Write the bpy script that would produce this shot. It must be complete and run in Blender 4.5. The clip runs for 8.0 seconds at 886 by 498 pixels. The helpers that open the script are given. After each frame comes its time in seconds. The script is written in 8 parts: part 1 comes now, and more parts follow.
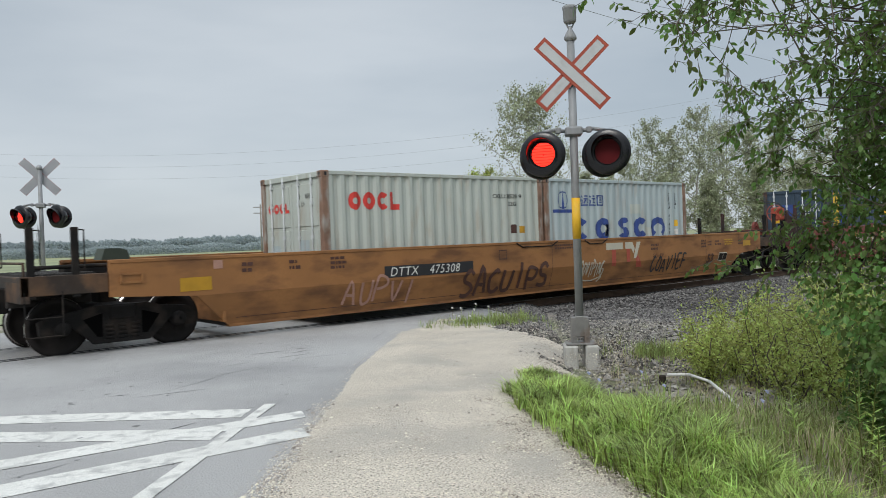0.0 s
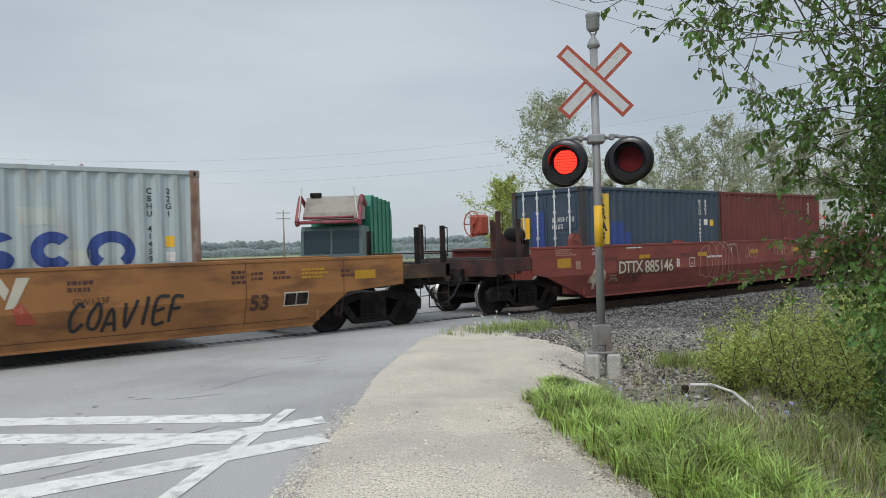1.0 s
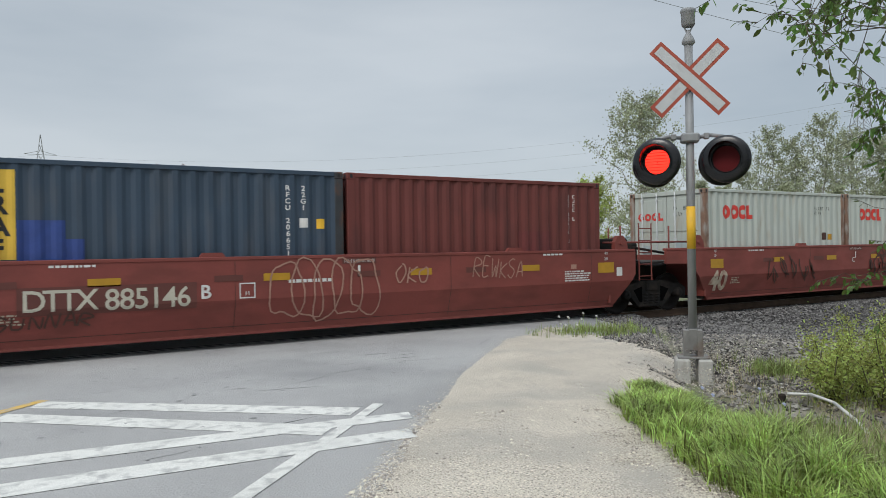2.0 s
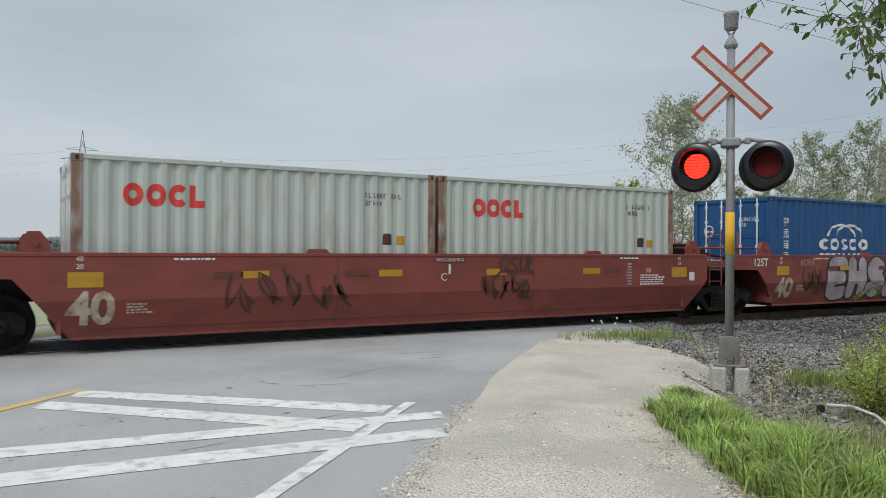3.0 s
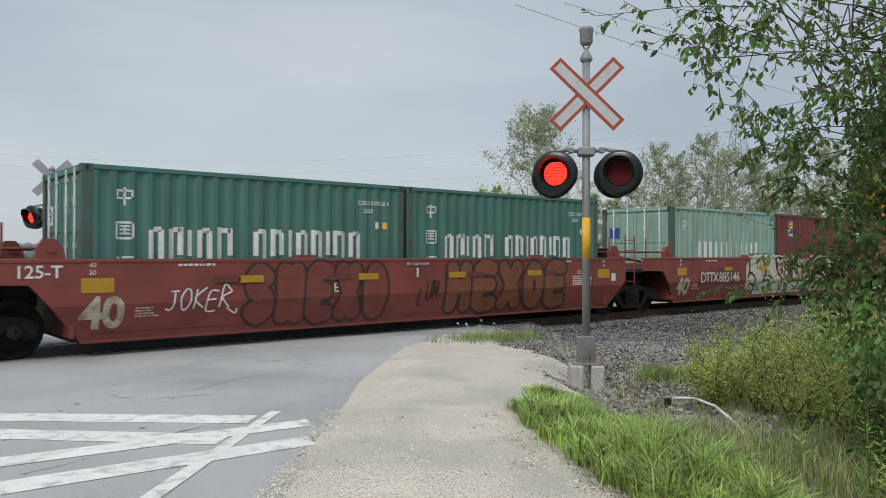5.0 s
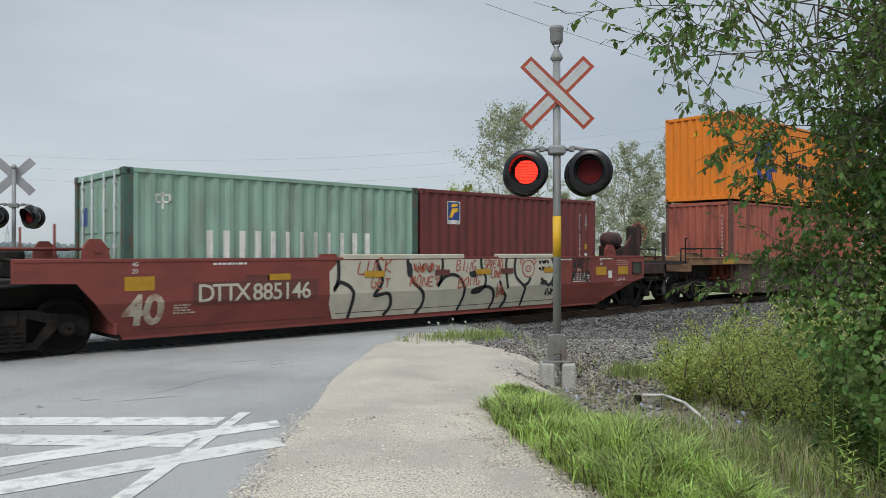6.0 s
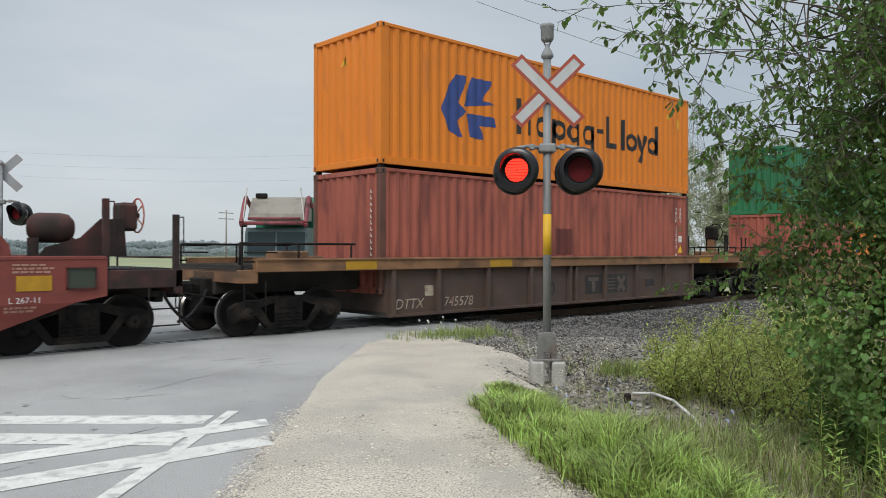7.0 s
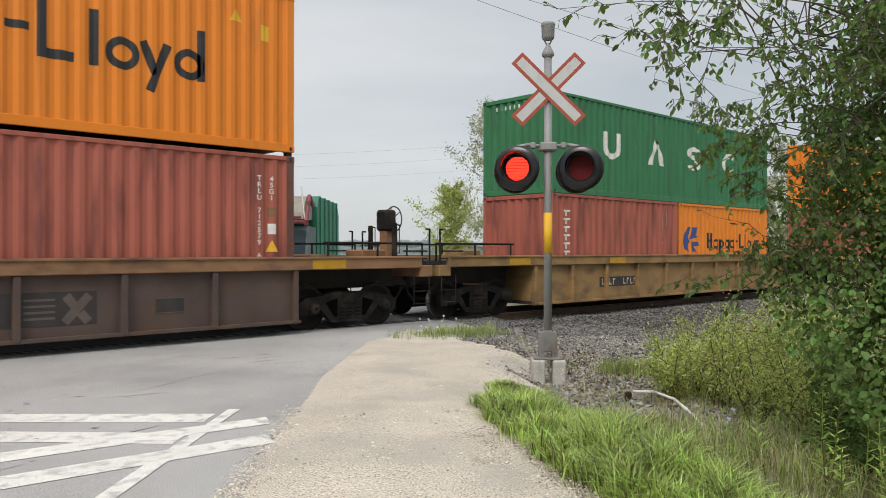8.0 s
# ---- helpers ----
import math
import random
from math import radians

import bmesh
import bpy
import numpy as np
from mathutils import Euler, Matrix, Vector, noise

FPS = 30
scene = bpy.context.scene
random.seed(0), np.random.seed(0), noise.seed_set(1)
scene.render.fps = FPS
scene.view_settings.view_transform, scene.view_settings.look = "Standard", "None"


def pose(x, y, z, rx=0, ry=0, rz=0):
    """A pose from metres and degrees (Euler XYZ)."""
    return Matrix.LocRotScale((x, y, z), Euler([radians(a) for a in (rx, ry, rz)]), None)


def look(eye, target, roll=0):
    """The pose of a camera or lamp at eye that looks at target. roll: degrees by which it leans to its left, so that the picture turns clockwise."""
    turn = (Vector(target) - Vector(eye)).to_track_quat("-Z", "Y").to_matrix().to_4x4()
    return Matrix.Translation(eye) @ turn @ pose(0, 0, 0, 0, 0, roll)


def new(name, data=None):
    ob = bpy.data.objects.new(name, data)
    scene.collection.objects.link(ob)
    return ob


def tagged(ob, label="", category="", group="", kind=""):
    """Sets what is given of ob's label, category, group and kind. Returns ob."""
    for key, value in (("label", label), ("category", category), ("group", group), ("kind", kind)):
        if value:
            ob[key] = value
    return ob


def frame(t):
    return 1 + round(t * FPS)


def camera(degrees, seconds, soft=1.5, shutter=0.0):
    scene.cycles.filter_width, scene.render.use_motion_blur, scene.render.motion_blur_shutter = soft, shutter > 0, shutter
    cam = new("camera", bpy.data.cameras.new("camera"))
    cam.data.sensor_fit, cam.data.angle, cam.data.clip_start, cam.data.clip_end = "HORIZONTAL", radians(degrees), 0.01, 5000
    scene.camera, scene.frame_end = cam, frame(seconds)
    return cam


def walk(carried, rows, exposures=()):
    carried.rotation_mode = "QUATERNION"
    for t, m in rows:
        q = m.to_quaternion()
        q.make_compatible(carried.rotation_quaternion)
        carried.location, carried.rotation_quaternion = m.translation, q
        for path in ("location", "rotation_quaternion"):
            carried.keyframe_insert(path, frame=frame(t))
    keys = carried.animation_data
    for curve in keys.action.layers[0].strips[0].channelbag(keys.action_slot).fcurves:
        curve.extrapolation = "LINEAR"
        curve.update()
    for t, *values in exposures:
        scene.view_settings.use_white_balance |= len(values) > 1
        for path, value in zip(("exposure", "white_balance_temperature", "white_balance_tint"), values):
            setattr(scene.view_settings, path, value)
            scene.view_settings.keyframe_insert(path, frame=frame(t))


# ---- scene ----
# ---------------------------------------------------------------- camera
# x runs along the track (the train goes towards -x), y across it, z = 0 at the rail heads.
cam = camera(60.4, 8.0, soft=0.45, shutter=0.05)
# seconds, eye x, y, z, yaw, pitch, roll
ROWS = [
    (0.0, 0.037, -0.018, 1.576, -40.35, -0.84, 2.04),
    (0.5, 0.040, -0.016, 1.578, -40.09, -0.59, 1.86),
    (1.0, 0.041, -0.020, 1.578, -38.75, -0.28, 1.64),
    (1.5, 0.026, -0.027, 1.571, -36.02, -0.11, 1.37),
    (2.0, 0.006, -0.022, 1.562, -32.37, -0.09, 0.89),
    (2.2, -0.003, -0.020, 1.561, -30.96, -0.13, 0.64),
    (3.3, -0.034, -0.003, 1.544, -30.02, 0.06, -0.43),
    (3.5, -0.035, -0.006, 1.549, -31.23, 0.03, -0.50),
    (4.0, -0.025, -0.000, 1.554, -34.59, 0.23, -0.48),
    (4.5, -0.028, -0.004, 1.556, -37.75, 0.33, -0.34),
    (5.0, -0.034, 0.001, 1.554, -40.03, 0.39, -0.10),
    (5.2, -0.028, 0.005, 1.555, -40.63, 0.40, -0.02),
    (6.5, -0.003, 0.034, 1.550, -42.68, 0.20, 0.01),
    (7.0, 0.008, 0.037, 1.553, -42.90, 0.14, -0.06),
    (7.5, 0.005, 0.037, 1.547, -42.92, 0.14, -0.06),
    (8.0, 0.007, 0.039, 1.549, -42.86, 0.05, -0.06),
]
EXPOSURES = [(0.0, 0.10, 6500, 10), (1.5, 0.10, 6500, 10), (2.2, 0.05, 6500, 10), (3.5, 0.03, 6500, 10), (4.2, 0.03, 6500, 10), (5.0, 0.06, 6500, 10), (6.5, 0.10, 6500, 10), (7.2, 0.18, 6700, 10), (8.0, 0.32, 7050, 13)]
walk(cam, [(t, pose(x, y, z, 0, 0, yaw) @ pose(0, 0, 0, 90 + pitch) @ pose(0, 0, 0, 0, 0, -roll)) for t, x, y, z, yaw, pitch, roll in ROWS], EXPOSURES)

# ---------------------------------------------------------------- light: an overcast sky with a veiled sun
def overcast_world():
    w = bpy.data.worlds.new("overcast_sky")
    scene.world = w
    w.use_nodes = True
    nt = w.node_tree
    nt.nodes.clear()
    N, L = nt.nodes.new, nt.links.new
    out, bg = N("ShaderNodeOutputWorld"), N("ShaderNodeBackground")
    sky = N("ShaderNodeTexSky")
    sky.sky_type, sky.sun_disc = "NISHITA", False
    sky.sun_elevation, sky.sun_rotation = radians(43), radians(243)
    dim = N("ShaderNodeVectorMath")
    dim.operation = "SCALE"
    dim.inputs["Scale"].default_value = 0.11
    L(sky.outputs[0], dim.inputs[0])
    tc, mp = N("ShaderNodeTexCoord"), N("ShaderNodeMapping")
    mp.inputs["Scale"].default_value = (1.1, 1.1, 4.5)
    L(tc.outputs["Generated"], mp.inputs["Vector"])
    nz = N("ShaderNodeTexNoise")
    nz.inputs["Scale"].default_value, nz.inputs["Detail"].default_value, nz.inputs["Roughness"].default_value = 1.3, 5.0, 0.5
    L(mp.outputs[0], nz.inputs["Vector"])
    ramp = N("ShaderNodeValToRGB")
    ramp.color_ramp.elements[0].position, ramp.color_ramp.elements[0].color = 0.34, (0.395, 0.455, 0.512, 1)
    ramp.color_ramp.elements[1].position, ramp.color_ramp.elements[1].color = 0.68, (0.562, 0.612, 0.655, 1)
    L(nz.outputs["Fac"], ramp.inputs[0])
    # the cloud grows brighter towards the zenith, as an overcast sky does
    sep = N("ShaderNodeSeparateXYZ")
    L(tc.outputs["Generated"], sep.inputs[0])
    up = N("ShaderNodeMapRange")
    up.inputs["From Min"].default_value, up.inputs["From Max"].default_value = 0.34, 1.0
    up.inputs["To Min"].default_value, up.inputs["To Max"].default_value = 1.0, 2.7
    L(sep.outputs["Z"], up.inputs["Value"])
    lift = N("ShaderNodeVectorMath")
    lift.operation = "SCALE"
    L(ramp.outputs[0], lift.inputs[0])
    L(up.outputs[0], lift.inputs["Scale"])
    mix = N("ShaderNodeMix")
    mix.data_type = "RGBA"
    mix.inputs[0].default_value = 0.9
    L(dim.outputs[0], mix.inputs[6])
    L(lift.outputs[0], mix.inputs[7])
    L(mix.outputs[2], bg.inputs["Color"])
    bg.inputs["Strength"].default_value = 1.0
    L(bg.outputs[0], out.inputs["Surface"])


overcast_world()
sun = new("sun", bpy.data.lights.new("sun", "SUN"))
sun.data.energy, sun.data.angle, sun.data.color = 1.5, radians(20), (1.0, 0.97, 0.92)
sun.matrix_world = look((-40, -20, 42), (0, 0, 0))

# ---------------------------------------------------------------- materials


def surface(name, base, rough=0.7, metal=0.0, vary=0.25, scale=3.0, fine=40.0, bump=0.15, stain=None, stain_amount=0.0, stain_scale=(1, 1, 1), per_piece=0.0, spec=0.4, translucent=0.0, speckle=0.0, speckle_scale=160.0):
    """A painted, mineral or plant surface: base colour varied at two scales, an optional stain with a shape of its own, and fine relief."""
    m = bpy.data.materials.new(name)
    m.use_nodes = True
    nt = m.node_tree
    N, L = nt.nodes.new, nt.links.new
    b = nt.nodes["Principled BSDF"]
    b.inputs["Roughness"].default_value, b.inputs["Metallic"].default_value = rough, metal
    b.inputs["Specular IOR Level"].default_value = spec
    tc = N("ShaderNodeTexCoord")

    def noise_tex(sc, detail, vec):
        n = N("ShaderNodeTexNoise")
        n.inputs["Scale"].default_value, n.inputs["Detail"].default_value = sc, detail
        L(vec, n.inputs["Vector"])
        return n.outputs["Fac"]

    def mixed(kind, fac, a, c):
        x = N("ShaderNodeMix")
        x.data_type, x.blend_type = "RGBA", kind
        for sock, v in ((x.inputs[0], fac), (x.inputs[6], a), (x.inputs[7], c)):
            if isinstance(v, (int, float)):
                sock.default_value = v
            elif isinstance(v, tuple):
                sock.default_value = (*v[:3], 1)
            else:
                L(v, sock)
        return x.outputs[2]

    def ranged(v, a, c, lo, hi):
        r = N("ShaderNodeMapRange")
        L(v, r.inputs["Value"])
        for k, x in zip(("From Min", "From Max", "To Min", "To Max"), (a, c, lo, hi)):
            r.inputs[k].default_value = x
        return r.outputs[0]

    big, small = noise_tex(scale, 4, tc.outputs["Object"]), noise_tex(fine, 3, tc.outputs["Object"])
    dark = tuple(c * (1 - vary) for c in base)
    light = tuple(min(1, c * (1 + vary)) for c in base)
    col = mixed("MIX", ranged(big, 0.3, 0.7, 0, 1), dark, light)
    col = mixed("MIX", ranged(small, 0.3, 0.7, 0, 0.45), col, tuple(c * (1 - 0.8 * vary) for c in base))
    if speckle:
        sp = noise_tex(speckle_scale, 2, tc.outputs["Object"])
        col = mixed("MIX", ranged(sp, 0.56, 0.66, 0, speckle), col, tuple(c * 0.35 for c in base))
        col = mixed("MIX", ranged(sp, 0.44, 0.34, 0, speckle), col, tuple(min(1, c * 1.5) for c in base))
    if per_piece:
        oi = N("ShaderNodeObjectInfo")
        ge = N("ShaderNodeNewGeometry")
        add = N("ShaderNodeMath")
        add.operation = "ADD"
        L(oi.outputs["Random"], add.inputs[0])
        L(ge.outputs["Random Per Island"], add.inputs[1])
        fr = N("ShaderNodeMath")
        fr.operation = "FRACT"
        L(add.outputs[0], fr.inputs[0])
        hsv = N("ShaderNodeHueSaturation")
        L(ranged(fr.outputs[0], 0, 1, 1 - per_piece, 1 + per_piece), hsv.inputs["Value"])
        L(ranged(fr.outputs[0], 0, 1, 0.5 - 0.035 * (per_piece > 0.2), 0.5 + 0.025 * (per_piece > 0.2)), hsv.inputs["Hue"])
        L(col, hsv.inputs["Color"])
        col = hsv.outputs[0]
    if stain:
        mp = N("ShaderNodeMapping")
        mp.inputs["Scale"].default_value = stain_scale
        L(tc.outputs["Object"], mp.inputs["Vector"])
        s = noise_tex(1.0, 6, mp.outputs[0])
        col = mixed("MIX", ranged(s, 0.62 - 0.35 * stain_amount, 0.75 - 0.2 * stain_amount, 0, 0.85), col, stain)
        L(ranged(s, 0.45, 0.7, rough, min(1, rough + 0.25)), b.inputs["Roughness"])
    L(col, b.inputs["Base Color"])
    if bump:
        bp = N("ShaderNodeBump")
        bp.inputs["Strength"].default_value, bp.inputs["Distance"].default_value = bump, 0.02
        L(small, bp.inputs["Height"])
        L(bp.outputs[0], b.inputs["Normal"])
    if translucent:
        tr = N("ShaderNodeBsdfTranslucent")
        L(col, tr.inputs["Color"])
        mx = N("ShaderNodeMixShader")
        mx.inputs[0].default_value = translucent
        L(b.outputs[0], mx.inputs[1])
        L(tr.outputs[0], mx.inputs[2])
        L(mx.outputs[0], nt.nodes["Material Output"].inputs["Surface"])
    return m


def glowing(name, colour, strength):
    m = bpy.data.materials.new(name)
    m.use_nodes = True
    b = m.node_tree.nodes["Principled BSDF"]
    b.inputs["Base Color"].default_value = (*colour, 1)
    b.inputs["Emission Color"].default_value, b.inputs["Emission Strength"].default_value = (*colour, 1), strength
    return m


def glass(name, tint=(0.10, 0.15, 0.17), rough=0.05):
    m = bpy.data.materials.new(name)
    m.use_nodes = True
    b = m.node_tree.nodes["Principled BSDF"]
    b.inputs["Base Color"].default_value, b.inputs["Roughness"].default_value = (*tint, 1), rough
    b.inputs["Transmission Weight"].default_value, b.inputs["IOR"].default_value = 0.5, 1.45
    return m


RUST = (0.13, 0.055, 0.03)
GRIME = (0.05, 0.042, 0.036)
M = dict(
    asphalt=surface("asphalt", (0.355, 0.349, 0.340), 0.92, vary=0.16, scale=0.5, fine=60, bump=0.6, speckle=0.6, speckle_scale=130, stain=(0.245, 0.243, 0.24), stain_amount=0.32, stain_scale=(0.35, 0.35, 1)),
    scuff=surface("scuff", (0.24, 0.238, 0.235), 0.95, vary=0.3),
    crack=surface("crack", (0.05, 0.05, 0.052), 0.95, vary=0.3),
    gravel=surface("gravel", (0.525, 0.47, 0.392), 0.95, vary=0.18, scale=1.1, fine=55, bump=1.0, speckle=0.95, speckle_scale=72, stain=(0.385, 0.355, 0.31), stain_amount=0.36, stain_scale=(0.9, 0.9, 1)),
    soil=surface("soil", (0.27, 0.24, 0.20), 0.98, vary=0.35, scale=1.2, fine=30, bump=0.8, stain=(0.10, 0.12, 0.05), stain_amount=0.5, stain_scale=(0.5, 0.5, 1)),
    field=surface("field", (0.25, 0.275, 0.155), 0.98, vary=0.25, scale=0.05, fine=2.0, bump=0.3, stain=(0.27, 0.27, 0.14), stain_amount=0.4, stain_scale=(0.02, 0.02, 1)),
    stone_pale=surface("stone_pale", (0.45, 0.405, 0.34), 0.95, vary=0.2, scale=9, fine=80, per_piece=0.65, bump=0.3),
    ballast=surface("ballast", (0.130, 0.124, 0.120), 0.95, vary=0.35, scale=9, fine=80, per_piece=0.85, bump=0.3),
    rubble=surface("rubble", (0.215, 0.20, 0.182), 0.95, vary=0.35, scale=9, fine=80, per_piece=0.8, bump=0.3),
    # bed stone set darker: the shade under the train is put into its colour
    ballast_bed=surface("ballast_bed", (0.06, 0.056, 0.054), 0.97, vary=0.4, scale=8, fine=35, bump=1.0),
    line_white=surface("line_white", (0.64, 0.63, 0.59), 0.8, vary=0.10, scale=2, fine=60, bump=0.4, speckle=0.4, speckle_scale=120, stain=(0.35, 0.345, 0.335), stain_amount=0.34, stain_scale=(7, 7, 1)),
    line_yellow=surface("line_yellow", (0.62, 0.40, 0.10), 0.75, vary=0.15, scale=3, fine=50, stain=(0.33, 0.31, 0.28), stain_amount=0.45, stain_scale=(6, 6, 1)),
    rail=surface("rail", (0.42, 0.40, 0.38), 0.35, 0.85, vary=0.2, bump=0.05),
    rail_side=surface("rail_side", (0.10, 0.065, 0.045), 0.85, 0.2, vary=0.3),
    galvanised=surface("galvanised", (0.27, 0.275, 0.28), 0.55, 0.35, vary=0.12, scale=5, fine=60, bump=0.05, stain=(0.26, 0.26, 0.25), stain_amount=0.25, stain_scale=(6, 6, 1.2)),
    galvanised_worn=surface("galvanised_worn", (0.22, 0.215, 0.205), 0.65, 0.3, vary=0.2, scale=6, fine=60, bump=0.1, stain=(0.16, 0.11, 0.08), stain_amount=0.35, stain_scale=(7, 7, 3)),
    concrete=surface("concrete", (0.44, 0.43, 0.40), 0.95, vary=0.18, scale=6, fine=60, bump=0.4, stain=(0.25, 0.23, 0.2), stain_amount=0.3, stain_scale=(5, 5, 2)),
    black=surface("black_paint", (0.012, 0.012, 0.014), 0.45, vary=0.3, scale=4, bump=0.05),
    sign_white=surface("sign_white", (0.46, 0.47, 0.475), 0.45, vary=0.06, scale=5, bump=0.02, stain=(0.38, 0.38, 0.38), stain_amount=0.2, stain_scale=(6, 6, 6)),
    sign_red=surface("sign_red", (0.33, 0.062, 0.035), 0.5, vary=0.12, scale=6, bump=0.02, stain=(0.36, 0.12, 0.08), stain_amount=0.2, stain_scale=(9, 9, 9)),
    sign_back=surface("sign_back", (0.34, 0.345, 0.36), 0.5, 0.3, vary=0.12),
    tape_yellow=surface("tape_yellow", (0.72, 0.42, 0.03), 0.5, vary=0.1, scale=6, bump=0.02),
    lamp_red=surface("lamp_red_louvre", (0.10, 0.007, 0.009), 0.5, vary=0.1, bump=0.0, spec=0.12),
    lamp_lit=glowing("lamp_lit", (1.0, 0.022, 0.012), 3.3),
    hood=surface("hood", (0.006, 0.006, 0.008), 0.26, vary=0.2, bump=0.03, spec=0.5),
    # dark running gear, lowered further: the under-train shade is put into its colour
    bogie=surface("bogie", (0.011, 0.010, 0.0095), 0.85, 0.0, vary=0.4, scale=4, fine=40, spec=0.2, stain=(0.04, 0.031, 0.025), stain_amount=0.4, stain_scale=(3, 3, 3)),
    hollow_shade=surface("hollow_shade", (0.004, 0.004, 0.004), 1.0, vary=0.2, bump=0.0, spec=0.0),
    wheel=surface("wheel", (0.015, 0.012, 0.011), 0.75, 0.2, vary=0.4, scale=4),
    wheel_rim=surface("wheel_rim", (0.40, 0.38, 0.36), 0.3, 0.9, vary=0.15),
    car_tan=surface("car_tan", (0.275, 0.122, 0.040), 0.62, vary=0.14, scale=1.2, fine=25, bump=0.06, stain=(0.12, 0.055, 0.026), stain_amount=0.42, stain_scale=(1.1, 1, 3.0)),
    car_red=surface("car_red", (0.195, 0.045, 0.035), 0.62, vary=0.14, scale=1.2, fine=25, bump=0.06, stain=(0.150, 0.042, 0.033), stain_amount=0.42, stain_scale=(1.1, 1, 3.0)),
    # darkened copies of the car paints: the ends' darkness is put into the colour
    car_red_end=surface("car_red_darkened", (0.085, 0.027, 0.022), 0.75, vary=0.3, scale=3, fine=25, bump=0.1, stain=(0.020, 0.018, 0.017), stain_amount=0.95, stain_scale=(2.2, 2.2, 2.2)),
    car_tan_end=surface("car_tan_darkened", (0.13, 0.066, 0.030), 0.75, vary=0.3, scale=3, fine=25, bump=0.1, stain=(0.020, 0.018, 0.017), stain_amount=0.95, stain_scale=(2.2, 2.2, 2.2)),
    car_brown=surface("car_brown", (0.082, 0.055, 0.046), 0.75, vary=0.25, scale=1.4, fine=25, bump=0.08, stain=(0.10, 0.06, 0.04), stain_amount=0.35, stain_scale=(1.4, 1, 3)),
    sill_brown=surface("sill_brown", (0.24, 0.125, 0.062), 0.7, vary=0.25, scale=1.4, fine=25, bump=0.08, stain=(0.10, 0.06, 0.04), stain_amount=0.4, stain_scale=(1.4, 1, 3)),
    car_ochre=surface("car_ochre", (0.26, 0.155, 0.062), 0.7, vary=0.22, scale=1.4, fine=25, bump=0.08, stain=(0.13, 0.085, 0.05), stain_amount=0.4, stain_scale=(1.4, 1, 3)),
    # decks and floor beams take the under-train shade into their colour
    deck=surface("deck", (0.032, 0.028, 0.025), 0.8, vary=0.3, scale=3),
    reflect_yellow=surface("reflective_yellow", (0.42, 0.225, 0.015), 0.5, vary=0.15, scale=5, bump=0.02),
    paint_white=surface("paint_white", (0.62, 0.61, 0.58), 0.6, vary=0.15, scale=7, bump=0.02),
    paint_cream=surface("paint_cream", (0.47, 0.44, 0.355), 0.6, vary=0.12, scale=3, bump=0.02),
    paint_worn=surface("paint_worn", (0.43, 0.365, 0.28), 0.7, vary=0.2, scale=5, bump=0.02, stain=(0.22, 0.09, 0.06), stain_amount=0.45, stain_scale=(6, 6, 6)),
    paint_patch=surface("paint_patch", (0.115, 0.036, 0.028), 0.65, vary=0.15, scale=2, bump=0.02),
    paint_dusk=surface("paint_dusk", (0.036, 0.031, 0.030), 0.75, vary=0.25, scale=4, bump=0.02),
    paint_faint=surface("paint_faint", (0.10, 0.078, 0.066), 0.75, vary=0.2, scale=4, bump=0.02),
    paint_black=surface("paint_black", (0.018, 0.018, 0.02), 0.55, vary=0.3, bump=0.02),
    paint_dark=surface("paint_dark", (0.07, 0.030, 0.022), 0.6, vary=0.3, bump=0.02),
    paint_grey=surface("paint_grey", (0.315, 0.265, 0.28), 0.6, vary=0.35, scale=2.2, bump=0.02),
    paint_mint=surface("paint_mint", (0.25, 0.46, 0.42), 0.6, vary=0.15, scale=4, bump=0.02),
    paint_ghost=surface("paint_ghost", (0.36, 0.20, 0.15), 0.7, vary=0.2, scale=6, bump=0.02),
    paint_shade=surface("paint_shade", (0.165, 0.042, 0.032), 0.65, vary=0.2, scale=3, bump=0.02),
    paint_line=surface("paint_line", (0.040, 0.022, 0.018), 0.6, vary=0.3, bump=0.02),
    paint_rust=surface("paint_rust", (0.18, 0.062, 0.028), 0.65, vary=0.2, scale=4, bump=0.02),
    paint_red=surface("paint_red", (0.55, 0.045, 0.035), 0.55, vary=0.12, scale=5, bump=0.02),
    paint_blue=surface("paint_blue", (0.030, 0.060, 0.22), 0.55, vary=0.15, scale=5, bump=0.02),
    debris=surface("debris", (0.06, 0.055, 0.05), 0.95, vary=0.4, scale=8, per_piece=0.5),
    bar_steel=surface("bar_steel", (0.50, 0.52, 0.52), 0.5, vary=0.1, scale=5, bump=0.02),
    wire=surface("wire", (0.22, 0.23, 0.24), 0.6, vary=0.1),
    board_green=surface("board_green", (0.04, 0.05, 0.035), 0.6, vary=0.1),
)

# ---------------------------------------------------------------- mesh helpers


def mesh_of(name, bm, material):
    me = bpy.data.meshes.new(name)
    bm.normal_update()
    bm.to_mesh(me)
    bm.free()
    for mt in material if isinstance(material, (list, tuple)) else [material]:
        me.materials.append(mt)
    return me


def part(name, bm, material, parent=None, label=""):
    """Links a bmesh as one mesh object under a thing or a part."""
    ob = new(name, mesh_of(name, bm, material))
    ob.parent = parent
    return tagged(ob, label)


def thing(name, label, category, group="", at=(0, 0, 0)):
    ob = new(name)
    ob.empty_display_size = 0.2
    ob.location = at
    return tagged(ob, label, category, group)


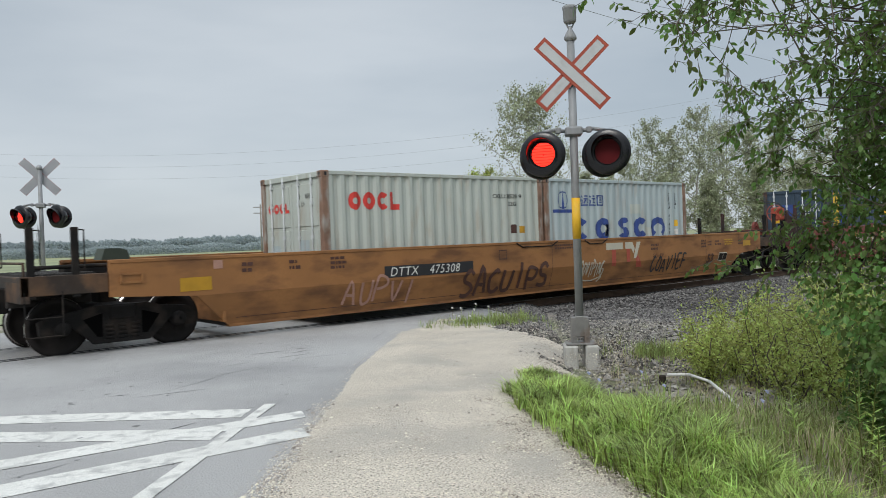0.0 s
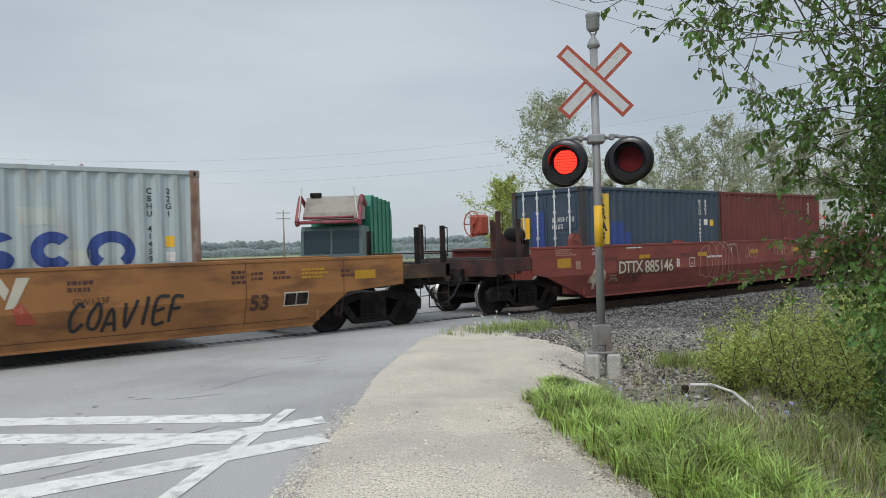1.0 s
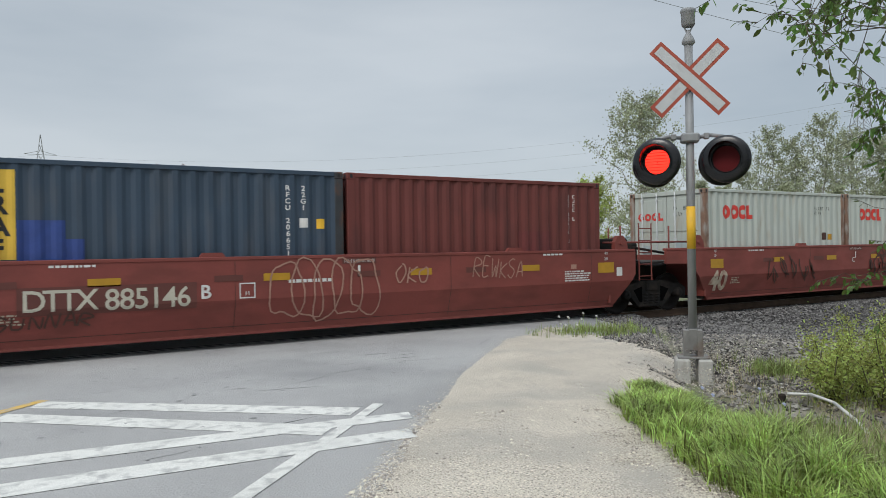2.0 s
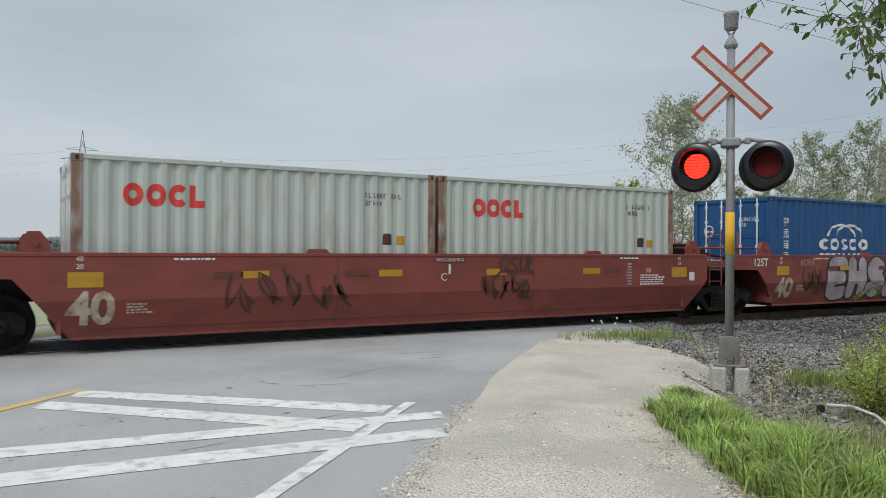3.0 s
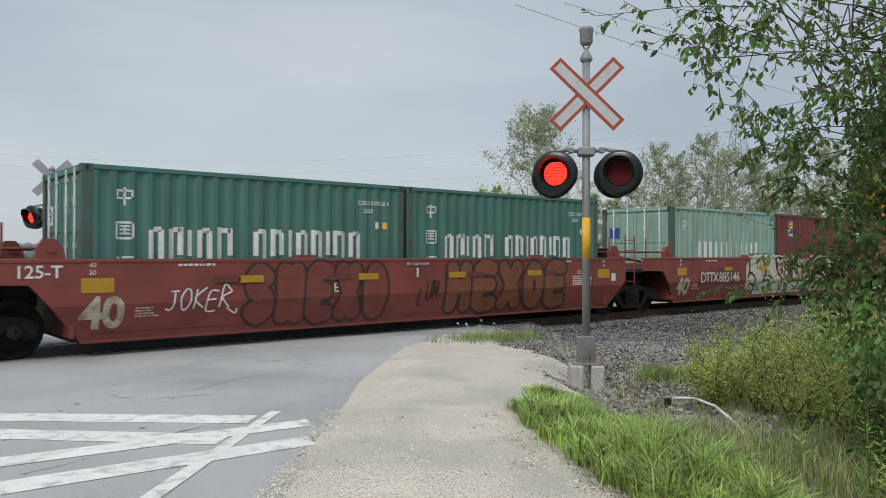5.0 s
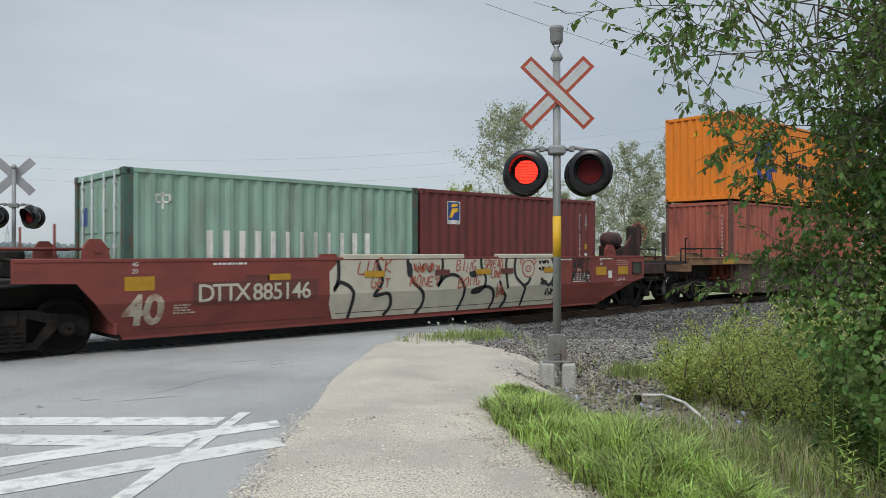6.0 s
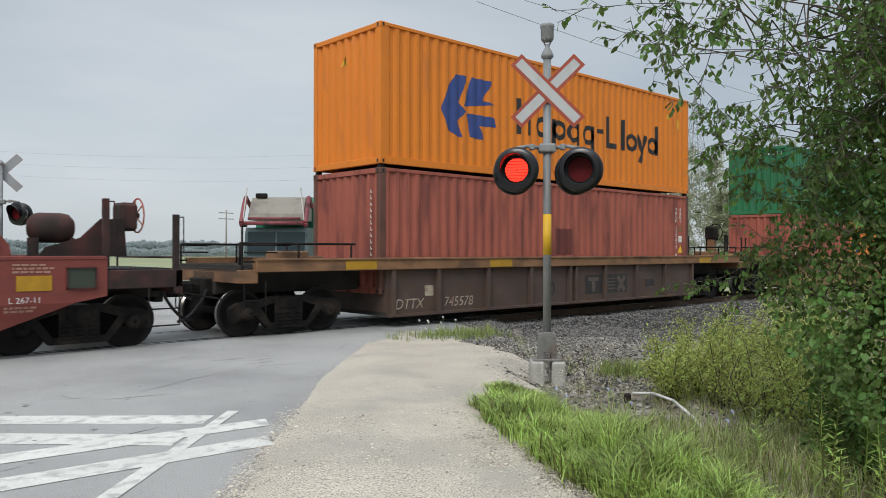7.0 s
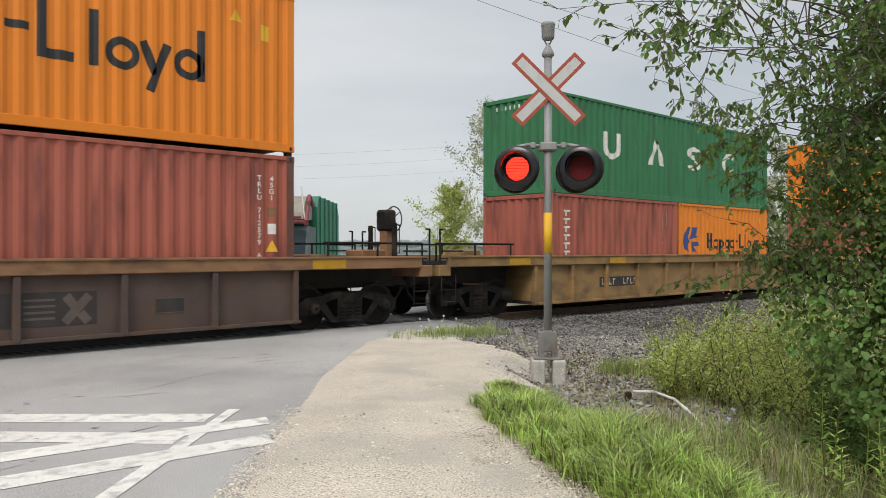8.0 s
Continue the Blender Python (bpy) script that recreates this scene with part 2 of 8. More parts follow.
def box(bm, x0, x1, y0, y1, z0, z1, bevel=0.0, m=None, mat=0):
    r = bmesh.ops.create_cube(bm, size=1.0)
    vs = r["verts"]
    bmesh.ops.scale(bm, vec=(x1 - x0, y1 - y0, z1 - z0), verts=vs)
    bmesh.ops.translate(bm, vec=((x0 + x1) / 2, (y0 + y1) / 2, (z0 + z1) / 2), verts=vs)
    fs = {f for v in vs for f in v.link_faces}
    if bevel:
        es = list({e for f in fs for e in f.edges})
        r = bmesh.ops.bevel(bm, geom=es, offset=bevel, segments=1, affect="EDGES")
        fs = set(r["faces"]) | {f for f in fs if f.is_valid}
        vs = list({v for f in fs for v in f.verts})
    if m is not None:
        bmesh.ops.transform(bm, matrix=m, verts=vs)
    for f in fs:
        f.material_index = mat
    return vs


def rod(bm, a, b, r0, r1=None, sides=8, caps=True, mat=0):
    """A round bar from a to b."""
    a, b = Vector(a), Vector(b)
    d = b - a
    if d.length < 1e-6:
        return
    r1 = r0 if r1 is None else r1
    q = d.to_track_quat("Z", "Y").to_matrix()
    rings = []
    for p, r in ((a, r0), (b, r1)):
        rings.append([bm.verts.new(p + q @ Vector((r * math.cos(2 * math.pi * k / sides), r * math.sin(2 * math.pi * k / sides), 0))) for k in range(sides)])
    for k in range(sides):
        f = bm.faces.new((rings[0][k], rings[0][(k + 1) % sides], rings[1][(k + 1) % sides], rings[1][k]))
        f.smooth, f.material_index = sides > 6, mat
    if caps:
        for ring in (rings[0][::-1], rings[1]):
            bm.faces.new(ring).material_index = mat


def prism(bm, outline, y0, y1, mat=0):
    """An outline in x, z pushed from y0 to y1."""
    a = [bm.verts.new((x, y0, z)) for x, z in outline]
    b = [bm.verts.new((x, y1, z)) for x, z in outline]
    n = len(a)
    fs = [bm.faces.new(a), bm.faces.new(b[::-1])]
    for k in range(n):
        fs.append(bm.faces.new((a[k], b[k], b[(k + 1) % n], a[(k + 1) % n])))
    bmesh.ops.recalc_face_normals(bm, faces=fs)
    for f in fs:
        f.material_index = mat
    return fs


def slab(bm, outline, z0, z1, mat=0):
    """An outline in x, y pushed from z0 to z1."""
    a = [bm.verts.new((x, y, z0)) for x, y in outline]
    b = [bm.verts.new((x, y, z1)) for x, y in outline]
    n = len(a)
    fs = [bm.faces.new(a), bm.faces.new(b[::-1])]
    for k in range(n):
        fs.append(bm.faces.new((a[k], b[k], b[(k + 1) % n], a[(k + 1) % n])))
    bmesh.ops.recalc_face_normals(bm, faces=fs)
    for f in fs:
        f.material_index = mat


def lathe(bm, profile, sides=24, m=None, mat=0, smooth=True):
    """A profile of (radius, height) turned round the z axis."""
    rings = []
    for r, z in profile:
        ring = [bm.verts.new((max(r, 1e-4) * math.cos(2 * math.pi * k / sides), max(r, 1e-4) * math.sin(2 * math.pi * k / sides), z)) for k in range(sides)]
        rings.append(ring)
    for p, q in zip(rings, rings[1:]):
        for k in range(sides):
            f = bm.faces.new((p[k], p[(k + 1) % sides], q[(k + 1) % sides], q[k]))
            f.smooth, f.material_index = smooth, mat
    vs = [v for r in rings for v in r]
    if m is not None:
        bmesh.ops.transform(bm, matrix=m, verts=vs)
    return vs


def tube(bm, points, r, sides=6, mat=0):
    """A bent bar through points."""
    for a, b in zip(points, points[1:]):
        rod(bm, a, b, r, sides=sides, mat=mat)


# ---------------------------------------------------------------- ground, road, track
ROAD = Vector((1, 1, 0)).normalized()       # along the road, away from the camera
SIDE = Vector((1, -1, 0)).normalized()      # across it, to its right


def road_xy(s, r):
    return (s + r) / math.sqrt(2), (r - s) / math.sqrt(2)


EDGE, FAR_EDGE = -1.62, -10.1
TRACK_Y = 13.43


def ground_height(x, y):
    s, r = (x - y) / math.sqrt(2), (x + y) / math.sqrt(2)
    z = -0.06
    if s > 0.45 and r > 6:
        z -= 0.20 * min(1, (s - 0.45) / 0.5) * min(1, (r - 6) / 2.5)
    d = max(s - 1.6, FAR_EDGE - 1.5 - s, 0)
    z -= 0.32 * min(1, d / 3.5) ** 1.3 * (1 if abs(y - TRACK_Y) > 2 else 0.8)
    z += 0.05 * noise.noise((x * 0.35, y * 0.35, 0)) * min(1, d)
    far = max(0, math.hypot(x, y) - 60)
    return z - min(0.6, far * 0.01)


def grid_sheet(bm, xs, ys, height):
    vs = [[bm.verts.new((x, y, height(x, y))) for x in xs] for y in ys]
    for a, b in zip(vs, vs[1:]):
        for k in range(len(xs) - 1):
            f = bm.faces.new((a[k], a[k + 1], b[k + 1], b[k]))
            f.smooth = True


def steps(near, far, fine, grow):
    v, out = near, [near]
    d = fine
    while v < far:
        v += d
        out.append(v)
        if v > 30:
            d *= grow
    return out


pos = steps(0, 2500, 0.6, 1.35)
axis = sorted({-v for v in pos} | set(pos))
bm = bmesh.new()
grid_sheet(bm, axis, axis, lambda x, y: ground_height(x, y) if math.hypot(x, y) < 200 else -0.65)
for f in bm.faces:
    c = f.calc_center_median()
    f.material_index = 1 if (c.y > 19 or math.hypot(c.x, c.y) > 45) else 0
tagged(part("ground", bm, [M["soil"], M["field"]]), "bare soil and rough grass field beside the road", "ground", kind="structure")

def road_z(s):
    """The road's camber."""
    u = (s - FAR_EDGE) / (EDGE + 0.75 - FAR_EDGE)
    return -0.004 - 0.07 * abs(u - 0.5) ** 2


# the road: a worn asphalt slab with an uneven edge
bm = bmesh.new()
rs = [-60 + 0.5 * k for k in range(240)] + [60 + 12 * k for k in range(20)]
left, right = [], []
for r in rs:
    e = EDGE + 0.75 + 0.10 * noise.noise((r * 0.8, 3, 0)) + 0.05 * noise.noise((r * 3.1, 7, 0))
    if 12.5 < r < 17.5:
        e += 0.9 * math.sin((r - 12.5) / 5 * math.pi)
    right.append(road_xy(e, r))
    left.append(road_xy(FAR_EDGE + 0.1 * noise.noise((r * 0.8, 11, 0)), r))
rows_v = []
for (lx, ly), (rx, ry) in zip(left, right):
    row = []
    for k in range(9):
        u = k / 8
        row.append(bm.verts.new((lx + (rx - lx) * u, ly + (ry - ly) * u, road_z(FAR_EDGE + (EDGE + 0.75 - FAR_EDGE) * u))))
    row.insert(0, bm.verts.new((lx, ly, -0.3)))
    row.append(bm.verts.new((rx, ry, -0.3)))
    rows_v.append(row)
for a, b in zip(rows_v, rows_v[1:]):
    for k in range(len(a) - 1):
        f = bm.faces.new((a[k], a[k + 1], b[k + 1], b[k]))
        f.smooth = 0 < k < len(a) - 2
road = tagged(part("road", bm, M["asphalt"]), "worn pale grey asphalt road with tyre scuffs", "road", kind="structure")


def road_paint(name, outline, material, label, z=0.003, uneven=0.012, category="road marking"):
    """A thin coat on the road that follows its camber; the outline is in road terms (across, along)."""
    bm = bmesh.new()
    pts = []
    n = len(outline)
    for k in range(n):
        (a, b), (c, d) = outline[k], outline[(k + 1) % n]
        steps_n = max(1, int(math.hypot(c - a, d - b) / 0.10))
        for j in range(steps_n):
            u = j / steps_n
            w = uneven * noise.noise((a * 7 + u * 9, b * 5 + u * 11, k))
            pts.append((a + (c - a) * u + w, b + (d - b) * u + w))
    f = bm.faces.new([bm.verts.new((*road_xy(p, q), 0)) for p, q in pts])
    f.normal_update()
    if f.normal.z < 0:
        f.normal_flip()
    for s in [FAR_EDGE + 1.0 * k for k in range(10)]:
        bmesh.ops.bisect_plane(bm, geom=bm.verts[:] + bm.edges[:] + bm.faces[:], plane_co=(*road_xy(s, 0), 0), plane_no=SIDE, dist=1e-5)
    for v in bm.verts:
        v.co.z = road_z((v.co.x - v.co.y) / math.sqrt(2)) + z
    return tagged(part(name, bm, material), label, category, kind="structure")


road_paint("trim_stop_bar", [(-5.94, 6.93), (-5.79, 6.61), (-2.44, 6.82), (-2.45, 7.17)], M["line_white"], "white painted stop bar, worn, across the lane")
road_paint("trim_second_bar", [(-5.80, 6.34), (-5.73, 6.02), (-2.42, 6.04), (-2.42, 6.40)], M["line_white"], "white painted bar across the lane", 0.0035)
road_paint("trim_cross_arm", [(-6.61, 3.30), (-6.37, 3.06), (-1.82, 6.80), (-1.93, 7.06)], M["line_white"], "white painted arm of a crossing mark", 0.0045)
road_paint("trim_cross_arm", [(-6.14, 2.60), (-5.86, 2.36), (-1.60, 6.14), (-1.76, 6.40)], M["line_white"], "white painted arm of a crossing mark", 0.0045)
road_paint("trim_edge_line", [(-2.29, -9.0), (-2.15, -9.0), (-2.27, 7.37), (-2.39, 7.37)], M["line_white"], "thin white painted edge line", 0.006)
road_paint("trim_centre_line", [(-6.04, -20), (-5.92, -20), (-5.88, 6.98), (-6.0, 6.98)], M["line_yellow"], "worn yellow painted centre line", 0.005)

# tyre scuffs, cracks and pock marks
rnd = random.Random(41)
for k in range(26):
    s0, r0 = rnd.uniform(-6.5, -2.0), rnd.uniform(4.5, 13.0)
    l, a, w = rnd.uniform(0.2, 1.4), rnd.gauss(0.9, 0.5), rnd.uniform(0.008, 0.02)
    ds, dr = l * math.cos(a), l * math.sin(a)
    road_paint("road_scuff", [(s0, r0), (s0 + ds * 0.5 + 0.03, r0 + dr * 0.5), (s0 + ds, r0 + dr), (s0 + ds * 0.5 + w, r0 + dr * 0.5 + w)], M["crack"] if k % 3 == 0 else M["scuff"], "thin dark scuff or crack in the asphalt", 0.002, 0.03, "crack")
bm = bmesh.new()
for k in range(150):
    s0, r0 = rnd.uniform(-7.5, -1.7), rnd.uniform(3.8, 12)
    q = rnd.uniform(0.008, 0.03)
    x, y = road_xy(s0, r0)
    a0 = rnd.uniform(0, 6.28)
    bm.faces.new([bm.verts.new((x + q * rnd.uniform(0.6, 1.5) * math.cos(a0 + j), y + q * rnd.uniform(0.6, 1.2) * math.sin(a0 + j), road_z(s0) + 0.0035)) for j in (0, 1.2, 2.4, 3.6, 4.9)])
tagged(part("road_pits", bm, M["scuff"]), "small dark pits and tar specks in the asphalt", "pits", kind="stuff")

# gravel shoulder between the asphalt and the grass
def shoulder_edge(r):
    """Where the gravel thins out over the asphalt."""
    return float(np.interp(r, [-30, 2, 4.8, 5.8, 6.6, 7.6, 9.4, 12.9, 14.0, 15], [-1.3, -1.35, -1.47, -1.59, -1.64, -1.73, -1.85, -1.80, -1.4, -1.3])) + 0.03 * noise.noise((r * 0.7, 31, 0)) + 0.02 * noise.noise((r * 3.3, 37, 0)) + 0.045 * noise.noise((r * 11.1, 39, 0)) + 0.03 * noise.noise((r * 29.0, 41, 0))


bm = bmesh.new()
rs = [-30 + 0.5 * k for k in range(64)] + [2 + 0.03 * k for k in range(428)]
rows_v = []
for r in rs:
    out = float(np.interp(r, [-30, 3, 4.8, 6.1, 7.7, 8.3, 9.5, 12, 13, 14.6], [1.7, 1.35, 1.15, 0.7, 0.35, 0.5, 0.78, 0.95, 0.35, -0.9])) + 0.10 * noise.noise((r * 1.7, 21, 0)) + (0.25 * noise.noise((r * 2.9, 51, 0)) if r > 8.6 else 0)
    inn = shoulder_edge(r)
    row = []
    n = 16
    for k in range(n + 1):
        u = k / n
        s = inn + (out - inn) * u
        x, y = road_xy(s, r)
        z = road_z(min(s, EDGE + 0.75)) + 0.0012 + 0.014 * min(1, u * 5) * (1 - u) + 0.012 * min(1, u * 4) * noise.noise((x * 2.3, y * 2.3, 0)) - 0.19 * max(0, u - 0.86) / 0.14
        row.append(bm.verts.new((x, y, z)))
    rows_v.append(row)
for a, b in zip(rows_v, rows_v[1:]):
    for k in range(len(a) - 1):
        bm.faces.new((a[k], a[k + 1], b[k + 1], b[k])).smooth = True
tagged(part("gravel_shoulder", bm, M["gravel"]), "pale compacted gravel shoulder beside the road", "gravel", kind="structure")

# ballast bed, ties and rails
def bed_height(x, y):
    d = abs(y - TRACK_Y)
    z = -0.20 if d < 1.6 else -0.20 - (d - 1.6) * 0.30
    return z + 0.04 * noise.noise((x * 1.1, y * 1.1, 4))


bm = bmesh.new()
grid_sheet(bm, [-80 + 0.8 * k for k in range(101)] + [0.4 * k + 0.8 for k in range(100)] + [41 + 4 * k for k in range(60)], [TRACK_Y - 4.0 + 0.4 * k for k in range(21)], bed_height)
tagged(part("track_bed", bm, M["ballast_bed"]), "crushed stone bed under the track, under-train shade in its colour", "track bed", kind="structure")

for y in (TRACK_Y - 0.7525, TRACK_Y + 0.7525):
    bm = bmesh.new()
    head, web, foot = 0.036, 0.009, 0.07
    prof = [(-foot, -0.17), (foot, -0.17), (foot, -0.155), (web, -0.14), (web, -0.045), (head, -0.035), (head, -0.006), (head - 0.008, 0), (-head + 0.008, 0), (-head, -0.006), (-head, -0.035), (-web, -0.045), (-web, -0.14), (-foot, -0.155)]
    a = [bm.verts.new((-300, y + py, pz)) for py, pz in prof]
    b = [bm.verts.new((500, y + py, pz)) for py, pz in prof]
    for k in range(len(prof)):
        f = bm.faces.new((a[k], b[k], b[(k + 1) % len(prof)], a[(k + 1) % len(prof)]))
        f.material_index = 0 if k in (6, 7, 8) else 1
    tagged(part("rail", bm, [M["rail"], M["rail_side"]]), "polished steel rail with rusty sides", "rail", "rails of the track", kind="structure")
# flangeways: dark strips on both sides of each rail where the road crosses
for y in (TRACK_Y - 0.7525, TRACK_Y + 0.7525):
    for y0, y1 in ((y - 0.072, y - 0.037), (y + 0.037, y + 0.125)):
        bm = bmesh.new()
        # flat strip: the groove's shade is put into its colour
        slab(bm, [(y0 - 10.2 * 1.414, y0), (y0 - 0.2, y0), (y1 - 0.2, y1), (y1 - 10.2 * 1.414, y1)], -0.05, 0.001)
        tagged(part("flangeway", bm, M["crack"]), "flat dark strip for the groove beside the rail", "flangeway", kind="structure")
# the crossing's panels between and beside the rails
for y0, y1 in ((TRACK_Y - 0.70, TRACK_Y + 0.70),):
    bm = bmesh.new()
    slab(bm, [(y0 + (-10.1) * 1.414 + 0, y0), (y0 + EDGE * 1.414 + 1.2, y0), (y1 + EDGE * 1.414 + 1.2, y1), (y1 - 10.1 * 1.414, y1)], -0.2, -0.002)
    tagged(part("crossing_panel", bm, M["asphalt"]), "asphalt panel between the rails of the crossing", "crossing", kind="structure")

# ---------------------------------------------------------------- painted marks: thin coats that follow the sheet below


def bar(u, v, w, h, slant=0.0):
    return [[(u, v), (u + w, v), (u + w + slant, v + h), (u + slant, v + h)]]


def ring(u, v, rx, ry, th, a0=0, a1=360, n=20):
    out = []
    for k in range(n):
        p, q = radians(a0 + (a1 - a0) * k / n), radians(a0 + (a1 - a0) * (k + 1) / n)
        out.append([(u + rx * math.cos(p), v + ry * math.sin(p)), (u + rx * math.cos(q), v + ry * math.sin(q)),
                    (u + (rx - th) * math.cos(q), v + (ry - th) * math.sin(q)), (u + (rx - th) * math.cos(p), v + (ry - th) * math.sin(p))])
    return out


def stroke(points, w):
    """A band of width w along the points, its pieces sharing their edges."""
    n = len(points)
    edge = []
    for k in range(n):
        (a, b), (c, d) = points[max(0, k - 1)], points[min(n - 1, k + 1)]
        if k == n - 1 and n > 2 and points[0] == points[-1]:
            edge.append(edge[0])
            continue
        if k == 0 and n > 2 and points[0] == points[-1]:
            (a, b) = points[-2]
        l = math.hypot(c - a, d - b) or 1
        nx, ny = -(d - b) / l * w / 2, (c - a) / l * w / 2
        u, v = points[k]
        edge.append(((u + nx, v + ny), (u - nx, v - ny)))
    return [[p[0], p[1], q[1], q[0]] for p, q in zip(edge, edge[1:])]


HAND = dict(
    A=[[(0, 0), (0.3, 1), (0.62, 0)], [(0.1, 0.35), (0.52, 0.38)]],
    B=[[(0, 0), (0, 1), (0.5, 0.92), (0.55, 0.72), (0.1, 0.52), (0.6, 0.42), (0.62, 0.15), (0, 0)]],
    C=[[(0.6, 0.85), (0.3, 1), (0.02, 0.6), (0.1, 0.12), (0.4, 0.0), (0.62, 0.15)]],
    D=[[(0, 0), (0.02, 1), (0.45, 0.85), (0.62, 0.45), (0.4, 0.08), (0, 0)]],
    E=[[(0.6, 1), (0.05, 0.96), (0, 0.04), (0.6, 0)], [(0.04, 0.5), (0.5, 0.53)]],
    F=[[(0.6, 1), (0.05, 0.96), (0, 0)], [(0.04, 0.5), (0.5, 0.53)]],
    G=[[(0.6, 0.85), (0.3, 1), (0.02, 0.6), (0.1, 0.12), (0.45, 0.0), (0.62, 0.4), (0.35, 0.42)]],
    H=[[(0, 0), (0.04, 1)], [(0.6, 0), (0.58, 1)], [(0.03, 0.5), (0.6, 0.52)]],
    I=[[(0.3, 0), (0.32, 1)]],
    J=[[(0.1, 1), (0.6, 1)], [(0.4, 1), (0.42, 0.25), (0.2, 0.0), (0.0, 0.2)]],
    K=[[(0, 0), (0.04, 1)], [(0.6, 1), (0.05, 0.48), (0.62, 0)]],
    L=[[(0.04, 1), (0, 0.03), (0.58, 0)]],
    M=[[(0, 0), (0.08, 1), (0.3, 0.35), (0.54, 1), (0.62, 0)]],
    N=[[(0, 0), (0.05, 1), (0.55, 0.02), (0.62, 1)]],
    O=[[(0.3, 1), (0.02, 0.6), (0.12, 0.1), (0.4, 0.0), (0.62, 0.45), (0.5, 0.9), (0.3, 1)]],
    P=[[(0, 0), (0.03, 1), (0.5, 0.95), (0.6, 0.72), (0.4, 0.5), (0.03, 0.48)]],
    R=[[(0, 0), (0.03, 1), (0.5, 0.95), (0.58, 0.72), (0.05, 0.5), (0.62, 0)]],
    S=[[(0.58, 0.88), (0.3, 1), (0.05, 0.8), (0.15, 0.56), (0.5, 0.45), (0.6, 0.2), (0.3, 0), (0, 0.12)]],
    T=[[(0, 1), (0.62, 0.98)], [(0.31, 1), (0.3, 0)]],
    U=[[(0.02, 1), (0.04, 0.2), (0.3, 0), (0.56, 0.2), (0.6, 1)]],
    V=[[(0, 1), (0.3, 0), (0.62, 1)]],
    W=[[(0, 1), (0.14, 0), (0.31, 0.7), (0.48, 0), (0.62, 1)]],
    X=[[(0, 0), (0.62, 1)], [(0.02, 1), (0.6, 0)]],
    Y=[[(0, 1), (0.3, 0.5), (0.62, 1)], [(0.3, 0.5), (0.28, 0)]],
)


def hand_written(word, u, v, w, h):
    """Sprayed capitals as running strokes: slanted, uneven, each letter a little off its line."""
    rnd = random.Random(len(word) * 7 + int(u * 10))
    step = w / len(word)
    out = []
    for k, c in enumerate(word):
        rise, grow = rnd.gauss(0, 0.07), rnd.uniform(0.85, 1.15)
        for line in HAND[c]:
            pts = [(x + rnd.gauss(0, 0.035), y * grow + rise + rnd.gauss(0, 0.035)) for x, y in line]
            out.append([(u + step * k + x * step * 1.2 + 0.16 * y * h, v + y * h) for x, y in pts])
    return out


def swollen(lines, r, cell=0.03):
    """The area within r of the lines, as small polygons that do not overlap."""
    segs = np.array([(*p, *q) for l in lines for p, q in zip(l, l[1:])])
    x0, x1 = min(segs[:, 0].min(), segs[:, 2].min()) - r - cell, max(segs[:, 0].max(), segs[:, 2].max()) + r + cell
    z0, z1 = min(segs[:, 1].min(), segs[:, 3].min()) - r - cell, max(segs[:, 1].max(), segs[:, 3].max()) + r + cell
    gx, gz = np.meshgrid(np.arange(x0, x1 + cell, cell), np.arange(z0, z1 + cell, cell), indexing="ij")
    near = np.full(gx.shape, 9.0)
    for a, b, c, d in segs:
        l2 = max(1e-9, (c - a) ** 2 + (d - b) ** 2)
        u = np.clip(((gx - a) * (c - a) + (gz - b) * (d - b)) / l2, 0, 1)
        near = np.minimum(near, np.hypot(gx - a - u * (c - a), gz - b - u * (d - b)))
    val = r - near
    polys = []
    for i in range(val.shape[0] - 1):
        for j in range(val.shape[1] - 1):
            cs = [(i, j), (i + 1, j), (i + 1, j + 1), (i, j + 1)]
            if max(val[c] for c in cs) <= 0:
                continue
            poly = []
            for c, d in zip(cs, cs[1:] + cs[:1]):
                p, q = (gx[c], gz[c]), (gx[d], gz[d])
                if val[c] > 0:
                    poly.append((float(p[0]), float(p[1])))
                if (val[c] > 0) != (val[d] > 0):
                    u = val[c] / (val[c] - val[d])
                    poly.append((float(p[0] + (q[0] - p[0]) * u), float(p[1] + (q[1] - p[1]) * u)))
            if len(poly) > 2:
                polys.append(poly)
    return polys


def text_polys(text, size, x, z, shear=0.0, bold=0.0, spacing=1.0, centred=False):
    """Characters as flat triangles in x, z."""
    cu = bpy.data.curves.new("stencil", "FONT")
    cu.body, cu.size, cu.shear, cu.offset, cu.space_character = text, size, shear, bold, spacing
    cu.resolution_u = 3
    if centred:
        cu.space_line, cu.align_x = 0.92, "CENTER"
    ob = bpy.data.objects.new("stencil", cu)
    me = ob.to_mesh()
    polys = [[(x + me.vertices[k].co.x, z + me.vertices[k].co.y) for k in p.vertices] for p in me.polygons]
    ob.to_mesh_clear()
    bpy.data.objects.remove(ob)
    bpy.data.curves.remove(cu)
    return polys


def bend(points, n=4):
    """A smooth run through a few points."""
    out = []
    for k in range(len(points) - 1):
        p0, p1, p2, p3 = points[max(0, k - 1)], points[k], points[k + 1], points[min(len(points) - 1, k + 2)]
        for j in range(n):
            t = j / n
            out.append(tuple(0.5 * (2 * p1[i] + (p2[i] - p0[i]) * t + (2 * p0[i] - 5 * p1[i] + 4 * p2[i] - p3[i]) * t * t + (3 * p1[i] - p0[i] - 3 * p2[i] + p3[i]) * t ** 3) for i in (0, 1)))
    return out + [points[-1]]


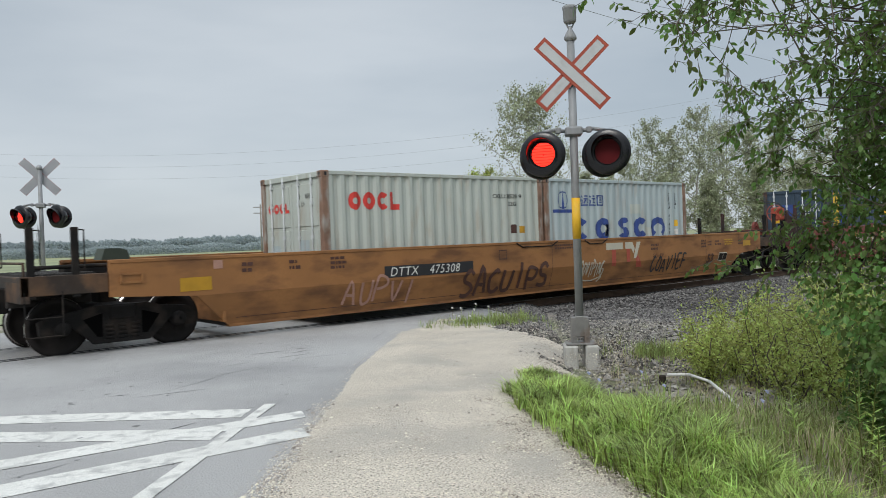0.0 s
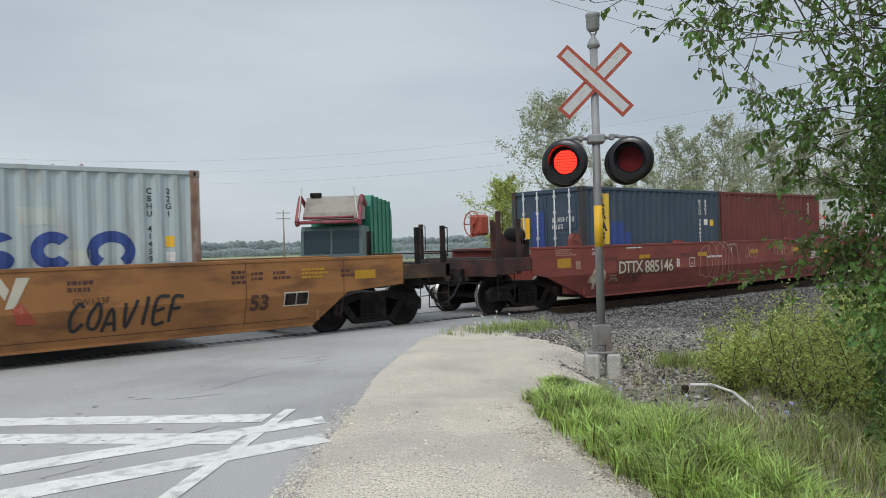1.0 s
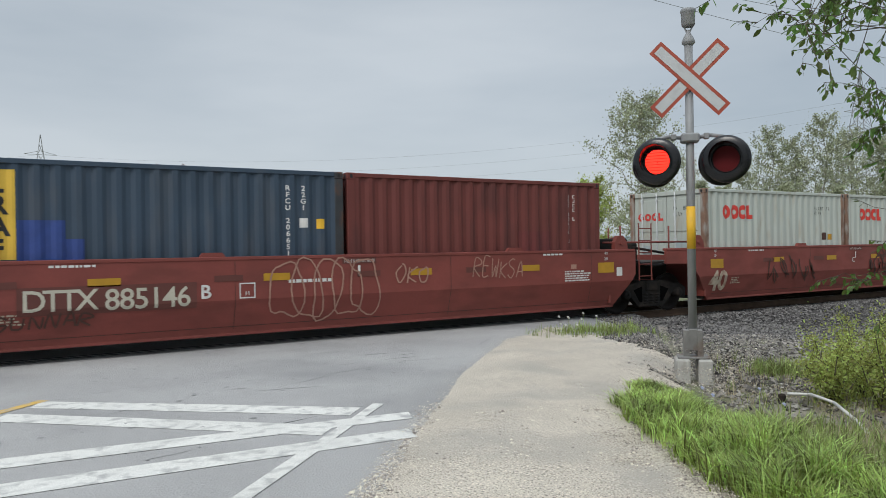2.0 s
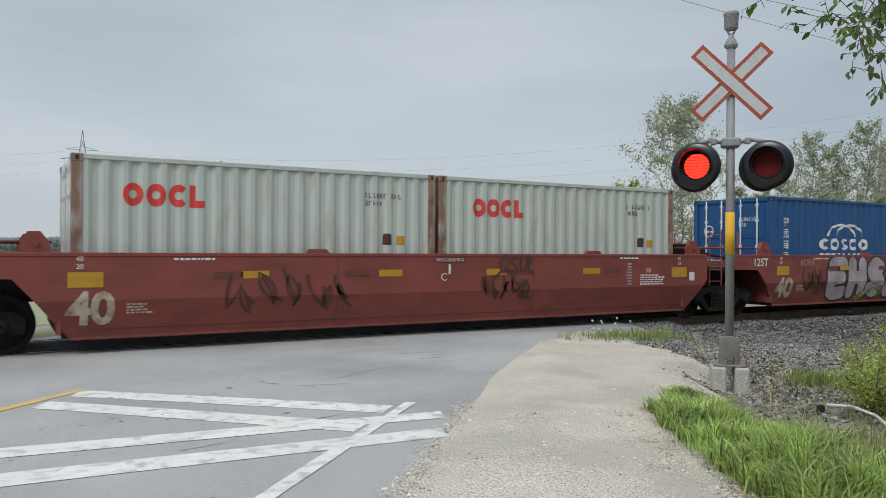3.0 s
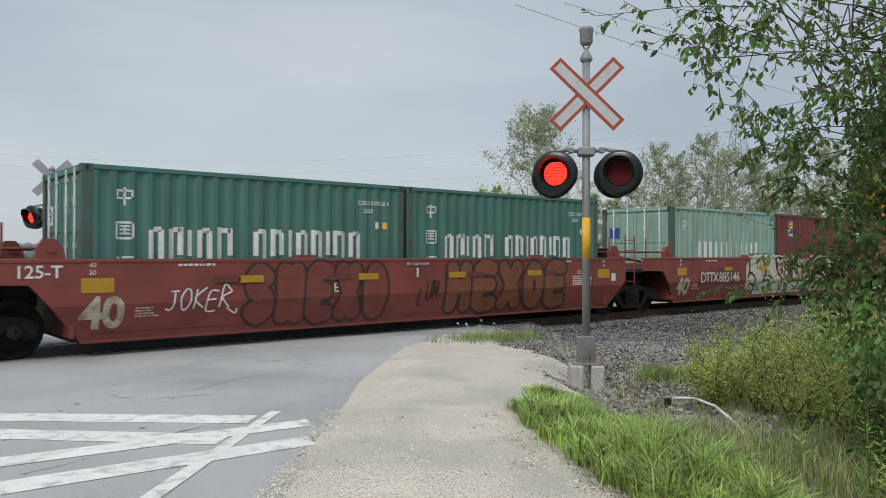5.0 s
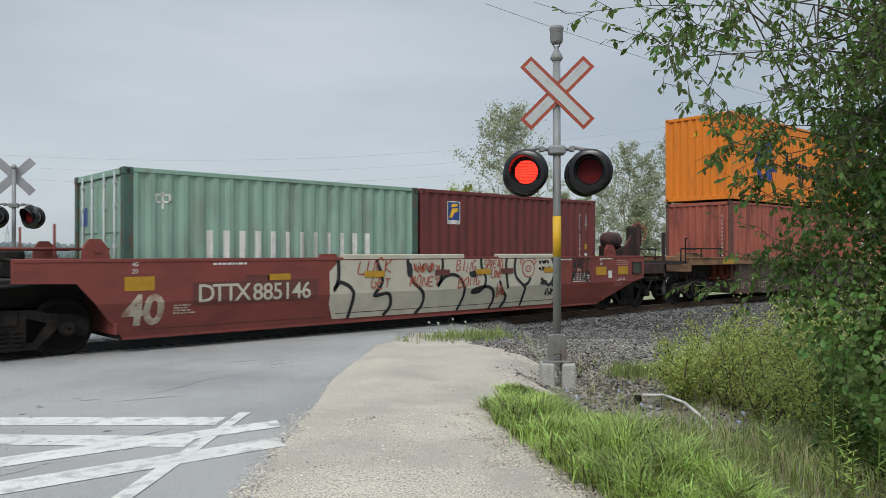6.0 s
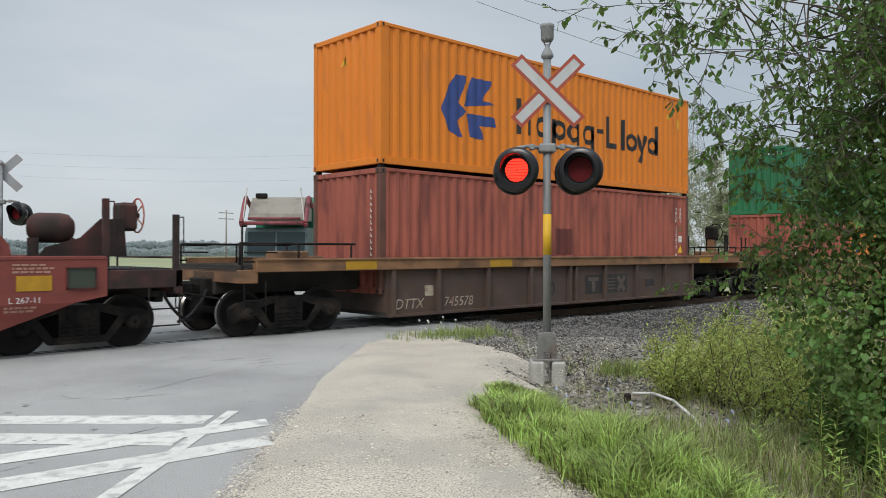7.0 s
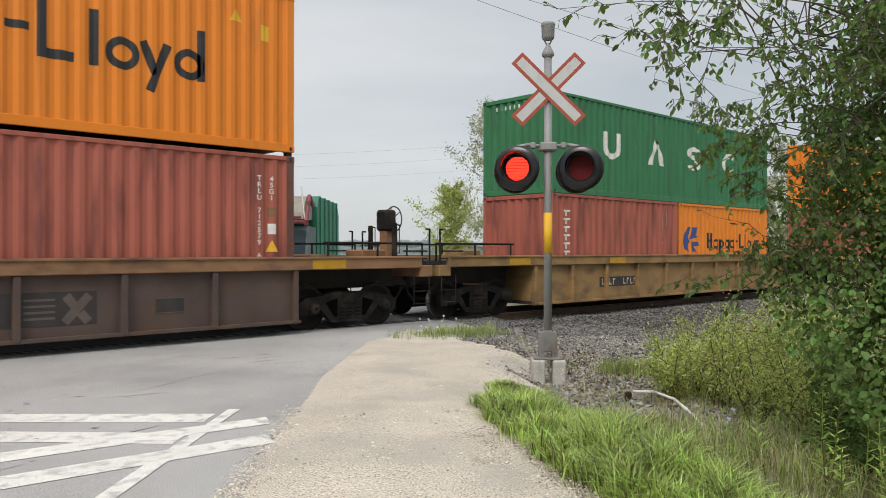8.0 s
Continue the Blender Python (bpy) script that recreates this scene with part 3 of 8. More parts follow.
def blob(u, v, rx, ry, seed, n=22, rough=0.25):
    rnd = random.Random(seed)
    ph = [rnd.uniform(0, 6.28) for _ in range(3)]
    pts = []
    for k in range(n):
        a = 2 * math.pi * k / n
        r = 1 + rough * (0.5 * math.sin(2 * a + ph[0]) + 0.35 * math.sin(3 * a + ph[1]) + 0.2 * math.sin(5 * a + ph[2]))
        c, s = math.cos(a), math.sin(a)
        pts.append((u + rx * r * math.copysign(abs(c) ** 0.75, c), v + ry * r * math.copysign(abs(s) ** 0.75, s)))
    return pts


def fan(pts):
    cx, cy = sum(p[0] for p in pts) / len(pts), sum(p[1] for p in pts) / len(pts)
    return [[(cx, cy), pts[k], pts[(k + 1) % len(pts)]] for k in range(len(pts))]


def scribble(u, v, w, h, seed, count=4, loops=9):
    """A hand-sprayed tag: a few running curves, no letters."""
    rnd = random.Random(seed)
    lines = []
    cw = w / count
    for k in range(count):
        x0 = u + cw * k
        pts = [(x0 + cw * rnd.uniform(0, 0.3), v + h * rnd.uniform(0.75, 1.0))]
        for j in range(rnd.randint(3, 5)):
            pts.append((x0 + cw * rnd.uniform(0.0, 1.05), v + h * (rnd.uniform(0.0, 0.3) if j % 2 == 0 else rnd.uniform(0.5, 1.0))))
        smooth = []
        for p, q in zip(pts, pts[1:]):
            bend = rnd.uniform(-0.25, 0.25)
            for i in range(4):
                t = i / 4
                o = bend * 4 * t * (1 - t)
                smooth.append((p[0] + (q[0] - p[0]) * t - (q[1] - p[1]) * o, p[1] + (q[1] - p[1]) * t + (q[0] - p[0]) * o))
        smooth.append(pts[-1])
        lines.append([(min(max(a, u - 0.1), u + w + 0.1), min(max(b, v - 0.05), v + h + 0.05)) for a, b in smooth])
    return lines


def coat(name, polys, material, parent, depth, xs=(), zs=(), label="", lift=0.005):
    """Lays polygons, given in x and z, on a side sheet whose outer face is y = depth(x, z)."""
    if name in ("word_mark", "letter_bar", "name_shapes", "emblem", "spray_patch", "repair_patch", "code_plate", "stencil") and not label.startswith("one"):
        # each shape that stands apart along x is a part of its own
        runs = []
        for p in sorted(polys, key=lambda p: min(a for a, b in p)):
            a, b = min(q[0] for q in p), max(q[0] for q in p)
            if runs and a < runs[-1][1] + 0.001:
                runs[-1][1] = max(runs[-1][1], b)
                runs[-1][2].append(p)
            else:
                runs.append([a, b, [p]])
        if len(runs) > 1:
            for r in runs:
                ob = coat(name, r[2], material, parent, depth, xs, zs, "one " + (label or "painted shape"), lift)
                tagged(ob, label or "painted shape")
            return ob
    bm = bmesh.new()
    for p in polys:
        bm.faces.new([bm.verts.new((x, 0, z)) for x, z in p])
    bmesh.ops.remove_doubles(bm, verts=bm.verts[:], dist=1e-4)
    lo, hi = min(v.co.x for v in bm.verts), max(v.co.x for v in bm.verts)
    for x in xs:
        if lo < x < hi:
            bmesh.ops.bisect_plane(bm, geom=bm.verts[:] + bm.edges[:] + bm.faces[:], plane_co=(x, 0, 0), plane_no=(1, 0, 0), dist=1e-5)
    for z in zs:
        bmesh.ops.bisect_plane(bm, geom=bm.verts[:] + bm.edges[:] + bm.faces[:], plane_co=(0, 0, z), plane_no=(0, 0, 1), dist=1e-5)
    for v in bm.verts:
        v.co.y = depth(v.co.x, v.co.z) - lift
    bmesh.ops.recalc_face_normals(bm, faces=bm.faces[:])
    return part(name, bm, material, parent, label)


def lettering(text, size, at, material, parent, shear=0.0, bold=0.0, spacing=1.0, lift=0.010):
    """Stencilled characters on a car's side."""
    return coat("stencil", text_polys(text, size, at[0], at[1], shear, bold, spacing), material, parent, side_depth, (), (0.78,), "", lift)


def code(mark, text, x, z, material, size=0.12, upright=True):
    """Code characters on a container, stacked or in a row."""
    tagged(mark("code_bars", text_polys("\n".join(text) if upright else text, size, x, z, bold=0.002, centred=upright), material), kind="stuff")


# ---------------------------------------------------------------- shipping containers
PITCH, DEPTH = 0.278, 0.036


def corrugation(x0, x1):
    """The break points (x, how far the sheet lies in) of a pressed side panel."""
    n = max(2, round((x1 - x0) / PITCH))
    p = (x1 - x0) / n
    pts = []
    for k in range(n):
        a = x0 + k * p
        pts += [(a, 0), (a + 0.26 * p, 0), (a + 0.5 * p, DEPTH), (a + 0.76 * p, DEPTH)]
    pts.append((x1, 0))
    return pts


def sheet_depth(pts, x):
    for (a, da), (b, db) in zip(pts, pts[1:]):
        if a <= x <= b:
            return da + (db - da) * (x - a) / max(1e-6, b - a)
    return 0


HALF = 1.219


def container(label, length, height, paint, trim, doors, at, bars=None):
    """A steel box: corrugated sides, posts, rails, corner castings, and doors or a corrugated end wall towards -x."""
    c = thing("shipping_container", label, "container", "containers on the train", at)
    L, H = length, height
    pts = corrugation(0.16, L - 0.16)
    for s in (-1, 1):
        bm = bmesh.new()
        lo = [bm.verts.new((x, s * (HALF - 0.012 - d), 0.15)) for x, d in pts]
        hi = [bm.verts.new((x, s * (HALF - 0.012 - d), H - 0.07)) for x, d in pts]
        for k in range(len(pts) - 1):
            bm.faces.new((lo[k], lo[k + 1], hi[k + 1], hi[k])[::-s or 1])
        part("side_panel", bm, paint, c)
        bm = bmesh.new()
        y0, y1 = sorted((s * HALF, s * (HALF - 0.07)))
        box(bm, 0.16, L - 0.16, y0, y1, 0.0, 0.155, 0.008)
        part("bottom_rail", bm, paint, c)
        bm = bmesh.new()
        y0, y1 = sorted((s * HALF, s * (HALF - 0.06)))
        box(bm, 0.16, L - 0.16, y0, y1, H - 0.075, H, 0.008)
        part("top_rail", bm, paint, c)
        for x0, x1 in ((0.0, 0.165), (L - 0.165, L)):
            bm = bmesh.new()
            y0, y1 = sorted((s * HALF, s * (HALF - 0.13)))
            box(bm, x0 + 0.004, x1 - 0.004, y0, y1, 0.11, H - 0.11, 0.01)
            part("corner_post", bm, trim, c)
            for z0 in (0, H - 0.118):
                bm = bmesh.new()
                y0, y1 = sorted((s * (HALF + 0.004), s * (HALF - 0.165)))
                box(bm, x0 - 0.003, x1 + 0.003, y0, y1, z0, z0 + 0.118 + 0.004 * (z0 > 0), 0.012)
                # casting holes: black discs, the openings' shade put into their colour
                zc, xc = z0 + 0.06, (x0 + x1) / 2
                yo = s * (HALF + 0.0065)
                vs = [bm.verts.new((xc + 0.028 * math.cos(a), yo, zc + 0.042 * math.sin(a))) for a in [2 * math.pi * k / 10 for k in range(10)]]
                bm.faces.new(vs[::-s]).material_index = 1
                if x0 == 0:
                    yc = s * (HALF - 0.08)
                    vs = [bm.verts.new((x0 - 0.0055, yc + 0.03 * math.cos(a), zc + 0.042 * math.sin(a))) for a in [2 * math.pi * k / 10 for k in range(10)]]
                    bm.faces.new(vs).material_index = 1
                part("corner_casting", bm, [trim, M["black"]], c)
    bm = bmesh.new()
    box(bm, 0.06, L - 0.06, -HALF + 0.05, HALF - 0.05, H - 0.05, H - 0.012)
    part("roof", bm, paint, c)
    bm = bmesh.new()
    box(bm, 0.06, L - 0.06, -HALF + 0.06, HALF - 0.06, 0.06, 0.14)
    part("floor", bm, M["deck"], c)
    # far end wall
    bm = bmesh.new()
    box(bm, L - 0.07, L - 0.03, -HALF + 0.12, HALF - 0.12, 0.12, H - 0.08)
    part("end_wall", bm, paint, c)
    for z0, z1 in ((0.0, 0.14), (H - 0.11, H - 0.004)):
        bm = bmesh.new()
        box(bm, 0.012, 0.13, -HALF + 0.166, HALF - 0.166, z0, z1, 0.008)
        part("end_beam", bm, paint, c)
    if doors:
        for y0, y1 in ((-HALF + 0.13, -0.008), (0.008, HALF - 0.13)):
            bm = bmesh.new()
            box(bm, 0.05, 0.09, y0, y1, 0.14, H - 0.11, 0.006)
            for z0, z1 in ((0.22, 0.80), (0.86, 1.50), (1.56, H - 0.2)):
                box(bm, 0.036, 0.055, y0 + 0.10, y1 - 0.10, z0, z1, 0.012)
            door = part("door", bm, paint, c)
            for f in (0.27, 0.73):
                y = y0 + (y1 - y0) * f
                bm = bmesh.new()
                rod(bm, (0.018, y, 0.05), (0.018, y, H - 0.03), 0.02)
                for z in (0.16, 0.5, 1.35, 2.0, H - 0.2):
                    box(bm, 0.0, 0.045, y - 0.04, y + 0.04, z - 0.035, z + 0.035)
                part("locking_bar", bm, bars or M["bar_steel"], door)
                bm = bmesh.new()
                yy = y + (0.32 if f < 0.5 else -0.32)
                tube(bm, [(0.006, y, 0.95 + 0.12 * f), (-0.004, yy, 0.95 + 0.12 * f)], 0.014)
                part("handle", bm, bars or M["bar_steel"], door)
    else:
        pe = corrugation(-HALF + 0.13, HALF - 0.13)
        bm = bmesh.new()
        lo = [bm.verts.new((0.03 + d * 1.5, y, 0.13)) for y, d in pe]
        hi = [bm.verts.new((0.03 + d * 1.5, y, H - 0.10)) for y, d in pe]
        for k in range(len(pe) - 1):
            bm.faces.new((hi[k], hi[k + 1], lo[k + 1], lo[k]))
        part("end_wall", bm, paint, c)

    def depth(x, z):
        return -(HALF - 0.012 - sheet_depth(pts, x))

    def mark(name, polys, material, label=""):
        return coat(name, polys, material, c, depth, [x for x, d in pts], (), label)

    def end_mark(name, polys, material, label=""):
        """Marks on the end that faces -x; the first coordinate runs from the far side to the near one."""
        bm = bmesh.new()
        for p in polys:
            bm.faces.new([bm.verts.new((0.030, -(u), z)) for u, z in p])
        bmesh.ops.recalc_face_normals(bm, faces=bm.faces[:])
        return part(name, bm, material, c, label)

    return c, mark, end_mark


def small_codes(mark, x, z, material, rows=2, cols=9, size=0.085, upright=False, seed=1):
    """Rows of small code characters, too small to read: plain bars."""
    rnd = random.Random(seed)
    polys = []
    for r in range(rows):
        for k in range(cols - r * (cols // 2)):
            if rnd.random() < 0.12:
                continue
            if upright:
                polys += bar(x + r * size * 2.1, z - k * size * 1.35, size * 0.6, size * 0.22) + bar(x + r * size * 2.1 + rnd.choice((0, 0.4)) * size, z - k * size * 1.35, size * 0.2, size * 0.95) + (bar(x + r * size * 2.1, z - k * size * 1.35 + size * 0.73, size * 0.6, size * 0.22) if rnd.random() < 0.6 else [])
            else:
                polys += bar(x + k * size * 0.95, z - r * size * 1.8, size * 0.17, size * 1.2) + bar(x + k * size * 0.95, z - r * size * 1.8 + rnd.choice((0, 0.5, 1.0)) * size, size * 0.5, size * 0.18) + (bar(x + k * size * 0.95 + size * 0.4, z - r * size * 1.8, size * 0.17, size * 1.2) if rnd.random() < 0.6 else [])
    ob = mark("code_bars", polys, material)
    tagged(ob, kind="stuff")


def word_shapes(x, z, h, spec, th=None, width=None):
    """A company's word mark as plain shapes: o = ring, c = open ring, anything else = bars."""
    th = th or h * 0.24
    polys, u = [], x
    for ch in spec:
        if ch == "o":
            polys += ring(u + h * 0.52, z + h / 2, h * 0.52, h / 2, th)
            u += h * 1.18
        elif ch == "c":
            polys += ring(u + h * 0.52, z + h / 2, h * 0.52, h / 2, th, 42, 318)
            u += h * 1.12
        elif ch == "s":
            polys += ring(u + h * 0.36, z + h * 0.73, h * 0.36, h * 0.27, th * 0.85, 20, 270) + ring(u + h * 0.36, z + h * 0.27, h * 0.36, h * 0.27, th * 0.85, -160, 90)
            u += h * 0.9
        elif ch == "l":
            polys += bar(u, z, th, h) + bar(u + th, z, h * 0.5, th)
            u += h * 0.95
        elif ch == "i":
            polys += bar(u, z, th, h)
            u += th * 1.8
        elif ch == "n":
            polys += bar(u, z, th, h) + bar(u + h * 0.5, z, th, h) + bar(u + th, z + h * 0.40, h * 0.5 - th, th)
            u += h * 0.9
        elif ch == "a":
            polys += [[(u, z), (u + th, z), (u + h * 0.42 + th * 0.3, z + h), (u + h * 0.42 - th * 0.3, z + h)], [(u + h * 0.84 - th, z), (u + h * 0.84, z), (u + h * 0.42 + th * 0.3, z + h), (u + h * 0.42 - th * 0.3, z + h)]]
            u += h * 0.98
        elif ch == "-":
            polys += bar(u, z + h * 0.42, h * 0.42, th * 0.8)
            u += h * 0.55
        elif ch == "p":
            polys += bar(u, z - h * 0.35, th, h * 0.95) + ring(u + h * 0.36, z + h * 0.30, h * 0.34, h * 0.30, th * 0.85)
            u += h * 0.80
        elif ch == "q":
            polys += bar(u + h * 0.52, z, th, h) + ring(u + h * 0.34, z + h * 0.30, h * 0.34, h * 0.30, th * 0.85)
            u += h * 0.83
        elif ch == "g":
            polys += bar(u + h * 0.50, z - h * 0.3, th, h * 0.9) + ring(u + h * 0.34, z + h * 0.30, h * 0.34, h * 0.30, th * 0.85)
            u += h * 0.83
        elif ch == "y":
            polys += stroke([(u, z + h * 0.6), (u + h * 0.26, z)], th) + stroke([(u + h * 0.52, z + h * 0.6), (u + h * 0.14, z - h * 0.32)], th)
            u += h * 0.66
        elif ch == "e":
            polys += ring(u + h * 0.34, z + h * 0.30, h * 0.34, h * 0.30, th * 0.85)
            u += h * 0.76
        else:
            u += h * 0.5
    if width:
        hi = max(a for p in polys for a, b in p)
        polys = [[(x + (a - x) * width / (hi - x), b) for a, b in p] for p in polys]
    return polys


def glyph_block(x, z, s, kind):
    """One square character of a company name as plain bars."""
    t = s * 0.12
    frame_low = bar(x + s * 0.05, z + s * 0.34, s * 0.9, t) + bar(x + s * 0.05, z + s * 0.76, s * 0.9, t) + bar(x + s * 0.05, z + s * 0.34, t, s * 0.42) + bar(x + s * 0.95 - t, z + s * 0.34, t, s * 0.42)
    if kind % 5 == 0:      # a box pierced by an upright
        return frame_low + bar(x + s * 0.44, z, t, s)
    if kind % 5 == 1:      # a box with bars in it
        return bar(x, z, s, t) + bar(x, z + s - t, s, t) + bar(x, z, t, s) + bar(x + s - t, z, t, s) + bar(x + s * 0.24, z + s * 0.28, s * 0.52, t * 0.8) + bar(x + s * 0.24, z + s * 0.50, s * 0.52, t * 0.8) + bar(x + s * 0.24, z + s * 0.70, s * 0.52, t * 0.8) + bar(x + s * 0.46, z + s * 0.28, t * 0.8, s * 0.45)
    left = stroke([(x + s * 0.08, z + s * 0.95), (x + s * 0.22, z + s * 0.78)], t) + stroke([(x + s * 0.02, z + s * 0.55), (x + s * 0.2, z + s * 0.5), (x + s * 0.12, z + s * 0.12)], t)
    if kind % 5 == 2:
        return left + bar(x + s * 0.4, z + s * 0.84, s * 0.5, t) + bar(x + s * 0.34, z + s * 0.58, s * 0.64, t) + stroke([(x + s * 0.52, z + s * 0.58), (x + s * 0.36, z + s * 0.22)], t) + stroke([(x + s * 0.74, z + s * 0.58), (x + s * 0.76, z + s * 0.28), (x + s * 0.96, z + s * 0.28)], t) + bar(x, z, s, t)
    if kind % 5 == 3:
        return left + bar(x + s * 0.36, z + s * 0.84, s * 0.62, t) + bar(x + s * 0.38, z + s * 0.12, t, s * 0.55) + bar(x + s * 0.80, z, t, s * 0.68) + bar(x + s * 0.32, z + s * 0.58, s * 0.6, t) + bar(x + s * 0.30, z + s * 0.32, s * 0.68, t) + bar(x + s * 0.38, z + s * 0.10, s * 0.5, t)
    return left + bar(x + s * 0.4, z + s * 0.84, s * 0.5, t) + bar(x + s * 0.32, z + s * 0.60, s * 0.66, t) + stroke([(x + s * 0.6, z + s * 0.60), (x + s * 0.42, z + s * 0.28), (x + s * 0.9, z + s * 0.32)], t) + bar(x, z, s, t)


PAINT = dict(
    oocl=surface("paint_grey_white", (0.43, 0.46, 0.42), 0.55, vary=0.06, scale=0.9, fine=22, bump=0.04, stain=(0.36, 0.33, 0.27), stain_amount=0.22, stain_scale=(5, 5, 0.9)),
    cosco_white=surface("paint_blue_white", (0.365, 0.425, 0.435), 0.55, vary=0.07, scale=0.9, fine=22, bump=0.04, stain=(0.32, 0.30, 0.27), stain_amount=0.26, stain_scale=(5, 5, 0.9)),
    rust_post=surface("rusty_post", (0.22, 0.13, 0.09), 0.8, vary=0.3, scale=3, fine=30, bump=0.2, stain=(0.34, 0.33, 0.30), stain_amount=0.4, stain_scale=(6, 6, 2)),
    navy=surface("paint_navy", (0.037, 0.060, 0.090), 0.5, vary=0.12, scale=1.2, fine=22, bump=0.04, stain=(0.06, 0.075, 0.095), stain_amount=0.3, stain_scale=(4, 4, 0.8)),
    navy_post=surface("paint_navy_post", (0.040, 0.042, 0.045), 0.6, vary=0.3, scale=3, stain=RUST, stain_amount=0.25, stain_scale=(6, 6, 3)),
    maroon=surface("paint_maroon", (0.135, 0.032, 0.026), 0.55, vary=0.12, scale=1.2, fine=22, bump=0.04, stain=(0.095, 0.03, 0.026), stain_amount=0.3, stain_scale=(3, 3, 0.8)),
    florens=surface("paint_dark_red", (0.140, 0.030, 0.028), 0.5, vary=0.10, scale=1.2, fine=22, bump=0.04, stain=(0.10, 0.028, 0.027), stain_amount=0.3, stain_scale=(4, 4, 0.8)),
    blue=surface("paint_blue_box", (0.008, 0.065, 0.19), 0.42, vary=0.08, scale=1.2, fine=22, bump=0.04, stain=(0.016, 0.065, 0.16), stain_amount=0.25, stain_scale=(4, 4, 0.8)),
    green=surface("paint_sea_green", (0.060, 0.155, 0.128), 0.55, vary=0.10, scale=1.2, fine=22, bump=0.04, stain=(0.055, 0.12, 0.10), stain_amount=0.35, stain_scale=(4, 4, 0.8)),
    green_post=surface("paint_sea_green_post", (0.055, 0.105, 0.085), 0.65, vary=0.2, scale=3, stain=RUST, stain_amount=0.35, stain_scale=(6, 6, 3)),
    pale_green=surface("paint_pale_green", (0.235, 0.36, 0.29), 0.6, vary=0.09, scale=1.2, fine=22, bump=0.04, stain=(0.20, 0.25, 0.20), stain_amount=0.35, stain_scale=(4, 4, 0.8)),
    orange=surface("paint_orange", (0.68, 0.195, 0.013), 0.42, vary=0.05, scale=1.0, fine=22, bump=0.03, stain=(0.50, 0.16, 0.03), stain_amount=0.05, stain_scale=(4, 4, 0.7)),
    brown_red=surface("paint_brown_red", (0.34, 0.092, 0.062), 0.55, vary=0.08, scale=1.0, fine=22, bump=0.04, stain=(0.16, 0.05, 0.04), stain_amount=0.35, stain_scale=(4, 4, 0.7)),
    brown_post=surface("paint_brown_post", (0.125, 0.055, 0.042), 0.7, vary=0.25, scale=3, stain=RUST, stain_amount=0.3, stain_scale=(6, 6, 3)),
    uasc=surface("paint_leaf_green", (0.020, 0.150, 0.060), 0.45, vary=0.08, scale=1.0, fine=22, bump=0.03, stain=(0.03, 0.11, 0.055), stain_amount=0.25, stain_scale=(4, 4, 0.7)),
)

# ---------------------------------------------------------------- well cars
CAR = 1.42      # half width at the sides
LEAN = 0.30     # how far the sides lean in below the knee, by height
MOVERS = []     # things that run with the train: (object, its x at 4 s)
AXLES = []      # wheelsets that roll: (object, x on its car)


def side_depth(x, z):
    """The car side leans in below its knee."""
    return -(CAR - LEAN * max(0, 0.78 - z))


def wheelset(car, x):
    bm = bmesh.new()
    for s in (-1, 1):
        m = pose(0, s * 0.72, 0, 90 * s)
        lathe(bm, [(0.06, 0.09), (0.11, 0.085), (0.14, 0.03), (0.34, 0.02), (0.37, 0.05), (0.42, 0.05), (0.425, -0.05), (0.455, -0.055), (0.45, -0.085), (0.36, -0.08), (0.33, -0.02), (0.14, -0.02), (0.10, -0.06)], 32, m)
        for k in range(6):
            a = k * math.pi / 3
            box(bm, 0.20, 0.23, 0.735 if s > 0 else -0.765, 0.765 if s > 0 else -0.735, -0.02, 0.02, m=pose(0, 0, 0, 0, math.degrees(a), 0))
    rod(bm, (0, -1.02, 0), (0, 1.02, 0), 0.075, sides=10)
    for f in bm.faces:
        c = f.calc_center_median()
        r = math.hypot(c.x, c.z)
        f.material_index = 1 if r > 0.41 and abs(f.normal.y) < 0.5 else 0
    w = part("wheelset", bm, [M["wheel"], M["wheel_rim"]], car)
    w.location = (x, 0, 0.42)
    AXLES.append((w, x))
    return w


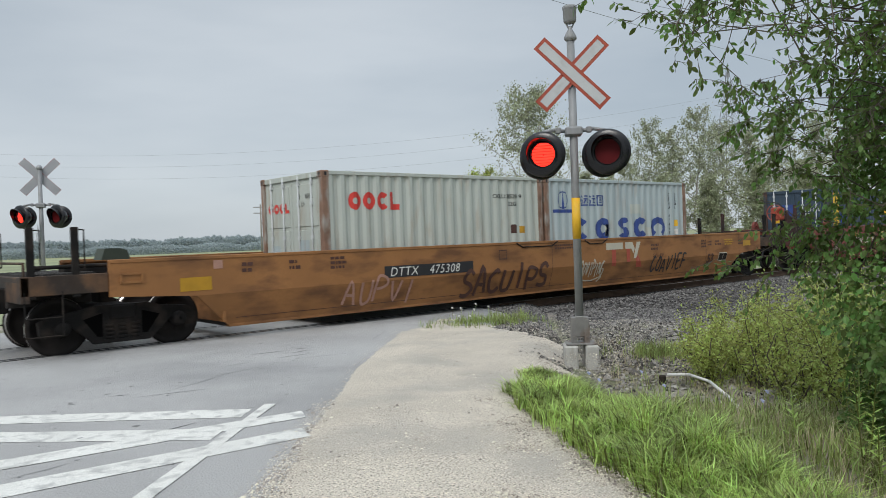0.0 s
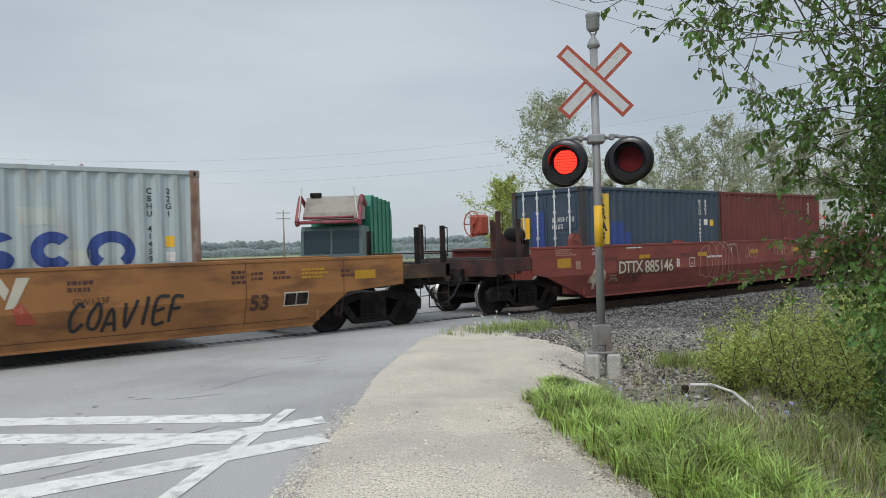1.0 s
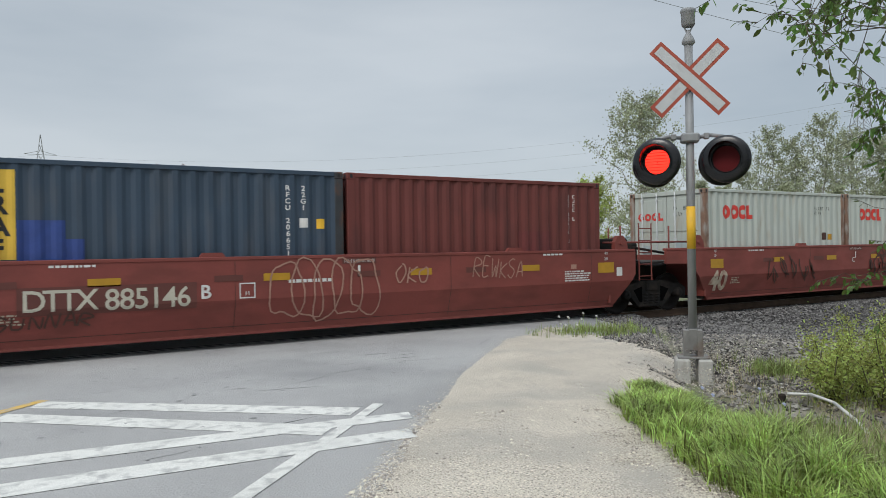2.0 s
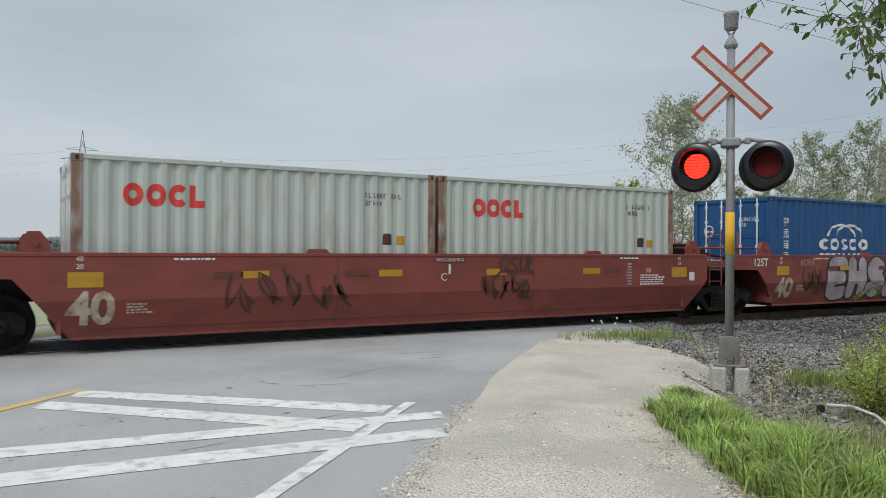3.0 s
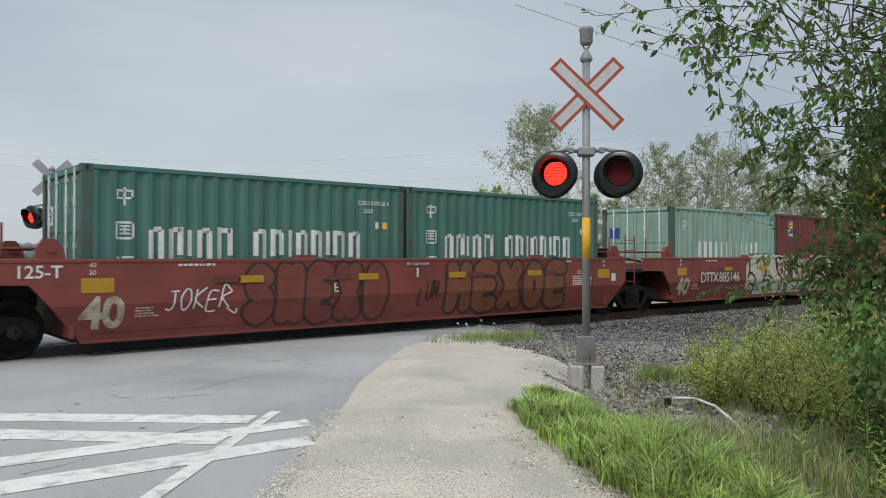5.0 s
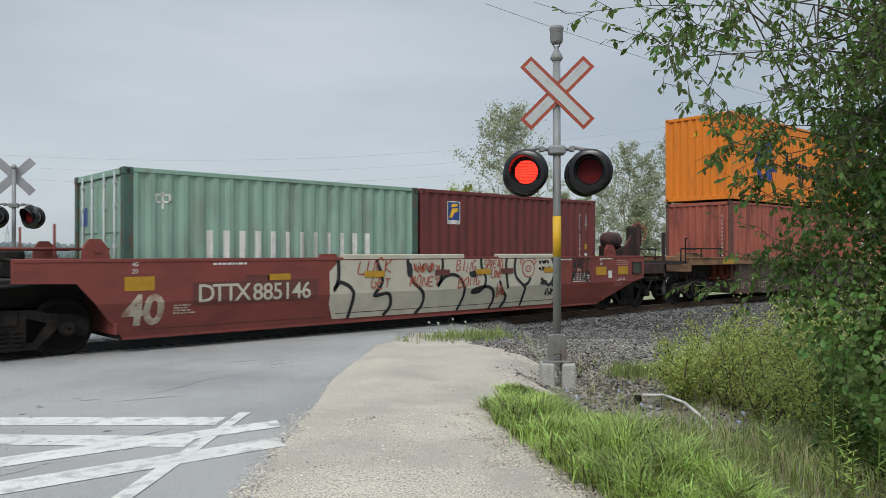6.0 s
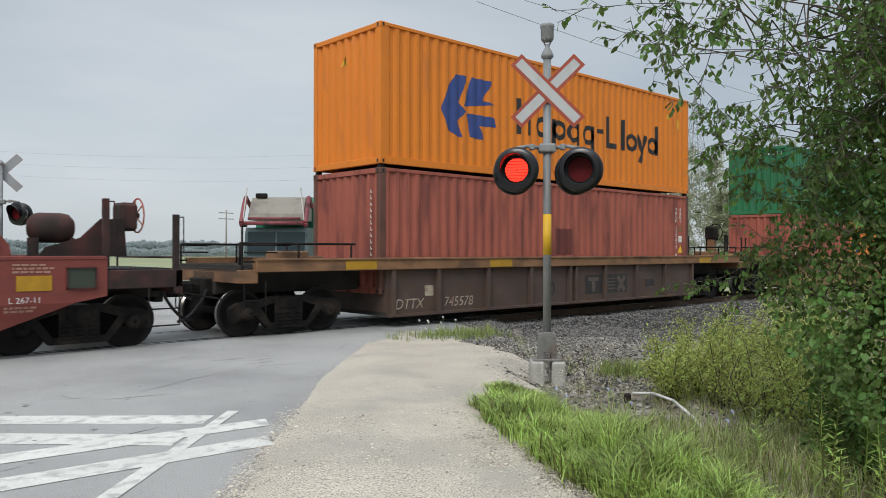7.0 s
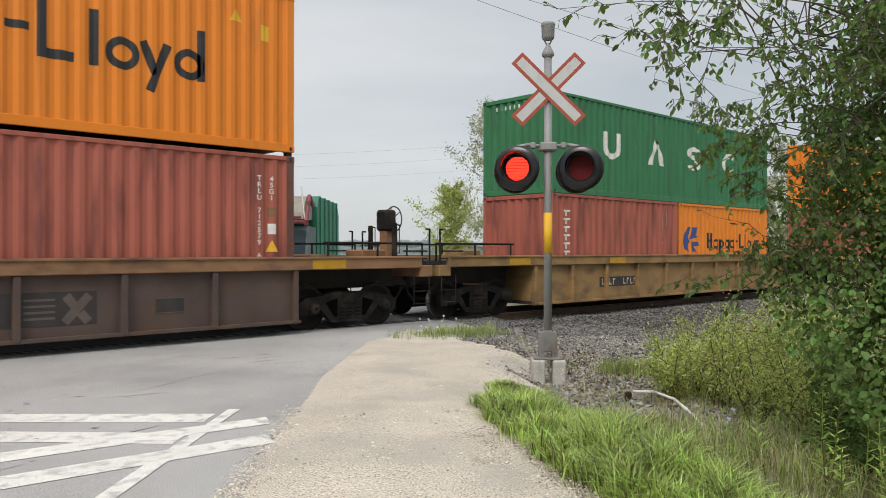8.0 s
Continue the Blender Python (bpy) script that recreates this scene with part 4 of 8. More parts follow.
def bogie(car, xc, base=1.73, paint=None):
    """A three-piece freight truck: two cast side frames, a bolster, springs and bearing caps; its wheelsets roll."""
    h = base / 2
    for s in (-1, 1):
        y = s * 1.0
        bm = bmesh.new()
        outline = [(-h - 0.30, 0.30), (-h - 0.32, 0.52), (-h - 0.16, 0.62), (-0.62, 0.66), (-0.40, 0.72), (0.40, 0.72), (0.62, 0.66), (h + 0.16, 0.62), (h + 0.32, 0.52), (h + 0.30, 0.30), (h + 0.12, 0.30), (h + 0.06, 0.46), (h - 0.10, 0.46), (0.42, 0.13), (-0.42, 0.13), (-h + 0.10, 0.46), (-h - 0.06, 0.46), (-h - 0.12, 0.30)]
        prism(bm, [(x + xc, z) for x, z in outline], y - 0.07, y + 0.07)
        for sx in (-1, 1):
            # light holes: thin raised dark plates, the openings' shade put into the colour
            tri = [(0.30, 0.60), (0.58, 0.52), (0.38, 0.24), (0.30, 0.24)]
            prism(bm, [(xc + sx * a, b) for a, b in tri], y + s * 0.071, y + s * 0.074, 1)
        frame_ob = part("side_frame", bm, [M["bogie"], M["hollow_shade"]], car)
        for sx in (-1, 1):
            bm = bmesh.new()
            lathe(bm, [(0.02, 0.12), (0.09, 0.12), (0.11, 0.09), (0.12, 0.0), (0.12, -0.08)], 14, pose(xc + sx * h, y + s * 0.06, 0.42, -90 * s))
            part("bearing_cap", bm, M["bogie"], frame_ob)
        bm = bmesh.new()
        for k in range(3):
            for j in range(4):
                rod(bm, (xc - 0.19 + 0.19 * k, y + s * 0.02, 0.20 + 0.065 * j), (xc - 0.19 + 0.19 * k, y + s * 0.02, 0.235 + 0.065 * j), 0.085, sides=10)
        box(bm, xc - 0.30, xc + 0.30, y - 0.09, y + 0.09, 0.14, 0.19)
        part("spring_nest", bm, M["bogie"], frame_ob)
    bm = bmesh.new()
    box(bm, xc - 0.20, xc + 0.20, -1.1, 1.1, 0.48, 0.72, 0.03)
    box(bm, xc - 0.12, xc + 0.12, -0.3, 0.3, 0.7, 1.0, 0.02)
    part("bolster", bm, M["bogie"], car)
    wheelset(car, xc - h)
    wheelset(car, xc + h)


def coupler(car, x, d):
    """Knuckle coupler and hanging air hose at a car's end; d: -1 for the end towards -x."""
    bm = bmesh.new()
    box(bm, *sorted((x, x + d * 0.55)), -0.10, 0.10, 0.78, 0.95, 0.02)
    box(bm, *sorted((x + d * 0.45, x + d * 0.78)), -0.17, 0.13, 0.72, 1.0, 0.05)
    box(bm, *sorted((x - d * 0.05, x + d * 0.12)), -0.35, 0.35, 0.66, 1.05, 0.02)
    rod(bm, (x + d * 0.5, -0.1, 0.8), (x + d * 0.25, -1.2, 0.72), 0.016, sides=6)
    part("coupler", bm, M["bogie"], car)
    bm = bmesh.new()
    pts = [(x + d * 0.1, -0.35, 0.85)]
    for k in range(1, 9):
        u = k / 8
        pts.append((x + d * (0.1 + 0.55 * u), -0.35, 0.85 - 0.55 * math.sin(u * math.pi / 2) ** 0.8))
    tube(bm, pts, 0.028)
    part("air_hose", bm, M["black"], car)


def upright(car, x, y, z0, z1, material):
    """A steel post with a grab iron along it."""
    bm = bmesh.new()
    box(bm, x - 0.05, x + 0.05, y - 0.035, y + 0.035, z0, z1, 0.006)
    p = part("post", bm, material, car)
    bm = bmesh.new()
    tube(bm, [(x + 0.05, y, z1 - 0.04), (x + 0.13, y, z1 - 0.04), (x + 0.13, y, z1 - 0.62), (x + 0.05, y, z1 - 0.62)], 0.011)
    part("grab_iron", bm, material, p)


def brake_wheel(car, x, y, z, d, material, r=0.28, housing=None):
    bm = bmesh.new()
    n = 20
    ringp = [(x, y + r * math.cos(2 * math.pi * k / n), z + r * math.sin(2 * math.pi * k / n)) for k in range(n + 1)]
    tube(bm, ringp, 0.014)
    for k in range(5):
        a = 2 * math.pi * k / 5
        rod(bm, (x - d * 0.04, y, z), (x, y + r * math.cos(a), z + r * math.sin(a)), 0.011, sides=5)
    w = part("brake_wheel", bm, material, car)
    bm = bmesh.new()
    box(bm, *sorted((x - d * 0.06, x - d * 0.34)), y - 0.20, y + 0.20, z - 0.26, z + 0.20, 0.05)
    rod(bm, (x - d * 0.06, y, z), (x + d * 0.02, y, z), 0.05)
    part("gear_housing", bm, housing or material, car)
    return w


def air_tank(car, x, y, z, material, length=1.0, r=0.24):
    bm = bmesh.new()
    h = length / 2
    lathe(bm, [(0.01, -h), (r * 0.6, -h + 0.03), (r * 0.92, -h + 0.10), (r, -h + 0.18), (r, h - 0.18), (r * 0.92, h - 0.10), (r * 0.6, h - 0.03), (0.01, h)], 20, pose(x, y, z, 0, 90, 0))
    t = part("air_tank", bm, material, car)
    for dx in (-0.25, 0.25):
        bm = bmesh.new()
        box(bm, x + dx - 0.03, x + dx + 0.03, y - 0.2, y + 0.2, 1.24, z - r + 0.08)
        part("bracket", bm, material, t)


def guide(car, x, s, material, z=1.47):
    """A hinged container guide on top of the side."""
    bm = bmesh.new()
    prism(bm, [(x - 0.20, z), (x + 0.20, z), (x + 0.17, z + 0.16), (x + 0.06, z + 0.30), (x - 0.10, z + 0.30), (x - 0.19, z + 0.16)], s * (CAR - 0.02), s * (CAR - 0.12))
    rod(bm, (x, s * (CAR + 0.01), z + 0.14), (x, s * (CAR - 0.16), z + 0.14), 0.05, sides=8)
    part("container_guide", bm, material, car)


def side_outline(left, right, top):
    """Outline pieces of a well car's side, above and below the knee at 0.78."""
    (lt, ls, lb), (rt, rs, rb) = left[:3], right[:3]        # top end, knee end, bottom end
    upper = [(ls, 0.78), (rs, 0.78), *right[3:], (rt[0], rt[1]), (rt[0], top), (lt[0], top), (lt[0], lt[1]), *left[3:]]
    lower = [(lb, 0.23), (rb, 0.23), (rs, 0.78), (ls, 0.78)]
    return upper, lower


def well_body(car, left, right, top, paint, well):
    upper, lower = side_outline(left, right, top)
    for s in (-1, 1):
        bm = bmesh.new()
        y0, y1 = sorted((s * CAR, s * (CAR - 0.06)))
        prism(bm, upper, y0, y1)
        fs = prism(bm, lower, y0, y1)
        for v in {v for f in fs for v in f.verts}:
            v.co.y -= s * LEAN * max(0, 0.78 - v.co.z)
        bmesh.ops.remove_doubles(bm, verts=bm.verts[:], dist=1e-4)
        sd = part("side", bm, paint, car)
        bm = bmesh.new()
        y0, y1 = sorted((s * (CAR + 0.012), s * (CAR - 0.13)))
        box(bm, left[0][0] + 0.02, right[0][0] - 0.02, y0, y1, top - 0.045, top + 0.012, 0.008)
        part("top_chord", bm, paint, sd)
        bm = bmesh.new()
        yb = s * (CAR - LEAN * 0.55)
        y0, y1 = sorted((yb + s * 0.01, yb - s * 0.16))
        box(bm, left[2], right[2], y0, y1, 0.20, 0.245, 0.006)
        part("bottom_flange", bm, paint, sd)
    coat("side_seam", bar(lower[0][0] + 0.12, 0.345, lower[1][0] - lower[0][0] - 0.24, 0.010), M["paint_dark"], car, side_depth, (), (), "", 0.004)
    a, b = well
    for x, w, zt in ((a, 0.4, 0.31), (b - 0.3, 0.4, 0.31), ((a + b) / 2 - 0.2, 0.4, 0.31), (a + 2, 0.2, 0.29), (b - 2, 0.2, 0.29)):
        bm = bmesh.new()
        box(bm, x, x + w, -1.19, 1.19, 0.22, zt)
        part("floor_beam", bm, M["deck"], car)
    for x in (a - 0.05, b + 0.05):
        bm = bmesh.new()
        box(bm, x - 0.03, x + 0.03, -1.33, 1.33, 0.3, 1.30)
        part("bulkhead", bm, paint, car)


def panel(car, x, z, w, h, material, name="reflector", lift=0.006):
    return coat(name, bar(x, z, w, h), material, car, side_depth, (), (0.78,), "", lift)


def code_lines(car, x, z, w, rows, material, seed, size=0.035):
    rnd = random.Random(seed)
    polys = []
    for r in range(rows):
        u = x
        end = x + w * rnd.uniform(0.6, 1)
        while u < end:
            l = rnd.uniform(0.03, 0.10)
            polys += bar(u, z - r * size * 1.7, l, size)
            u += l + 0.02
    tagged(coat("stencil_line", polys, material, car, side_depth, (), (0.78,)), kind="stuff")


def graffiti(car, name, lines, w, material, fill=None, fill_material=None, label=""):
    if fill:
        coat(name + "_fill", fill, fill_material, car, side_depth, (), (0.78,), label, 0.008)
    if lines:
        # each stroke is a part of its own, laid over the one before
        for k, l in enumerate(lines):
            coat(name, stroke(l, w), material, car, side_depth, (), (0.78,), label, 0.012 + 0.0005 * k)


def end_deck(car, x0, x1, d, paint, z=1.22):
    """The low platform over an end truck: deck, side beams, end beam, steps and grab irons."""
    a, b = min(x0, x1), max(x0, x1)
    bm = bmesh.new()
    box(bm, a, b, -1.30, 1.30, z - 0.06, z, 0.004)
    box(bm, a, b, -0.45, 0.45, z - 0.46, z - 0.06, 0.01)
    part("end_deck", bm, M["deck"], car)
    for s in (-1, 1):
        bm = bmesh.new()
        y0, y1 = sorted((s * 1.40, s * 1.31))
        box(bm, a, b, y0, y1, z - 0.26, z + 0.03, 0.01)
        part("side_beam", bm, paint, car)
    bm = bmesh.new()
    e = x0 if d < 0 else x1
    e0, e1 = (a, a + 0.12) if d < 0 else (b - 0.12, b)
    box(bm, e0, e1, -1.40, 1.40, z - 0.36, z + 0.02, 0.01)
    part("end_beam", bm, paint, car)
    xe = a if d < 0 else b
    for s in (-1, 1):
        bm = bmesh.new()
        for zz in (0.35, 0.62):
            rod(bm, (xe - d * 0.05, s * 1.39, zz), (xe - d * 0.55, s * 1.39, zz), 0.013, sides=6)
        for xx in (xe - d * 0.05, xe - d * 0.55):
            rod(bm, (xx, s * 1.39, 0.34), (xx, s * 1.39, z - 0.2), 0.013, sides=6)
        part("sill_step", bm, M["bogie"], car)
    # low hand rail along the end
    bm = bmesh.new()
    tube(bm, [(xe - d * 0.06, -1.35, z), (xe - d * 0.06, -1.35, z + 0.22), (xe - d * 0.06, 1.35, z + 0.22), (xe - d * 0.06, 1.35, z)], 0.02)
    part("hand_rail", bm, paint, car)
    # walkway gratings
    for k in range(9):
        bm = bmesh.new()
        xx = a + 0.12 + k * (b - a - 0.3) / 8
        box(bm, xx, xx + 0.05, -1.25, 1.25, z - 0.002, z + 0.05)
        part("walkway_slat", bm, M["deck"], car)


def articulated_unit(x4, paint, left, right, mid_label, reflectors=(2.42, 4.82, 7.05, 9.4), patches=(1.99, 4.2, 7.6, 9.96)):
    """One 40-foot well of an articulated car; left and right are 'end' or 'joint'."""
    car = thing("well_car", mid_label, "rail car", "wagons of the train", (x4, TRACK_Y, 0))
    MOVERS.append((car, x4))
    Lw = 12.2
    l = ((-1.95, 0.86), -1.50, -0.02) if left == "end" else ((-1.60, 1.12), -0.46, -0.02, (-0.74, 1.10))
    r = ((Lw + 1.95, 0.86), Lw + 1.50, Lw + 0.02) if right == "end" else ((Lw + 0.86, 0.92), Lw + 0.76, Lw + 0.30)
    well_body(car, l, r, 1.46, paint, (-0.1, Lw + 0.1))
    for s in (-1, 1):
        for x in (-0.45, 12.65):
            guide(car, x, s, paint)
        for x in (3.5, 9.5):
            bm = bmesh.new()
            prism(bm, [(x, 1.46), (x + 0.42, 1.46), (x + 0.36, 1.54), (x + 0.06, 1.54)], s * (CAR - 0.01), s * (CAR - 0.10))
            part("tie_lug", bm, paint, car)
    for x in (-1.15 if left == "end" else -0.05, 11.92):
        panel(car, x, 0.97, 0.47, 0.22, M["reflect_yellow"])
    for x in reflectors:
        panel(car, x, 1.07, 0.45, 0.12, M["reflect_yellow"])
    for x in patches:
        panel(car, x, 1.08, 0.46, 0.10, M["paint_patch"], "patch")
    panel(car, 5.92, 1.31, 0.66, 0.10, M["paint_patch"], "number_plate_panel", 0.005)
    code_lines(car, 5.96, 1.33, 0.6, 1, M["paint_white"], 2, 0.06)
    panel(car, 6.22, 1.10, 0.045, 0.18, M["paint_white"], "stencil_bar")
    code_lines(car, 1.4, 1.36, 0.9, 1, M["paint_white"], 3)
    code_lines(car, 10.4, 1.37, 0.55, 1, M["paint_white"], 5)
    code_lines(car, 10.98, 1.01, 0.72, 5, M["paint_white"], 4, 0.028)
    panel(car, 11.15, 1.08, 0.15, 0.09, M["paint_ghost"], "patch")
    lettering("40", 0.10, (12.10, 1.35), M["paint_white"], car)
    lettering("20", 0.10, (12.10, 1.24), M["paint_white"], car)
    lettering("40", 0.10, (0.06, 1.35), M["paint_white"], car)
    lettering("20", 0.10, (0.06, 1.24), M["paint_white"], car)
    code_lines(car, 0.74, 0.70, 0.32, 4, M["paint_worn"], 9, 0.025)
    panel(car, 12.47, 0.89, 0.17, 0.19, M["paint_white"], "stencil_plate")
    for x in (4.05, 8.15, 11.72):
        coat("weld_seam", bar(x, 0.30, 0.010, 1.10), M["paint_dark"], car, side_depth, (), (0.78,), "", 0.003)
    return car


def joint_platform(car, x, paint):
    """The shared truck between two wells, with its walkway, ladder and railing."""
    bogie(car, x, 1.72)
    bm = bmesh.new()
    box(bm, x - 1.5, x + 1.5, -1.15, 1.15, 1.10, 1.17, 0.004)
    box(bm, x - 1.3, x + 1.3, -0.4, 0.4, 0.72, 1.10, 0.02)
    part("joint_deck", bm, M["deck"], car)
    for sx in (-0.28, 0.0):
        bm = bmesh.new()
        tube(bm, [(x + sx - 0.35, -1.30, 0.75), (x + sx - 0.35, -1.30, 2.05)], 0.016)
        tube(bm, [(x + sx + 0.05, -1.30, 0.75), (x + sx + 0.05, -1.30, 2.05)], 0.016)
        for k in range(5):
            rod(bm, (x + sx - 0.35, -1.30, 0.85 + 0.27 * k), (x + sx + 0.05, -1.30, 0.85 + 0.27 * k), 0.013, sides=6)
        part("ladder", bm, paint, car)
        break
    for yy in (-1.0, 1.0):
        bm = bmesh.new()
        rod(bm, (x - 0.9, yy, 1.17), (x - 0.9, yy, 2.0), 0.02)
        rod(bm, (x + 0.7, yy, 1.17), (x + 0.7, yy, 2.0), 0.02)
        rod(bm, (x - 1.45, yy, 1.62), (x + 1.5, yy, 1.62), 0.022)
        part("railing", bm, paint, car)
    bm = bmesh.new()
    box(bm, x - 0.55, x - 0.15, -0.5, 0.1, 1.17, 1.72, 0.03)
    box(bm, x + 0.2, x + 0.5, -0.2, 0.5, 1.17, 1.60, 0.03)
    rod(bm, (x - 0.2, -0.7, 1.5), (x + 0.9, -0.7, 1.35), 0.03)
    part("brake_gear", bm, M["bogie"], car)
    bm = bmesh.new()
    pts = [(x - 0.9 + 0.22 * k, -1.2, 1.30 - 0.22 * math.sin(k / 8 * math.pi)) for k in range(9)]
    tube(bm, pts, 0.03)
    part("air_hose", bm, M["black"], car)


# x of each well's containers at 4 s
XA, XB, XC, XD, XE, XF, XG, XH, XJ = -50.92, -29.30, -13.64, 1.92, 17.53, 32.99, 52.56, 72.26, 91.9

# --- the tan car with two pale containers
car_a = thing("well_car", "tan brown steel well car with dirt and spray paint", "rail car", "wagons of the train", (XA, TRACK_Y, 0))
MOVERS.append((car_a, XA))
well_body(car_a, ((-3.9, 0.86), -2.55, -1.95), ((16.1, 0.86), 14.85, 14.2), 1.41, M["car_tan"], (-2.0, 14.2))
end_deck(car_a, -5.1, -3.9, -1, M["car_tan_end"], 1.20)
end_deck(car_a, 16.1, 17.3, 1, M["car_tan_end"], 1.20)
bogie(car_a, -3.62, 1.76)
bogie(car_a, 15.62, 1.70)
coupler(car_a, -5.1, -1)
coupler(car_a, 17.3, 1)
for x in (-4.95, -4.35):
    upright(car_a, x, -1.36, 0.9, 1.93, M["bogie"])
for x, z in ((16.5, 1.95), (17.15, 1.98)):
    upright(car_a, x, -1.36, 0.9, z, M["bogie"])
upright(car_a, 17.15, 1.36, 0.9, 1.95, M["bogie"])
upright(car_a, -4.95, 1.36, 0.9, 1.95, M["bogie"])
panel(car_a, -2.82, 0.86, 0.53, 0.22, M["reflect_yellow"])
panel(car_a, 15.0, 1.0, 0.45, 0.16, M["reflect_yellow"])
bm = bmesh.new()
for x0, x1, z0, z1 in ((-3.72, -3.42, 1.05, 1.08), (-3.72, -3.42, 1.18, 1.21), (-3.75, -3.71, 1.05, 1.21), (-3.43, -3.39, 1.05, 1.21)):
    box(bm, x0, x1, -CAR - 0.02, -CAR + 0.01, z0, z1)
part("card_holder", bm, M["car_tan"], car_a)
panel(car_a, -2.25, 1.2, 0.16, 0.14, M["paint_ghost"], "patch")
panel(car_a, 1.22, 0.83, 2.34, 0.23, M["paint_black"], "number_panel")
lettering("DTTX", 0.25, (1.34, 0.86), M["paint_white"], car_a, shear=0.2, spacing=1.1)
lettering("475308", 0.25, (2.34, 0.86), M["paint_white"], car_a, shear=0.2, spacing=1.12)
lettering("53", 0.36, (12.92, 0.57), M["paint_dark"], car_a, bold=0.012)
lettering("GW133F", 0.14, (10.16, 0.85), M["paint_dark"], car_a)
for x in (-1.75, -0.85):
    code_lines(car_a, x, 1.22, 0.2, 2, M["paint_dark"], int(10 * x), 0.06)
code_lines(car_a, 0.0, 1.25, 0.35, 3, M["paint_dark"], 5, 0.05)
code_lines(car_a, 6.2, 1.28, 0.9, 2, M["paint_dark"], 6, 0.04)
code_lines(car_a, 10.1, 1.15, 0.5, 2, M["paint_dark"], 7, 0.06)
code_lines(car_a, 12.6, 1.2, 0.3, 3, M["paint_dark"], 12, 0.05)
coat("stencil_frame", bar(4.35, 1.05, 0.24, 0.02) + bar(4.35, 1.24, 0.24, 0.02) + bar(4.35, 1.05, 0.02, 0.2) + bar(4.57, 1.05, 0.02, 0.2), M["paint_dark"], car_a, side_depth)
graffiti(car_a, "spray_tag", [bend(l) for l in hand_written("SACUIPS", 3.25, 0.36, 2.75, 0.52)], 0.085, M["paint_dark"], label="dark sprayed tag")
graffiti(car_a, "spray_tag", [bend(l) for l in hand_written("AUPVI", 0.28, 0.38, 1.75, 0.45)], 0.055, M["paint_ghost"], label="faded sprayed tag")
graffiti(car_a, "spray_tag", [bend(l) for l in hand_written("OOVIPING", 7.10, 0.50, 0.95, 0.34)] + [bend([(7.15, 0.42), (7.6, 0.38), (8.0, 0.46), (7.85, 0.34)])], 0.03, M["paint_cream"], label="cream sprayed tag")
graffiti(car_a, "spray_tag", [bend(l) for l in hand_written("COAVIEF", 10.1, 0.46, 1.7, 0.42)], 0.05, M["paint_black"], label="black sprayed tag")
coat("emblem", bar(8.15, 1.12, 0.70, 0.17) + [[(9.30, 0.86), (9.42, 0.86), (9.62, 1.29), (9.45, 1.29)], [(8.95, 1.12), (9.22, 1.12), (9.30, 0.98), (9.36, 1.12), (9.26, 1.29), (8.95, 1.29)]], M["paint_cream"], car_a, side_depth)
coat("emblem", bar(8.38, 0.70, 0.17, 0.42) + bar(9.0, 0.78, 0.15, 0.34) + [[(9.45, 0.62), (9.7, 0.62), (9.5, 0.95), (9.38, 0.86)]], M["sign_red"], car_a, side_depth, (), (0.78,))
for a, b in ((4.9, 6.3), (7.3, 8.2)):
    bm = bmesh.new()
    tube(bm, [(a, -CAR - 0.01, 1.40), (a + 0.2, -CAR - 0.01, 1.30), (b - 0.2, -CAR - 0.01, 1.30), (b, -CAR - 0.01, 1.40)], 0.014)
    part("tie_rope", bm, M["bogie"], car_a)
bm = bmesh.new()
prism(bm, [(-3.45, 1.40), (-2.95, 1.40), (-3.0, 1.56), (-3.12, 1.60), (-3.38, 1.60)], 0.5, 0.95)
part("valve_box", bm, M["board_green"], car_a, "dark green painted valve box")
bm = bmesh.new()
box(bm, -4.3, -2.6, -0.55, -0.15, 1.20, 1.36, 0.02)
rod(bm, (-4.8, -0.9, 1.34), (-2.6, -0.9, 1.34), 0.03)
part("brake_rigging", bm, M["bogie"], car_a)
# vent and stencils near the end of the tan car
vent = panel(car_a, 13.55, 0.59, 0.48, 0.25, M["paint_cream"], "vent_frame")
for x in (13.572, 13.798):
    coat("vent_opening", bar(x, 0.612, 0.21, 0.205), M["bogie"], car_a, side_depth, (), (0.78,), "", 0.010)
code_lines(car_a, 12.95, 1.16, 0.25, 2, M["paint_dark"], 31, 0.05)
code_lines(car_a, 13.35, 1.16, 0.35, 2, M["paint_dark"], 32, 0.05)
code_lines(car_a, 13.9, 1.20, 0.55, 3, M["reflect_yellow"], 33, 0.04)
code_lines(car_a, 14.7, 1.14, 0.2, 2, M["paint_dark"], 34, 0.05)
for x in (6.1, 12.85, 14.75):
    coat("side_seam", bar(x, 0.30, 0.012, 1.08), M["paint_dark"], car_a, side_depth, (), (0.78,), "", 0.004)

# --- five articulated red wells
B_LABEL = "rust red steel well car with white stencils and spray paint"
car_b = articulated_unit(XB, M["car_red"], "end", "joint", B_LABEL, (1.90, 4.52, 7.28, 9.85), (0.55, 3.72, 6.2, 8.5))
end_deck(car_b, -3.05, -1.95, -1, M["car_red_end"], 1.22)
bogie(car_b, -1.78, 1.70)
coupler(car_b, -3.05, -1)
brake_wheel(car_b, -3.12, -0.75, 2.03, -1, M["sign_red"])
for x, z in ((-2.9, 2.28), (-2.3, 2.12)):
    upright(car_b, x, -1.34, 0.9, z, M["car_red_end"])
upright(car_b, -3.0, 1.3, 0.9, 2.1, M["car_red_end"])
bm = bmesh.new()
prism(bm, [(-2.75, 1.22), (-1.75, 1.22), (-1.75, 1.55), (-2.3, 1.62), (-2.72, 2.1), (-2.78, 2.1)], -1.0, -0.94)
